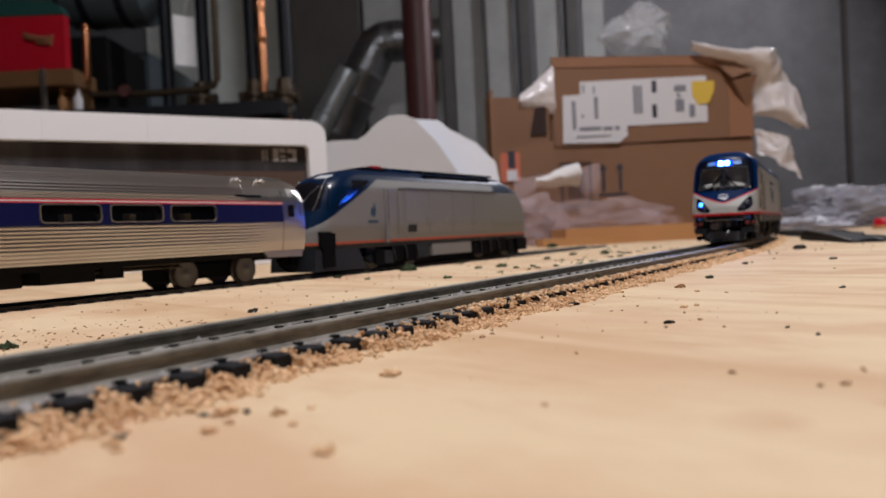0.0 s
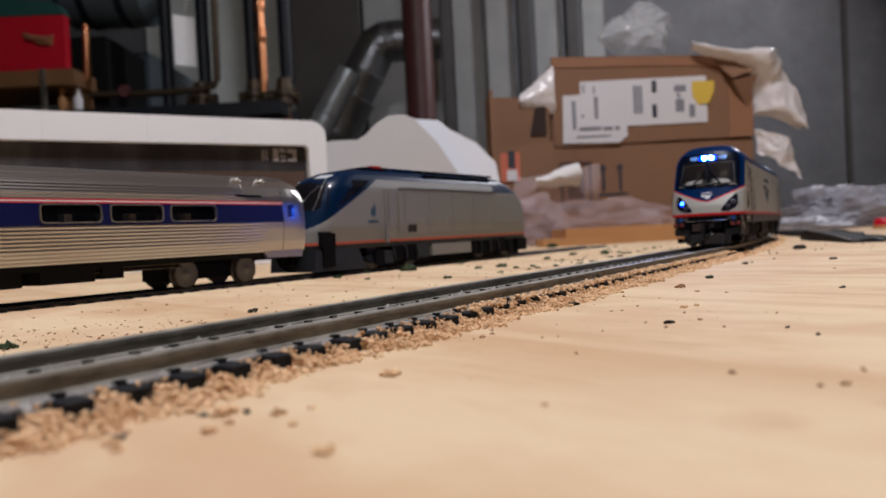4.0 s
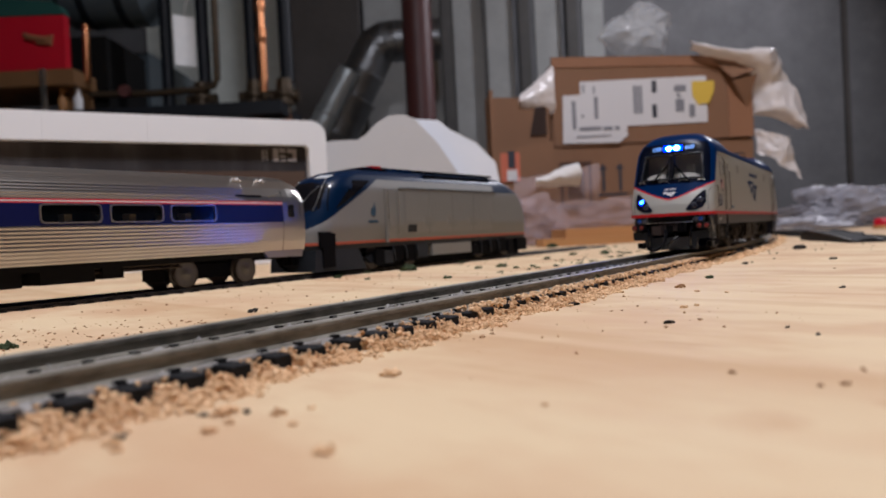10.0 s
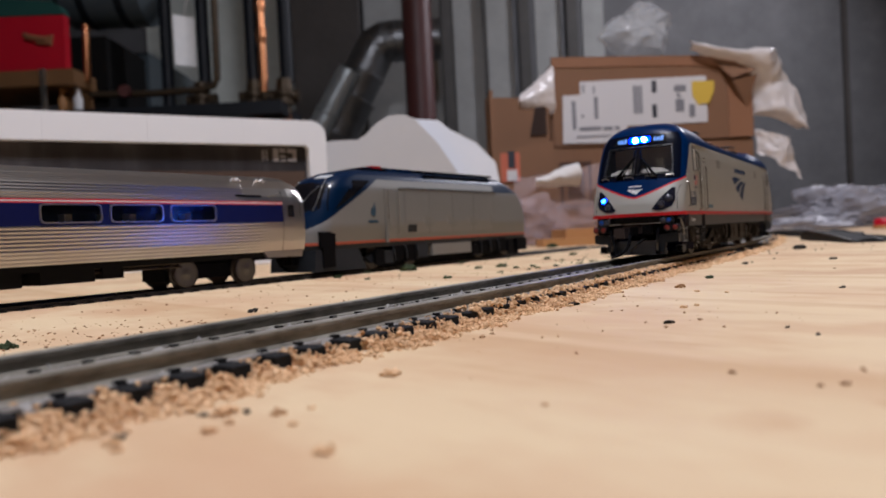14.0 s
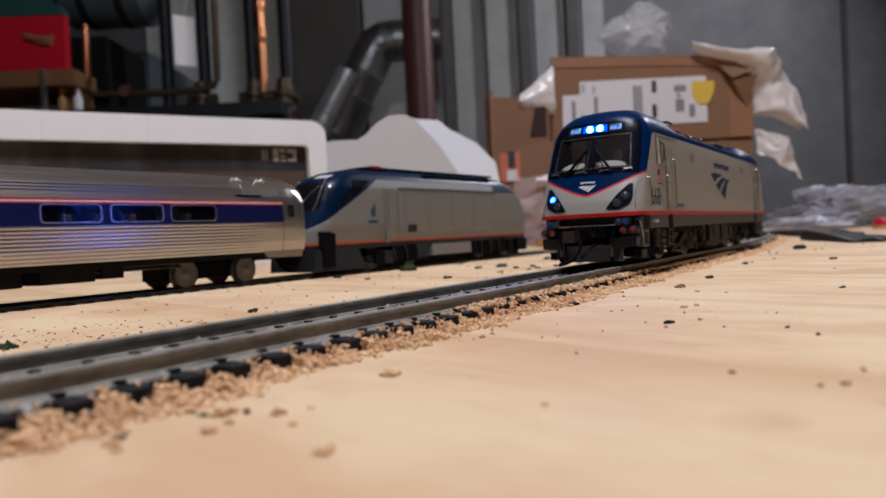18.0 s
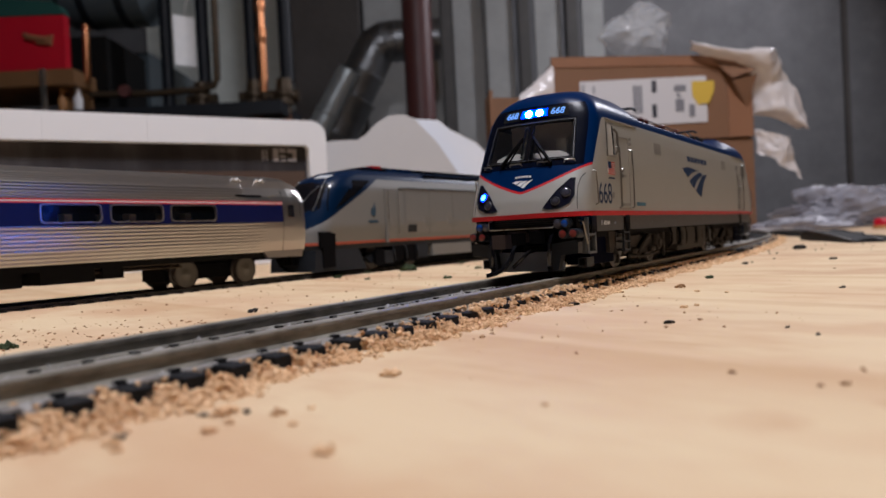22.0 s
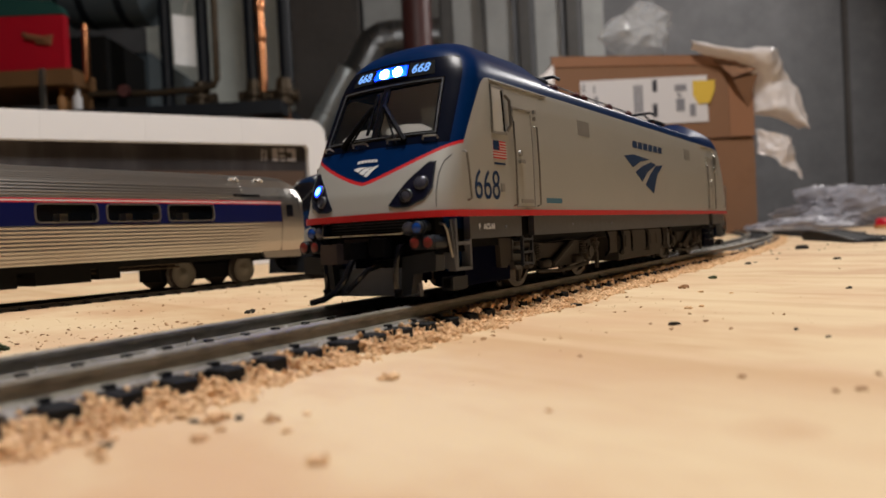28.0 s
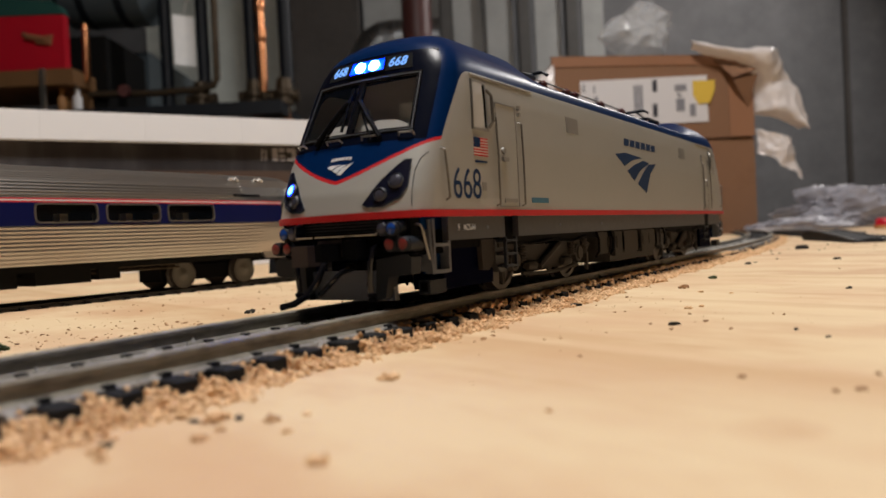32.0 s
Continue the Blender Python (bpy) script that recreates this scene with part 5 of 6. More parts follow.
# front skirt, underframe, tank, trucks
part("pilot", prism([(61, 1.4), (97, 1.0), (91, 11.2), (62, 11.2)], -14.6, 14.6, along_y), SKIRT_GREY, hhp, "dark grey pilot skirt", bevel=0.6)
for k in range(4):
    part("roof_fitting", turned((3, 128 + 7 * k, 50), (3, 128 + 7 * k, 52.6), [(0, 1.2), (0.5, 0.8), (0.6, 1.3), (1, 1.0)], 10), BLACK, hhp)
part("shoulder_rail", tube([(15.6, 124, 40.6), (15.7, 128, 40.9), (15.7, 220, 40.9), (15.6, 224, 40.6)], 0.28, 6), SKIRT_GREY, hhp)
for y_ in (103, 238):
    part("cab_step", box(14.6, 15.5, y_, y_ + 7, 2.0, 9.6), BLACK, hhp, bevel=0.3)
# solid black box paints the recess dark; nothing is hollowed out
part("step_recess_fill", box(14.4, 15.3, 66, 74, 3.0, 13.0), BLACK, hhp, bevel=0.4)
part("coupler_pocket", box(-4, 4, 57, 61, 5, 10), BLACK, hhp, bevel=0.5)
part("transformer_tank", box(-14.4, 15.2, 153.3, 192.7, 4.6, 10.8), HHP_SILVER, hhp, bevel=0.6)
part("underframe", box(-9.5, 9.5, 90, 262, 0.8, 11.4), BLACK, hhp)
part("rear_pilot", box(-14.5, 14.5, 252, 265, 3.0, 11.2), BLACK, hhp, bevel=0.8)


def hhp_truck(y0):
    bog = part("truck", box(-11, 11, y0 - 22, y0 + 22, 4.5, 8.5), BLACK, hhp, "black power truck", bevel=0.6)
    for s in (-1, 1):
        part("side_frame", prism([(y0 - 24, 6.4), (y0 - 20, 3.2), (y0 - 12, 3.2), (y0 - 7, 4.6), (y0 + 7, 4.6), (y0 + 12, 3.2), (y0 + 20, 3.2), (y0 + 24, 6.4), (y0 + 16, 8.8), (y0 - 16, 8.8)], 11 * s, 13 * s, along_y), SKIRT_GREY, bog)
        for dy in (-16, 16):
            part("axle_box", box(12.6 * s - 0.9, 12.6 * s + 0.9, y0 + dy - 2.6, y0 + dy + 2.6, 3.2, 8.2), BLACK, bog, bevel=0.4)
            part("wheel", turned((7.4 * s, y0 + dy, 5.7), (10.4 * s, y0 + dy, 5.7), [(0, 2), (0, 6.2), (0.2, 6.2), (0.3, 5.7), (1, 5.5), (1, 1)], 22), WHEEL, bog, smooth=True)


gear = random.Random(3)
for a, b in ((106, 118), (119, 127), (129, 137), (139, 149), (194, 203), (205, 214), (216, 224), (227, 236), (238, 247)):
    for s_ in (-1, 1):
        part("underfloor_box", box(*sorted((s_ * 11.5, s_ * gear.uniform(13.8, 15.1))), a, b, gear.uniform(2.4, 4.2), gear.uniform(9.0, 12.4)), BLACK if gear.random() < 0.6 else SKIRT_GREY, hhp, bevel=0.5)
for a in (117.5, 127.8, 137.8, 204, 215, 225.5):
    part("cable", tube([(14.8, a, 11.5), (15.3, a + 0.6, 8), (14.9, a + 1.6, 4.5), (13.5, a + 2.2, 3)], 0.5, 6), SKIRT_GREY, hhp)
part("cab_post", box(15.3, 16.0, 111.6, 113.4, 13, 40), HHP_SILVER, hhp, "pale vertical cab post", bevel=0.25)
# black box in place of the opening's inner shade
part("step_opening_fill", box(14.0, 15.1, 64.5, 75, 12.2, 19.5), BLACK, hhp, "black box standing in for the dark cab step opening", bevel=0.6)
hhp_truck(122)
hhp_truck(225)

# ---- packaging behind the trains ----
def rough_sheet(nx, ny, place, amp, scale, seed, thick=0.0):
    """A crumpled sheet; place(a, b) with a and b from 0 to 1."""
    bm = bmesh.new()
    off = Vector((seed * 7.3, seed * 3.1, seed * 1.7))
    rows = []
    for j in range(ny + 1):
        row = []
        for i in range(nx + 1):
            p = Vector(place(i / nx, j / ny))
            q = p * scale + off
            fold = noise.noise_vector(q) * amp + noise.noise_vector(q * 2.7) * amp * 0.45
            ridge = abs(noise.noise(q * 1.6)) * amp * 0.8
            row.append(bm.verts.new(p + fold + Vector((0, -ridge, ridge * 0.5))))
        rows.append(row)
    for a, b in zip(rows, rows[1:]):
        for i in range(nx):
            bm.faces.new((a[i], a[i + 1], b[i + 1], b[i]))
    if thick:
        bmesh.ops.recalc_face_normals(bm, faces=bm.faces)
        bmesh.ops.solidify(bm, geom=bm.faces[:], thickness=thick)
    return bm


# white retail box with a dark glossy window, standing behind the coach
carton = thing("retail_box", "long white retail box with a glossy dark window panel with painted reflection streaks", "box", (-101.1, 659.7, -5.5), 30.3)
carton.scale = (1.33, 1.33, 1.33)
for name, x0, x1, z0, z1 in (("top_border", -114, -56.36, 82, 98.5), ("top_border", -169.6, -114.06, 82, 98.5), ("top_border", -290, -169.66, 82, 98.5), ("top_border", -420, -290.06, 82, 98.5), ("bottom_border", -420, -12.6, 4.2, 12)):
    part(name, box(x0, x1, 0, 60, z0, z1), WHITE_CARD, carton, bevel=0.2)
arc = [(-10 + 10 * math.sin(k * math.pi / 16), 88.5 + 10 * math.cos(k * math.pi / 16)) for k in range(9)]
part("end_border", prism([(-12.5, 4.2), (0, 4.2)] + arc[::-1] + [(-56.3, 98.5), (-56.3, 82), (-14.5, 82), (-12.5, 80)], 0, 60, across), WHITE_CARD, carton, "white rounded box corner", bevel=0.8)
part("window_panel", box(-420, -12.4, 6, 58, 11, 83), WINDOW_FILM, carton, "glossy dark window panel with painted reflection streaks")
FADED = plain("faded_print", (0.34, 0.32, 0.32), 0.6)
for x0, x1, z0, z1 in ((-43, -41.8, 72, 79), (-40.4, -39.4, 72, 79), (-35.5, -32, 71.5, 80), (-31, -27, 77.5, 80), (-31, -27, 74, 75.6), (-31, -27, 71.5, 72.6), (-25.6, -19.5, 77.2, 80), (-25.6, -19.5, 71.5, 73.6), (-22, -19.5, 73.6, 77.2)):
    part("printed_bar", box(x0, x1, 5.4, 6.2, z0, z1), FADED, carton, "faded unreadable print")
part("printed_band", box(-420, -14, 5.5, 6.2, 12, 65), plain("brown_print", (0.085, 0.056, 0.042), 0.4, 0, 30, 0.3), carton, "brown printed band on the panel")

# white foam sheet folded like a tent
foam = thing("foam_sheet", "white packing foam sheet folded into a hump", "packing foam", (0, 700, 0))
outline = [(-116, 0), (-112, 112), (-100, 113), (-76, 113), (-68, 118), (-58, 128), (-46, 134.5), (-32, 135), (-22, 131), (0, 106), (16, 80), (26, 60), (34, 0)]
part("front_sheet", prism(outline, 0, 12, across), FOAM_SHADED, foam, bevel=2.0, smooth=True)
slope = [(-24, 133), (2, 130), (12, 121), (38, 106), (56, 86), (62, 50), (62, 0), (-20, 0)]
part("rear_sheet", prism(slope, 16, 70, across), FOAM_LIT, foam, bevel=3.0, smooth=True)

# large cardboard box with labels
big = thing("cardboard_box", "large open brown cardboard shipping box with white labels", "box", (0, 950, 0))
part("front_panel", box(150, 412, 0, 4, 0, 124), CARD, big, bevel=0.8)
part("front_flap", prism([(152, 126), (412, 126), (412, 209), (404, 226), (348, 234), (152, 241)], -3, 1, across), CARD, big, bevel=0.8)
part("left_panel", box(150, 154, 4, 236, 0, 230), CARD, big, bevel=0.8)
part("right_panel", box(408, 412, 4, 236, 0, 214), CARD, big, bevel=0.8)
part("rear_panel", box(150, 412, 236, 240, 0, 222), CARD, big, bevel=0.8)
part("top_flap", prism([(340, 226), (412, 208), (418, 203), (352, 233)], 2, 180, across), CARD, big, "folded top flap")
fold = bmesh.new()
fv = [fold.verts.new(q) for q in ((381, -16, 197), (413, -16, 203), (405, -3.4, 162), (383, -13, 195), (412, -12, 200), (405, -2.4, 165))]
for q in ((0, 1, 2), (5, 4, 3), (0, 3, 4, 1), (1, 4, 5, 2), (2, 5, 3, 0)):
    fold.faces.new([fv[i] for i in q])
part("torn_flap", fold, CARD, big, "torn triangular flap of cardboard")
fold = bmesh.new()
fv = [fold.verts.new(q) for q in ((359, -3.4, 230), (413, -14, 210), (381, -18, 200), (360, -2, 227), (411, -10, 210), (382, -14, 203))]
for q in ((0, 1, 2), (5, 4, 3), (0, 3, 4, 1), (1, 4, 5, 2), (2, 5, 3, 0)):
    fold.faces.new([fv[i] for i in q])
part("torn_flap", fold, CARD, big, "torn triangular flap of cardboard")
part("tape", prism([(153, 227), (346, 221), (404, 214), (404, 224), (346, 232), (153, 239)], -4.2, -2.8, across), TAPE, big, "strip of brown packing tape")
part("tape", box(380, 411, -4.0, -2.8, 126, 208), TAPE, big, "strip of brown packing tape")
label = part("label", box(188, 352, -4.6, -3.2, 147, 207), PAPER, big, "white shipping label with black bars")
GREY_INK = plain("grey_ink", (0.2, 0.2, 0.22), 0.6)
for x0, x1, z0, z1 in ((281, 287, 188.5, 204), (280.5, 286.5, 156, 173)):
    part("ink_bar", box(x0, x1, -5.2, -4.4, z0, z1), INK, label)
for x0, x1, z0, z1 in ((256.5, 260, 162, 198), (261, 264, 162, 198), (265, 268, 162, 198), (310, 325, 188, 196.5), (311, 322, 162, 178.5), (328.5, 336, 154.5, 170.5), (313, 318, 181, 185), (204.5, 207, 190.5, 200), (191, 193.5, 192, 203)):
    part("ink_bar", box(x0, x1, -5.2, -4.4, z0, z1), GREY_INK, label)
label = part("label", prism([(163, 128), (236, 126), (247, 134), (247, 190), (165, 190)], -5.4, -4.0, across), PAPER, big, "white shipping label with faint lines")
for x0, x1, z0, z1 in ((176, 181, 146, 182), (184.5, 212.5, 143.5, 148), (215.5, 227.5, 142.5, 147.2), (231, 237, 142.5, 147.2), (180.5, 224.5, 134.4, 136.6), (205, 210, 158, 186), (188, 191, 160, 164)):
    part("ink_bar", box(x0, x1, -6.0, -5.2, z0, z1), GREY_INK, label)
part("sticker", prism([(333, 200), (362, 200), (361, 186), (354, 171), (340, 170), (333, 182)], -5.8, -4.8, across), YELLOW, big, "yellow sticker")
for x in (214, 236):
    arrow = prism([(x - 2, 64), (x + 2, 64), (x + 2, 92), (x + 5, 92), (x, 100), (x - 5, 92), (x - 2, 92)], -0.9, 0.2, across)
    part("arrow", arrow, INK, big, "printed up arrow")
part("arrow_base", box(206, 244, -0.9, 0.2, 58, 61), INK, big)
mark = bmesh.new()
for q in ((157, 199, 99, 104), (157, 162, 48, 99), (194, 199, 48, 99), (157, 199, 44, 48), (166, 190, 56, 92)):
    box(q[0], q[1], -0.9, 0.2, q[2], q[3], mark)
part("printed_mark", mark, plain("brown_ink", (0.06, 0.025, 0.015), 0.7), big, "brown printed square mark")

small = thing("cardboard_box", "smaller open cardboard box with raised side flap", "box", (0, 860, 0))
part("front_panel", prism([(64, 0), (136, 0), (136, 122), (64, 113)], 0, 4, across), CARD, small, bevel=0.8)
part("side_panel", box(64, 68, 4, 84, 0, 186), CARD, small, bevel=0.8)
part("rear_panel", prism([(64, 0), (146, 0), (146, 188), (76, 192), (64, 190)], 84, 88, across), CARD, small, bevel=0.8)
# near-black plate paints the shade of a hole; the panel stays uncut
part("painted_hole", prism([(120, 140), (142, 140), (142, 178), (128, 176)], 82, 84.5, across), plain("painted_hole_shade", (0.03, 0.015, 0.01), 0.9), small, "dark plate painted as a hole in the cardboard")
lab = part("label", box(73, 96, -1.4, 0.2, 76, 110), plain("orange_print", (0.5, 0.13, 0.07), 0.6), small, "orange printed label")
part("ink_bar", box(82, 90, -2.2, -1.2, 92, 112), INK, lab)
part("ink_bar", box(80, 92, -2.2, -1.2, 77, 90), PAPER, lab)

# packing paper hanging over the big box
wrap = thing("packing_paper", "crumpled milky plastic foam wrap draped over the box corner", "packing wrap", (0, 0, 0))


OUTER = [(330, 249), (382, 241), (440, 237), (466, 207), (484, 176), (492, 150), (491, 132)]
INNER = [(332, 238), (374, 226), (404, 214), (415, 190), (416, 156), (450, 151), (478, 134)]


def drape(a, b):
    k = min(a * 6, 5.999)
    i = int(k)
    f = k - i
    o = Vector(OUTER[i]).lerp(Vector(OUTER[i + 1]), f)
    n_ = Vector(INNER[i]).lerp(Vector(INNER[i + 1]), f)
    q = o.lerp(n_, b)
    return (q.x, (944 if a < 0.33 else 944 + 28 * min((a - 0.33) * 5, 1)) - 16 * math.sin(b * 3.0) - 6 * a, q.y)


part("sheet", rough_sheet(60, 36, drape, 4.0, 0.03, 1), WRAP_FILM, wrap, smooth=True)
tuft = thing("packing_paper", "crumpled strip of milky plastic wrap beside the box", "packing wrap", (0, 0, 0))


def fringe(a, b):
    return (417 + 46 * a + 12 * b * a, 958 - 12 * math.sin(a * 3), 134 - 12 * a - (26 + 28 * a) * b)


part("sheet", rough_sheet(26, 22, fringe, 5, 0.045, 4), WRAP_FILM, tuft, smooth=True)
corner = thing("packing_paper", "torn milky plastic wrap sticking out between the boxes", "packing wrap", (0, 0, 0))
part("sheet", rough_sheet(18, 18, lambda a, b: (108 + 46 * a, 948 - 10 * math.sin(3 * b), 175 + 62 * b * (0.25 + 0.75 * a) - 8 * a), 2.5, 0.05, 7), WRAP_FILM, corner, smooth=True)
scrap = thing("packing_paper", "white scrap of packing paper in front of the box", "packing paper", (0, 0, 0))
part("sheet", rough_sheet(22, 10, lambda a, b: (108 + 52 * a, 830 - 14 * math.sin(3 * b), 66 + 16 * a * b + 10 * b), 3, 0.05, 9), PACK_PAPER, scrap, smooth=True)


def bag(name, label, centre, size, seed, material, amp=0.22, n=34):
    th = thing(name, label, "plastic bag", (0, 0, 0))
    bm = bmesh.new()
    bmesh.ops.create_icosphere(bm, subdivisions=5, radius=1)
    c, s = Vector(centre), Vector(size)
    for v in bm.verts:
        p = v.co.copy()
        q = p * 1.7 + Vector((seed * 5.1, seed, 0))
        k = 1 + amp * (noise.noise(q) * 1.5 - abs(noise.noise(q * 1.9)) * 1.2 + 0.14 * noise.noise(q * 4.5))
        v.co = Vector((c.x + p.x * s.x * k, c.y + p.y * s.y * k, max(c.z + p.z * s.z * k, 0.6)))
    part("film", bm, material, th, smooth=True)
    return th


pouch = thing("plastic_bag", "clear crinkled plastic packing bag on top of the box", "plastic bag", (0, 0, 0))
rim = [(226, 276), (252, 306), (283, 324), (306, 318), (329, 304), (326, 278), (318, 247), (259, 246)]
bm = bmesh.new()
rows = []
for k in range(9):
    a = k / 8
    ringp = []
    for i in range(48):
        e = i / 48 * 8
        p = Vector(rim[int(e)]).lerp(Vector(rim[(int(e) + 1) % 8]), e % 1)
        c = Vector((284, 284)).lerp(p, math.sin(a * math.pi))
        y = 1005 - 30 * math.cos(a * math.pi)
        q = Vector((c.x, y, c.y))
        ringp.append(bm.verts.new(q + noise.noise_vector(q * 0.05) * 5 + noise.noise_vector(q * 0.13) * 2.2))
    rows.append(ringp)
for a, b in zip(rows, rows[1:]):
    bridge(bm, a, b)
part("film", bm, CLEAR_FILM, pouch)
bag("plastic_bag", "heap of crumpled clear plastic bags on the table", (545, 1010, 24), (66, 50, 34), 3, GREY_FILM, 0.4)
bag("plastic_bag", "low crumpled plastic wrap lying on the table", (640, 1040, 20), (80, 60, 42), 5, GREY_FILM, 0.4)
bag("plastic_bag", "flattened crumpled plastic wrap lying beside the box", (455, 930, 4), (70, 40, 12), 6, GREY_FILM, 0.4)
bag("plastic_bag", "crumpled pinkish plastic wrap in front of the boxes", (190, 870, 20), (100, 34, 30), 8, PINK_FILM, 0.3)
bag("plastic_bag", "crumpled pinkish plastic wrap in front of the boxes", (92, 815, 20), (46, 30, 38), 11, PINK_FILM, 0.3)

sheet = thing("plastic_wrap", "pale pinkish plastic sheet lying before the boxes", "plastic wrap", (0, 0, 0))
part("film", rough_sheet(40, 14, lambda a, b: (92 + 175 * a, 812 - 40 * b, 3 + 30 * b * (1 - 0.45 * a) + 6 * math.sin(9 * a) * b), 3.2, 0.04, 15), PINK_FILM, sheet, smooth=True)
fold = thing("plastic_wrap", "raised fold of pale plastic sheet leaning on the box", "plastic wrap", (0, 0, 0))
part("film", rough_sheet(34, 16, lambda a, b: (84 + 100 * a, 846 - 12 * math.sin(3 * b), 30 + 48 * b + 14 * a * b), 4.0, 0.035, 21), PINK_FILM, fold, smooth=True)
plank = thing("wooden_plank", "short orange pine plank lying on the table", "plank", (195, 765, 0), 8)
part("board", box(-75, 75, -25, 25, 0, 17), PLANK_WOOD, plank, bevel=1.5)
wedge = thing("wooden_plank", "thin orange strip of wood lying on the table", "plank", (150, 735, 0), 12)
part("board", box(-55, 45, -10, 10, 0, 8), PLANK_WOOD, wedge, bevel=1.0)
redcap = thing("bottle_cap", "small red plastic cap lying on the table", "cap", (487, 800, 0))
part("cap", turned((0, 0, 0), (0, 0, 12), [(0, 10), (0.7, 10), (0.9, 9), (1, 7)], 20), TOOL_RED, redcap, smooth=True)
part("band", turned((0, 0, -0.01), (0, 0, 4), [(0, 11), (1, 11)], 20), PLANK_WOOD, redcap)


def spur(s):
    a = Vector((262, 425, 0))
    d = Vector((0.33, 0.944, 0))
    return a + d * s + Vector((-0.00018 * s * s, 0, 0)), (d + Vector((-0.00036 * s, 0, 0))).normalized()


lay_track("short dark spur of model railway track ending on the table", spur, 112, 430, (2, 7.04), 1.8, 4.2, RAIL_DARK, TIE)

ramp = thing("track_ramp", "black plastic wedge-shaped track ramp lying on the table", "track ramp", (254, 432, 0), -11)
part("wedge", prism([(0, 0), (104, 0), (104, 4.5), (92, 6.8), (66, 5.8), (30, 3.4), (0, 0.9)], -10, 10, along_y), TIE, ramp, bevel=0.5)
for x in (-8.6, 8.6):
    part("guide_rail", prism([(2, 1.0), (30, 3.3), (66, 5.7), (91, 6.7), (91, 7.5), (66, 6.5), (30, 4.1), (2, 1.7)], x - 0.8, x + 0.8, along_y), RAIL_DARK, ramp)

# ---- boiler corner behind the table ----
def upright(name, label, x, y, r, z0, z1, material, category, n=18):
    th = thing(name, label, category, (x, y, 0))
    part("shaft", cyl((0, 0, z0), (0, 0, z1), r, n), material, th, smooth=True)
    return th


TOP = CEILING_Z * 1000
post = upright("steel_column", "dark oxide-red round steel support column", -46, 2290, 46, -900, TOP, COLUMN_RED, "column", 28)
part("cap_plate", box(-90, 90, -90, 90, TOP - 12, TOP), COLUMN_RED, post)
part("base_plate", box(-90, 90, -90, 90, -900, -888), COLUMN_RED, post)
for x, r in ((-729, 16), (-628, 17), (-495, 18), (-403, 18)):
    p = upright("heating_pipe", "dark insulated vertical heating pipe", x, 2000, r, 455 if x > -700 else 300, TOP, IRON_PIPE, "pipe")
for x in (-607, -470, -392):
    v = thing("pipe_valve", "dark brass pump valve on a heating pipe", "valve", (x, 1900, 400))
    part("valve_body", turned((0, 0, -45), (0, 0, 45), [(0, 16), (0.2, 16), (0.25, 26), (0.45, 26), (0.5, 32), (0.6, 32), (0.65, 22), (1, 18)], 18), BRASS, v, smooth=True)
    part("flange", turned((-38, 0, 0), (38, 0, 0), [(0, 17), (0.25, 17), (0.3, 24), (0.7, 24), (0.75, 17), (1, 17)], 18), BRASS, v, smooth=True)
    part("outlet_pipe", cyl((0, 0, -300), (0, 0, -45), 14, 14), COPPER, v, smooth=True)
p = upright("copper_pipe", "bright vertical copper water pipe", -445, 1900, 11, 100, TOP, COPPER, "pipe")
for z in (560, 640):
    part("coupling", turned((0, 0, z - 18), (0, 0, z + 18), [(0, 12.5), (0.1, 14), (0.9, 14), (1, 12.5)], 16), COPPER, p, smooth=True)
th = thing("copper_pipe", "bent copper pipe running to the boiler", "pipe", (0, 0, 0))
part("run", tube([(-876, 1850, 595), (-878, 1850, 470), (-884, 1850, 455), (-900, 1850, 448), (-960, 1850, 446), (-1020, 1850, 450)], 9, 12), COPPER, th, smooth=True)
th = thing("copper_pipe", "horizontal dull copper pipe with elbow", "pipe", (0, 0, 0))
part("run", tube([(-900, 1880, 425), (-720, 1880, 420), (-600, 1880, 425), (-570, 1880, 432), (-560, 1880, 450), (-556, 1880, 700)], 9, 12), BRASS, th, smooth=True)
th = thing("pipe_valve", "small red valve handle on a copper pipe", "valve", (-790, 1870, 425))
part("handle", turned((0, -18, 0), (0, -6, 0), [(0, 15), (0.8, 17), (1, 12)], 16), COLUMN_RED, th, smooth=True)
part("stem", cyl((0, -8, 0), (0, 14, 0), 7), BRASS, th)
tag = thing("paper_tag", "white paper tag hung on the pipes", "tag", (-664, 1960, 0), 40)
part("card", box(-30, 30, 0, 3, 506, 640), plain("tag_paper", (0.88, 0.9, 0.9), 0.7), tag, bevel=1)
part("string", tube([(0, 2, 640), (14, 4, 700), (45, 6, 730)], 1.5, 6), CHROME, tag)
tank = thing("expansion_tank", "dark blue-grey steel expansion tank hung above the boiler", "tank", (-880, 2020, 0))
part("shell", turned((-150, 0, 745), (150, 0, 745), [(0, 30), (0.06, 80), (0.15, 108), (0.85, 108), (0.94, 80), (1, 30)], 32), TANK_GREY, tank, smooth=True)
part("strap", turned((-60, 0, 745), (-40, 0, 745), [(0, 110), (1, 110)], 32), IRON_PIPE, tank)
part("strap", turned((40, 0, 745), (60, 0, 745), [(0, 110), (1, 110)], 32), IRON_PIPE, tank)
boiler = thing("boiler", "dark grey basement boiler with flue", "boiler", (-820, 2150, -900))
part("jacket", box(-280, -18, 0, 420, 0, 1500), TANK_GREY, boiler, bevel=12)
part("dark_door", box(-126, -30, -250, 0, 1290, 1480), MATTE_BLACK, boiler, bevel=20)
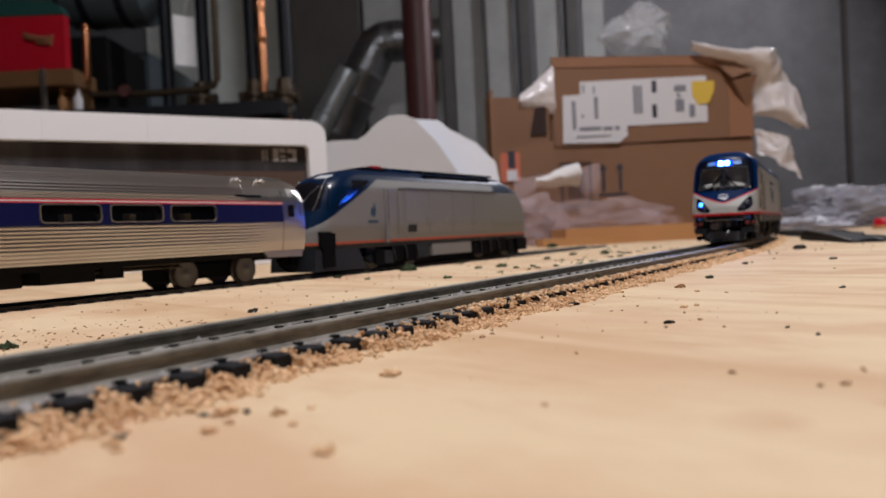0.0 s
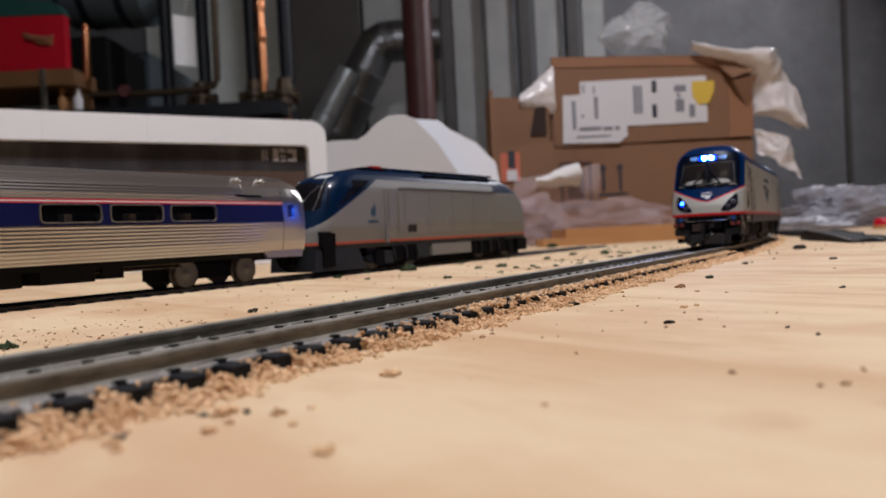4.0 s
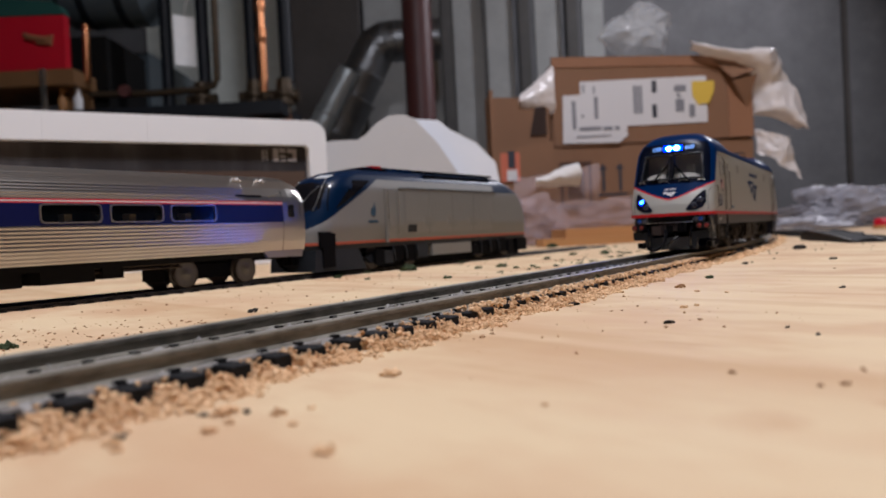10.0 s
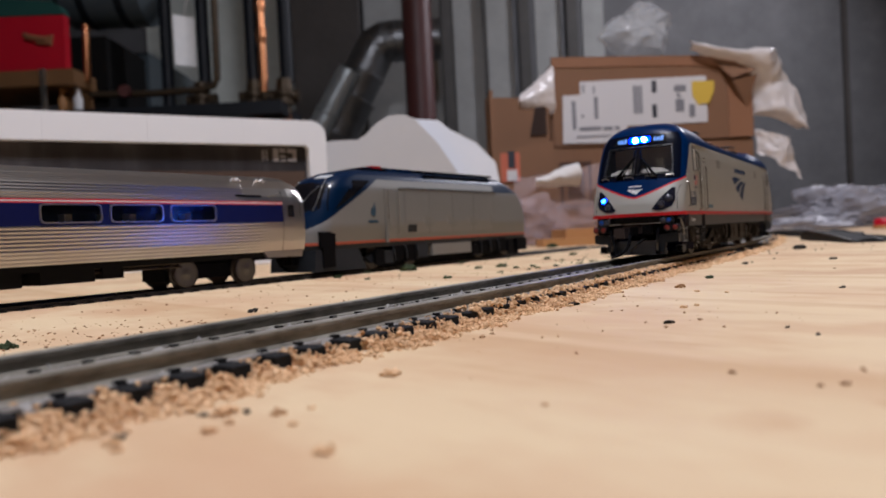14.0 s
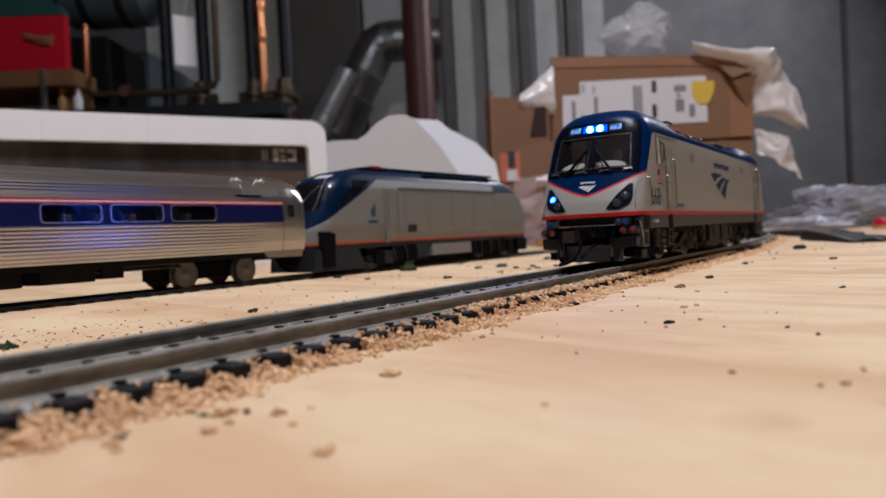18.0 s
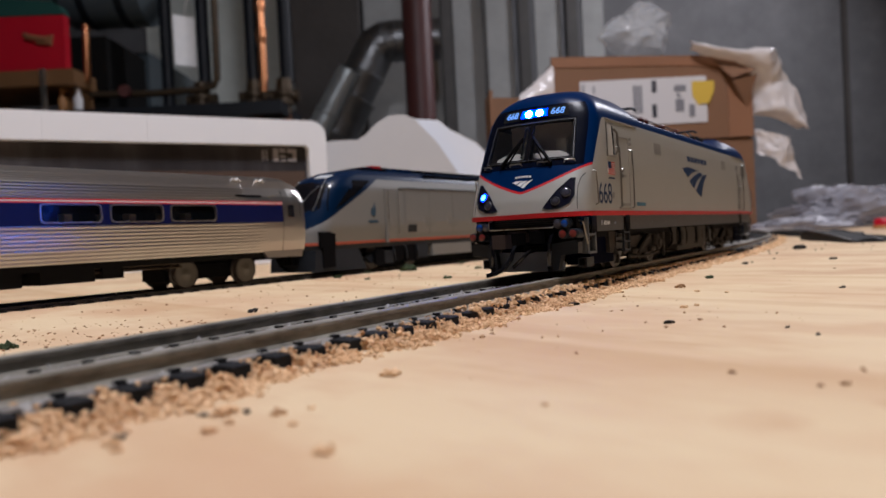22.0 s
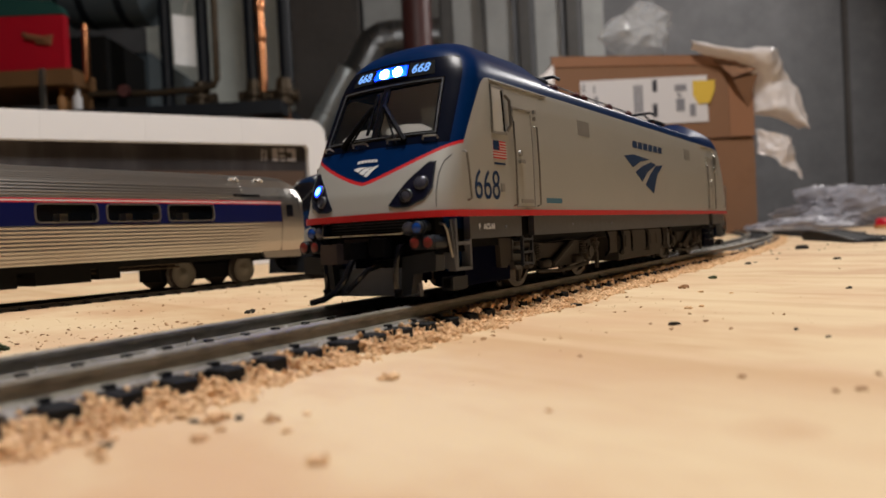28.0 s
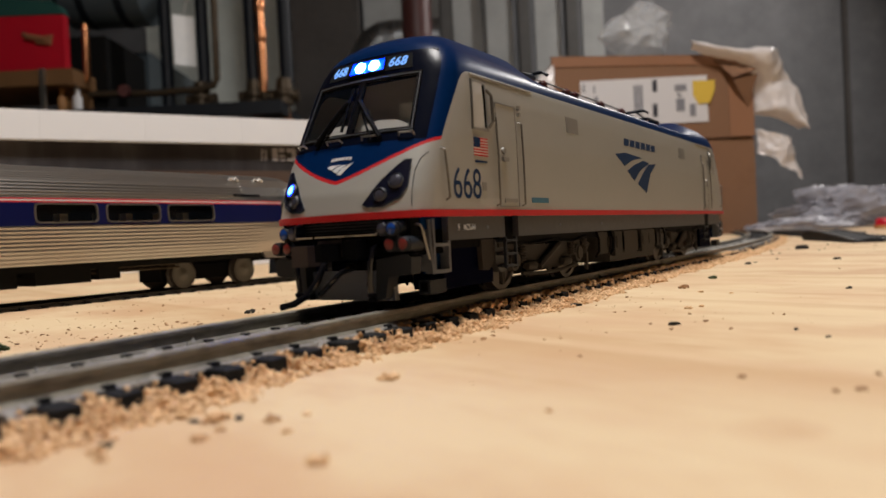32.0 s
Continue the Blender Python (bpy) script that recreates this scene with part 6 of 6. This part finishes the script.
chest = thing("tool_box", "red metal tool box with gold latch and green lid", "tool box", (-990, 1800, 470))
part("case", box(-220, 84, 0, 26, 0, 142), TOOL_RED, chest, bevel=8)
part("lid", prism([(-220, 140), (86, 138), (78, 158), (60, 170), (-220, 196)], -4, 30, across), TOOL_GREEN, chest, "dark green lid", bevel=6)
part("latch", tube([(-10, -6, 90), (0, -12, 84), (40, -12, 76), (58, -8, 82), (52, -6, 68), (20, -6, 72)], 7, 8), LATCH, chest, "gold-coloured latch")
shelf = thing("wooden_shelf", "rough wooden wall shelf with brackets", "shelf", (-990, 1780, 0))
part("plank", box(-240, 110, 0, 240, 432, 470), SHELF_WOOD, shelf, bevel=3)
part("support", box(-230, -190, 0, 240, -900, 432), SHELF_WOOD, shelf)
part("support", box(60, 100, 60, 240, -900, 432), SHELF_WOOD, shelf)
part("bracket", box(34, 44, -12, 0, 372, 470), CHROME, shelf, bevel=3)
for x, m in ((-934, PLANK_WOOD), (-896, WHITE_CARD)):
    j = thing("small_bottle", "small bottle standing among the pipes", "bottle", (x, 1830, 370))
    part("body", turned((0, 0, 0), (0, 0, 62), [(0, 9), (0.05, 11), (0.6, 11), (0.75, 6), (1, 6)], 16), m, j, smooth=True)
ledge = thing("wall_ledge", "dark ledge below the boiler pipes", "ledge", (-800, 1860, 0))
part("top", box(-260, 420, -60, 200, 340, 372), IRON_PIPE, ledge, bevel=4)
part("post", box(-240, -200, 0, 60, -900, 340), IRON_PIPE, ledge)
part("post", box(360, 400, 0, 60, -900, 340), IRON_PIPE, ledge)

# flue duct
duct = thing("flue_duct", "galvanised round flue duct with elbow", "duct", (0, 0, 0))
A, B = Vector((-331, 2420, 389)), Vector((-196, 2420, 636))
segments = [(0, 80), (0.3, 80), (0.31, 83), (0.33, 83), (0.34, 79), (0.6, 79), (0.61, 82), (0.63, 82), (0.64, 70), (0.8, 69), (0.81, 72), (0.83, 72), (0.84, 68), (1, 68)]
part("pipe", turned(A + (A - B) * 0.6, B, segments, 28), DUCT, duct, smooth=True)
bend = [B - (B - A) * 0.05, B + Vector((12, 0, 18)), B + Vector((36, 0, 30)), B + Vector((72, 0, 33)), B + Vector((120, 0, 33)), B + Vector((220, 0, 33))]
part("elbow", tube(bend, 68, 24), DUCT, duct, "dark ribbed elbow", smooth=True)
for k, q in enumerate(bend[1:-1]):
    d_ = (bend[k + 2] - bend[k]).normalized()
    part("elbow_seam", turned(q - d_ * 3, q + d_ * 3, [(0, 68), (0.3, 72), (0.7, 72), (1, 68)], 24), DUCT, duct, smooth=True)
# extra pipe, added as the highlight down the flue's left side
lit_edge = thing("flue_duct", "added bright galvanised pipe standing for the flue's lit left side", "duct", (0, 0, 0))
part("pipe", turned((-430, 2330, 284), (-271, 2330, 558), [(0, 38), (0.5, 38), (0.51, 41), (0.54, 41), (0.55, 37), (1, 37)], 24), DUCT_HIGHLIGHT, lit_edge, smooth=True)
# wall lining
block("wall_panel_1", "dark panel beside the boiler", DARK_PANEL, -500, -258, 2600, 2640, -900, TOP)
for i, (x0, x1) in enumerate(((-252, 30), (80, 190), (205, 300), (385, 478), (562, 640))):
    block("wall_panel_%d" % (i + 2), "pale grey wall board between studs", PLASTER, x0, x1, 2720, 2740, -900, TOP)
for x in (55, 197, 342, 520):
    w = 10 if x == 197 else 40
    s = thing("wall_stud", "dark grey steel wall stud", "stud", (x, 2700, 0), group="wall studs")
    part("web", box(-w / 2, w / 2, 0, 3, -900, TOP), STUD_DARK, s)
    part("flange", box(-w / 2, -w / 2 + 3, 3, 60, -900, TOP), STUD_DARK, s)
    part("flange", box(w / 2 - 3, w / 2, 3, 60, -900, TOP), STUD_DARK, s)
block("wall_panel_7", "pale greenish wall behind the pipes", PALE_WALL, -1040, -505, 2660, 2680, -900, TOP)
block("trim", "dark vertical joint in the concrete wall", DARK_PANEL, 1680, 1700, 2985, 3000, -900, TOP)

# ---- bare ceiling bulbs ----
BULB_GLOW = glow("bulb_glass_glow", (1.0, 0.93, 0.84), 12)
for spot in (BULB_A, BULB_B):
    x, y, z = (c * 1000 for c in spot)
    b = thing("ceiling_bulb", "bare bulb in a white porcelain ceiling holder", "lamp", (x, y, z), group="ceiling bulbs")
    part("holder", turned((0, 0, 200), (0, 0, 90), [(0, 55), (0.3, 55), (0.6, 34), (1, 26)], 20), WHITE_CARD, b, smooth=True)
    part("bulb", turned((0, 0, 90), (0, 0, 8), [(0, 14), (0.25, 17), (0.6, 30), (0.85, 26), (1, 8)], 20), BULB_GLOW, b, smooth=True)

# ---- ballast, crumbs and foliage bits ----
ICO = bmesh.new()
bmesh.ops.create_icosphere(ICO, subdivisions=1, radius=1)
ICO_V = np.array([v.co[:] for v in ICO.verts])
ICO.verts.index_update()
ICO_F = np.array([[v.index for v in f.verts] for f in ICO.faces])
ICO.free()
gen = np.random.default_rng(11)


def grains(name, label, places, sizes, material, parent=None, kind="stuff", squash=(0.75, 1.2), lump=0.4):
    """Many small uneven grains as one mesh; places in millimetres."""
    k, n = len(places), len(ICO_V)
    v = ICO_V[None] * (1 + gen.normal(0, lump, (k, n, 1)))
    v = v * np.stack([gen.uniform(0.8, 1.3, k), gen.uniform(0.8, 1.3, k), gen.uniform(*squash, k)], -1)[:, None]
    a = gen.uniform(0, 2 * np.pi, k)
    c, s = np.cos(a)[:, None], np.sin(a)[:, None]
    v = np.stack([v[..., 0] * c - v[..., 1] * s, v[..., 0] * s + v[..., 1] * c, v[..., 2]], -1)
    v = v * np.asarray(sizes)[:, None, None] + np.asarray(places)[:, None]
    f = ICO_F[None] + (np.arange(k) * n)[:, None, None]
    me = bpy.data.meshes.new(name)
    me.from_pydata((v.reshape(-1, 3) * MM).tolist(), [], f.reshape(-1, 3).tolist())
    me.materials.append(material)
    ob = new(name, me)
    ob.parent = parent
    return tagged(ob, label, kind=kind)


def strip(s, v):
    e = np.maximum(s - 230, 0)
    x = TRACK_AT.x + DIR.x * s + SIDE.x * (v - BEND * e * e)
    y = TRACK_AT.y + DIR.y * s + SIDE.y * (v - BEND * e * e)
    return x, y


def wave(s, k):
    return np.sin(s * 0.11 + k) * 0.5 + np.sin(s * 0.31 + 2 * k) * 0.35 + np.sin(s * 0.77 + k) * 0.3


def in_tie(s, spread=1.9):
    return np.abs((s + 119.3 + 7.037 / 2) % 7.037 - 7.037 / 2) < spread


# mound of tan ballast along the near shoulder, thinner towards the camera
def shoulder(count, s0, s1, thick, grain):
    k = count // 11
    pick = gen.integers(0, k, count)
    s = gen.uniform(s0, s1, k)[pick] + gen.normal(0, 0.85, count)
    t = np.clip(gen.beta(1.3, 2.0, k)[pick] + gen.normal(0, 0.08, count), 0, 1.25)
    hump = gen.uniform(0.45, 1.5, k)[pick]
    reach = np.where(s < 120, 10.4, 9.2) + 1.8 * wave(s, 1.0)
    v = 11.8 + t * reach
    top = np.clip(hump * np.where(s < 40, 1.9, 1.5) * np.clip(1 - t, 0, 1) ** 0.9 + 0.45 * wave(s, 2.0), 0.15, 2.9) * thick
    z = gen.uniform(0.1, 1, count) * top
    keep = ~(in_tie(s, 2.1) & (v < np.where(s < 120, 17.4, 16.8) + 0.8 * wave(s, 3.0)) & (gen.random(count) > np.where(s > 180, 0.12, 0.035)))
    s, v, z = s[keep], v[keep], z[keep]
    x, y = strip(s, v)
    return np.stack([x, y, z], -1), gen.uniform(0.35, 1.45, len(s)) * grain


p1, r1 = shoulder(17000, -115, 60, 0.95, 0.27)
p2, r2 = shoulder(19000, 60, 260, 1.1, 0.31)
p3, r3 = shoulder(9000, 260, 640, 1.1, 0.48)
grains("ballast", "loose tan cork ballast heaped along the track shoulder", np.concatenate([p1, p2, p3]), np.concatenate([r1, r2, r3]), BALLAST)
# grains that climbed on the tie ends
s = gen.uniform(20, 260, 900)
v = gen.uniform(10.6, 15.2, 900)
x, y = strip(s, v)
grains("ballast_crumbs", "tan ballast grains lying on the tie ends", np.stack([x, y, np.full(900, 2.15) + gen.uniform(0, 0.5, 900)], -1), gen.uniform(0.2, 0.55, 900), BALLAST)
# pale bed seen between the ties
s = gen.uniform(-115, 500, 7000)
v = gen.uniform(-12.5, 11.5, 7000)
keep = ~in_tie(s, 1.5)
x, y = strip(s[keep], v[keep])
grains("track_bed", "pale grey grit between the ties", np.stack([x, y, gen.uniform(1.0, 2.0, keep.sum())], -1), gen.uniform(0.4, 0.8, keep.sum()), GREY_BED)
# far shoulder, thin
s = gen.uniform(-110, 500, 1500)
v = -gen.uniform(15.3, 19, 1500)
x, y = strip(s, v)
grains("ballast", "thin scatter of tan ballast beyond the track", np.stack([x, y, gen.uniform(0.05, 0.3, 1500)], -1), gen.uniform(0.15, 0.4, 1500), BALLAST)


def scatter(count, x0, x1, y0, y1, small, large, material, label, name="crumbs"):
    x, y = gen.uniform(x0, x1, count), gen.uniform(y0, y1, count)
    r = small + (large - small) * gen.random(count) ** 3
    keep = np.abs((x - TRACK_AT.x) * SIDE.x + (y - TRACK_AT.y) * SIDE.y) > 16
    grains(name, label, np.stack([x, y, r * 0.4], -1)[keep], r[keep], material, squash=(0.35, 0.8))


scatter(650, -120, 60, 110, 330, 0.08, 0.38, CRUMB, "brown crumbs scattered between the two tracks")
scatter(230, -130, -52, 118, 168, 0.15, 0.42, CRUMB, "brown crumbs strewn beside the track")
scatter(150, 0, 260, 60, 420, 0.1, 0.45, CRUMB, "brown crumbs scattered on the bare table")
scatter(40, 10, 300, 80, 460, 0.08, 0.26, DARK_CRUMB, "dark specks scattered on the bare table")
scatter(90, -60, 260, 330, 700, 0.3, 0.9, DARK_CRUMB, "dark specks scattered on the table behind the track")
scatter(60, -40, 260, 250, 650, 0.4, 1.3, FOAM_GREEN, "green foam crumbs scattered on the table")


# a band of crumbs along the far edge of the main track
s = np.concatenate([gen.uniform(-100, 130, 900), gen.uniform(100, 330, 260)])
v = -16 - gen.gamma(1.3, 5.0, len(s))
x, y = strip(s, v)
r = 0.1 + 0.42 * gen.random(len(s)) ** 3
grains("crumbs", "brown crumbs along the far edge of the track", np.stack([x, y, r * 0.4], -1), r, CRUMB, squash=(0.35, 0.8))
s = gen.uniform(150, 420, 46)
v = -gen.uniform(22, 75, 46)
x, y = strip(s, v)
r = gen.uniform(0.5, 1.9, 46)
grains("crumbs", "flat dark green foam crumbs behind the track", np.stack([x, y, r * 0.2], -1), r, FOAM_GREEN, squash=(0.2, 0.4))


def clump(name, label, x, y, size, material, count, flat_=0.7):
    p = gen.normal(0, 1, (count, 3))
    p /= np.maximum(np.linalg.norm(p, axis=1), 0.6)[:, None]
    p *= np.array([size * 0.8, size * 0.8, size * flat_ * 0.6])
    p[:, 2] = np.abs(p[:, 2])
    ob = grains(name, label, p + np.array([0, 0, size * 0.12]), gen.uniform(0.14, 0.34, count) * size, material, kind="", squash=(0.7, 1.2))
    ob.matrix_basis = pose(x * MM, y * MM, 0)
    return tagged(ob, category="debris")


def chip(label, x, y, length, width, turn, material, height=0.7):
    th = thing("debris_chip", label, "debris", (x, y, 0), turn)
    bm = box(-length / 2, length / 2, -width / 2, width / 2, 0, height)
    bmesh.ops.subdivide_edges(bm, edges=bm.edges[:], cuts=4, use_grid_fill=True)
    for q in bm.verts:
        q.co += noise.noise_vector(q.co * 1.3 + Vector((x, y, 0))) * min(width, height) * 0.35
        end_ = 1 - 0.65 * min(1, abs(q.co.x) / length * 2) ** 3
        q.co.y = q.co.y * end_ + 0.1 * width * math.sin(q.co.x / length * 5)
        q.co.z = max(q.co.z * (0.5 + 0.5 * end_), 0)
    part("chip", bm, material, th)


for x, y, size, n in ((-80.3, 132.5, 1.5, 46), (-17.6, 362.0, 3.9, 110), (-49.9, 344.0, 2.0, 40), (-37.9, 358.3, 1.4, 30), (78.7, 216.1, 1.2, 34), (101.3, 456.1, 3.0, 46), (105.0, 700.0, 5.0, 50)):
    clump("foliage_clump", "small clump of dark green foam foliage on the table", x, y, size, FOAM_GREEN, n)
for x, y, l in ((-48.2, 327, 4.5), (-32, 302, 3.0), (1.2, 282.4, 4.0), (16.7, 350.8, 4.5), (28.3, 354.7, 6.5), (-60, 338, 3.5), (60, 420, 5.0), (84, 470, 6.0), (10, 420, 4.0)):
    clump("foliage_scrap", "flat scrap of dull green foam lying on the table", x, y, l * 0.42, FOAM_GREEN, 34, 0.3)
green = clump("foliage_clump", "clump of dark green foam foliage lying on the ballast", 41.4, 206.6, 2.5, FOAM_GREEN, 110)
green.location.z = 1.9 * MM
for x, y, size in ((47.2, 143.9, 0.8), (-7.2, 88.2, 1.3), (50.5, 146.0, 0.6), (-22.6, 72.6, 1.3), (-14.0, 72.6, 0.45), (-29.5, 62.5, 0.8), (-28.2, 60.5, 0.6), (-14.6, 66.5, 0.5), (-10.2, 57.0, 0.9), (9.0, 69.2, 0.35), (61.2, 176.0, 0.7), (66.0, 170.0, 0.5)):
    clump("ballast_crumb", "small clump of tan ballast lying on the table", x, y, size, BALLAST, 26, 0.5)
for x, y, size in ((-48.1, 180.8, 1.25), (91.6, 167.4, 0.7), (115.0, 276.5, 1.2), (17.1, 96.8, 0.3), (-24.6, 71.6, 0.5), (-20.3, 72.0, 0.5), (-29.6, 64.4, 0.6), (39.0, 71.2, 0.5), (36.5, 71.0, 0.4), (31.0, 79.5, 0.45), (52.3, 102.0, 0.4), (51.9, 110.3, 0.4), (61.3, 188.6, 1.3)):
    clump("dark_crumb", "dark crumb lying on the bare plywood", x, y, size, CRUMB if x == 61.3 or 0 < x and y < 101 else DARK_CRUMB, 16, 0.8)
for x, y, size in ((-22.7, 71.2, 1.0), (-21.9, 65.2, 0.8), (-21.0, 68.2, 0.6), (-16.9, 70.7, 0.8)):
    clump("brown_crumb", "soft brown crumb lying on the bare plywood", x, y, size, TAN_CRUMB, 20, 0.5)
chip("flat dark chip lying on the bare plywood", 37.4, 122.0, 2.1, 0.7, 12, DARK_CRUMB, 0.5)
chip("flat dark chip lying beside the ballast", 27.9, 158.7, 2.9, 0.9, 8, DARK_CRUMB, 0.6)
chip("curled dark chip lying on the table", 190.1, 387.3, 8, 4, 20, DARK_CRUMB, 2.0)
chip("flat dark chip lying on the table", 150.8, 280.9, 3.0, 1.3, -8, DARK_CRUMB, 0.7)


def motions():
    rows = []
    for t, s in ((0.0, 310.0), (1.0, 299.2), (2.0, 288.5), (3.0, 277.4), (6.0, 245.0), (9.0, 212.7), (13.0, 170.5), (17.0, 127.2), (20.0, 94.0),
                 (23.0, 60.8), (25.0, 38.8), (27.5, 12.3), (28.0, 7.6), (28.5, 4.2), (29.0, 1.6), (29.5, 0.5), (30.0, 0.3), (32.0, 0.3)):
        a, _ = main_line(s + 60)
        b, _ = main_line(s + 170)
        d = (b - a).normalized()
        o = a - d * 60
        rows.append((t, pose(o.x * MM, o.y * MM, RAIL_Z * MM, 0, 0, math.degrees(math.atan2(-d.x, d.y)))))
    walk(loco, rows)
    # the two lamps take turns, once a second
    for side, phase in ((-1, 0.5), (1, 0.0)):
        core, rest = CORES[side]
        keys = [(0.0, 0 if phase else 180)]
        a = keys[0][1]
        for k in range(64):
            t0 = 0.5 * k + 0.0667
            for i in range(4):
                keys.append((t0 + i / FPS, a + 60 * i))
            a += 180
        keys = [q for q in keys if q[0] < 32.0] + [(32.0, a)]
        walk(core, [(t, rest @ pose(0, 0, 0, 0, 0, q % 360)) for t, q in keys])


motions()
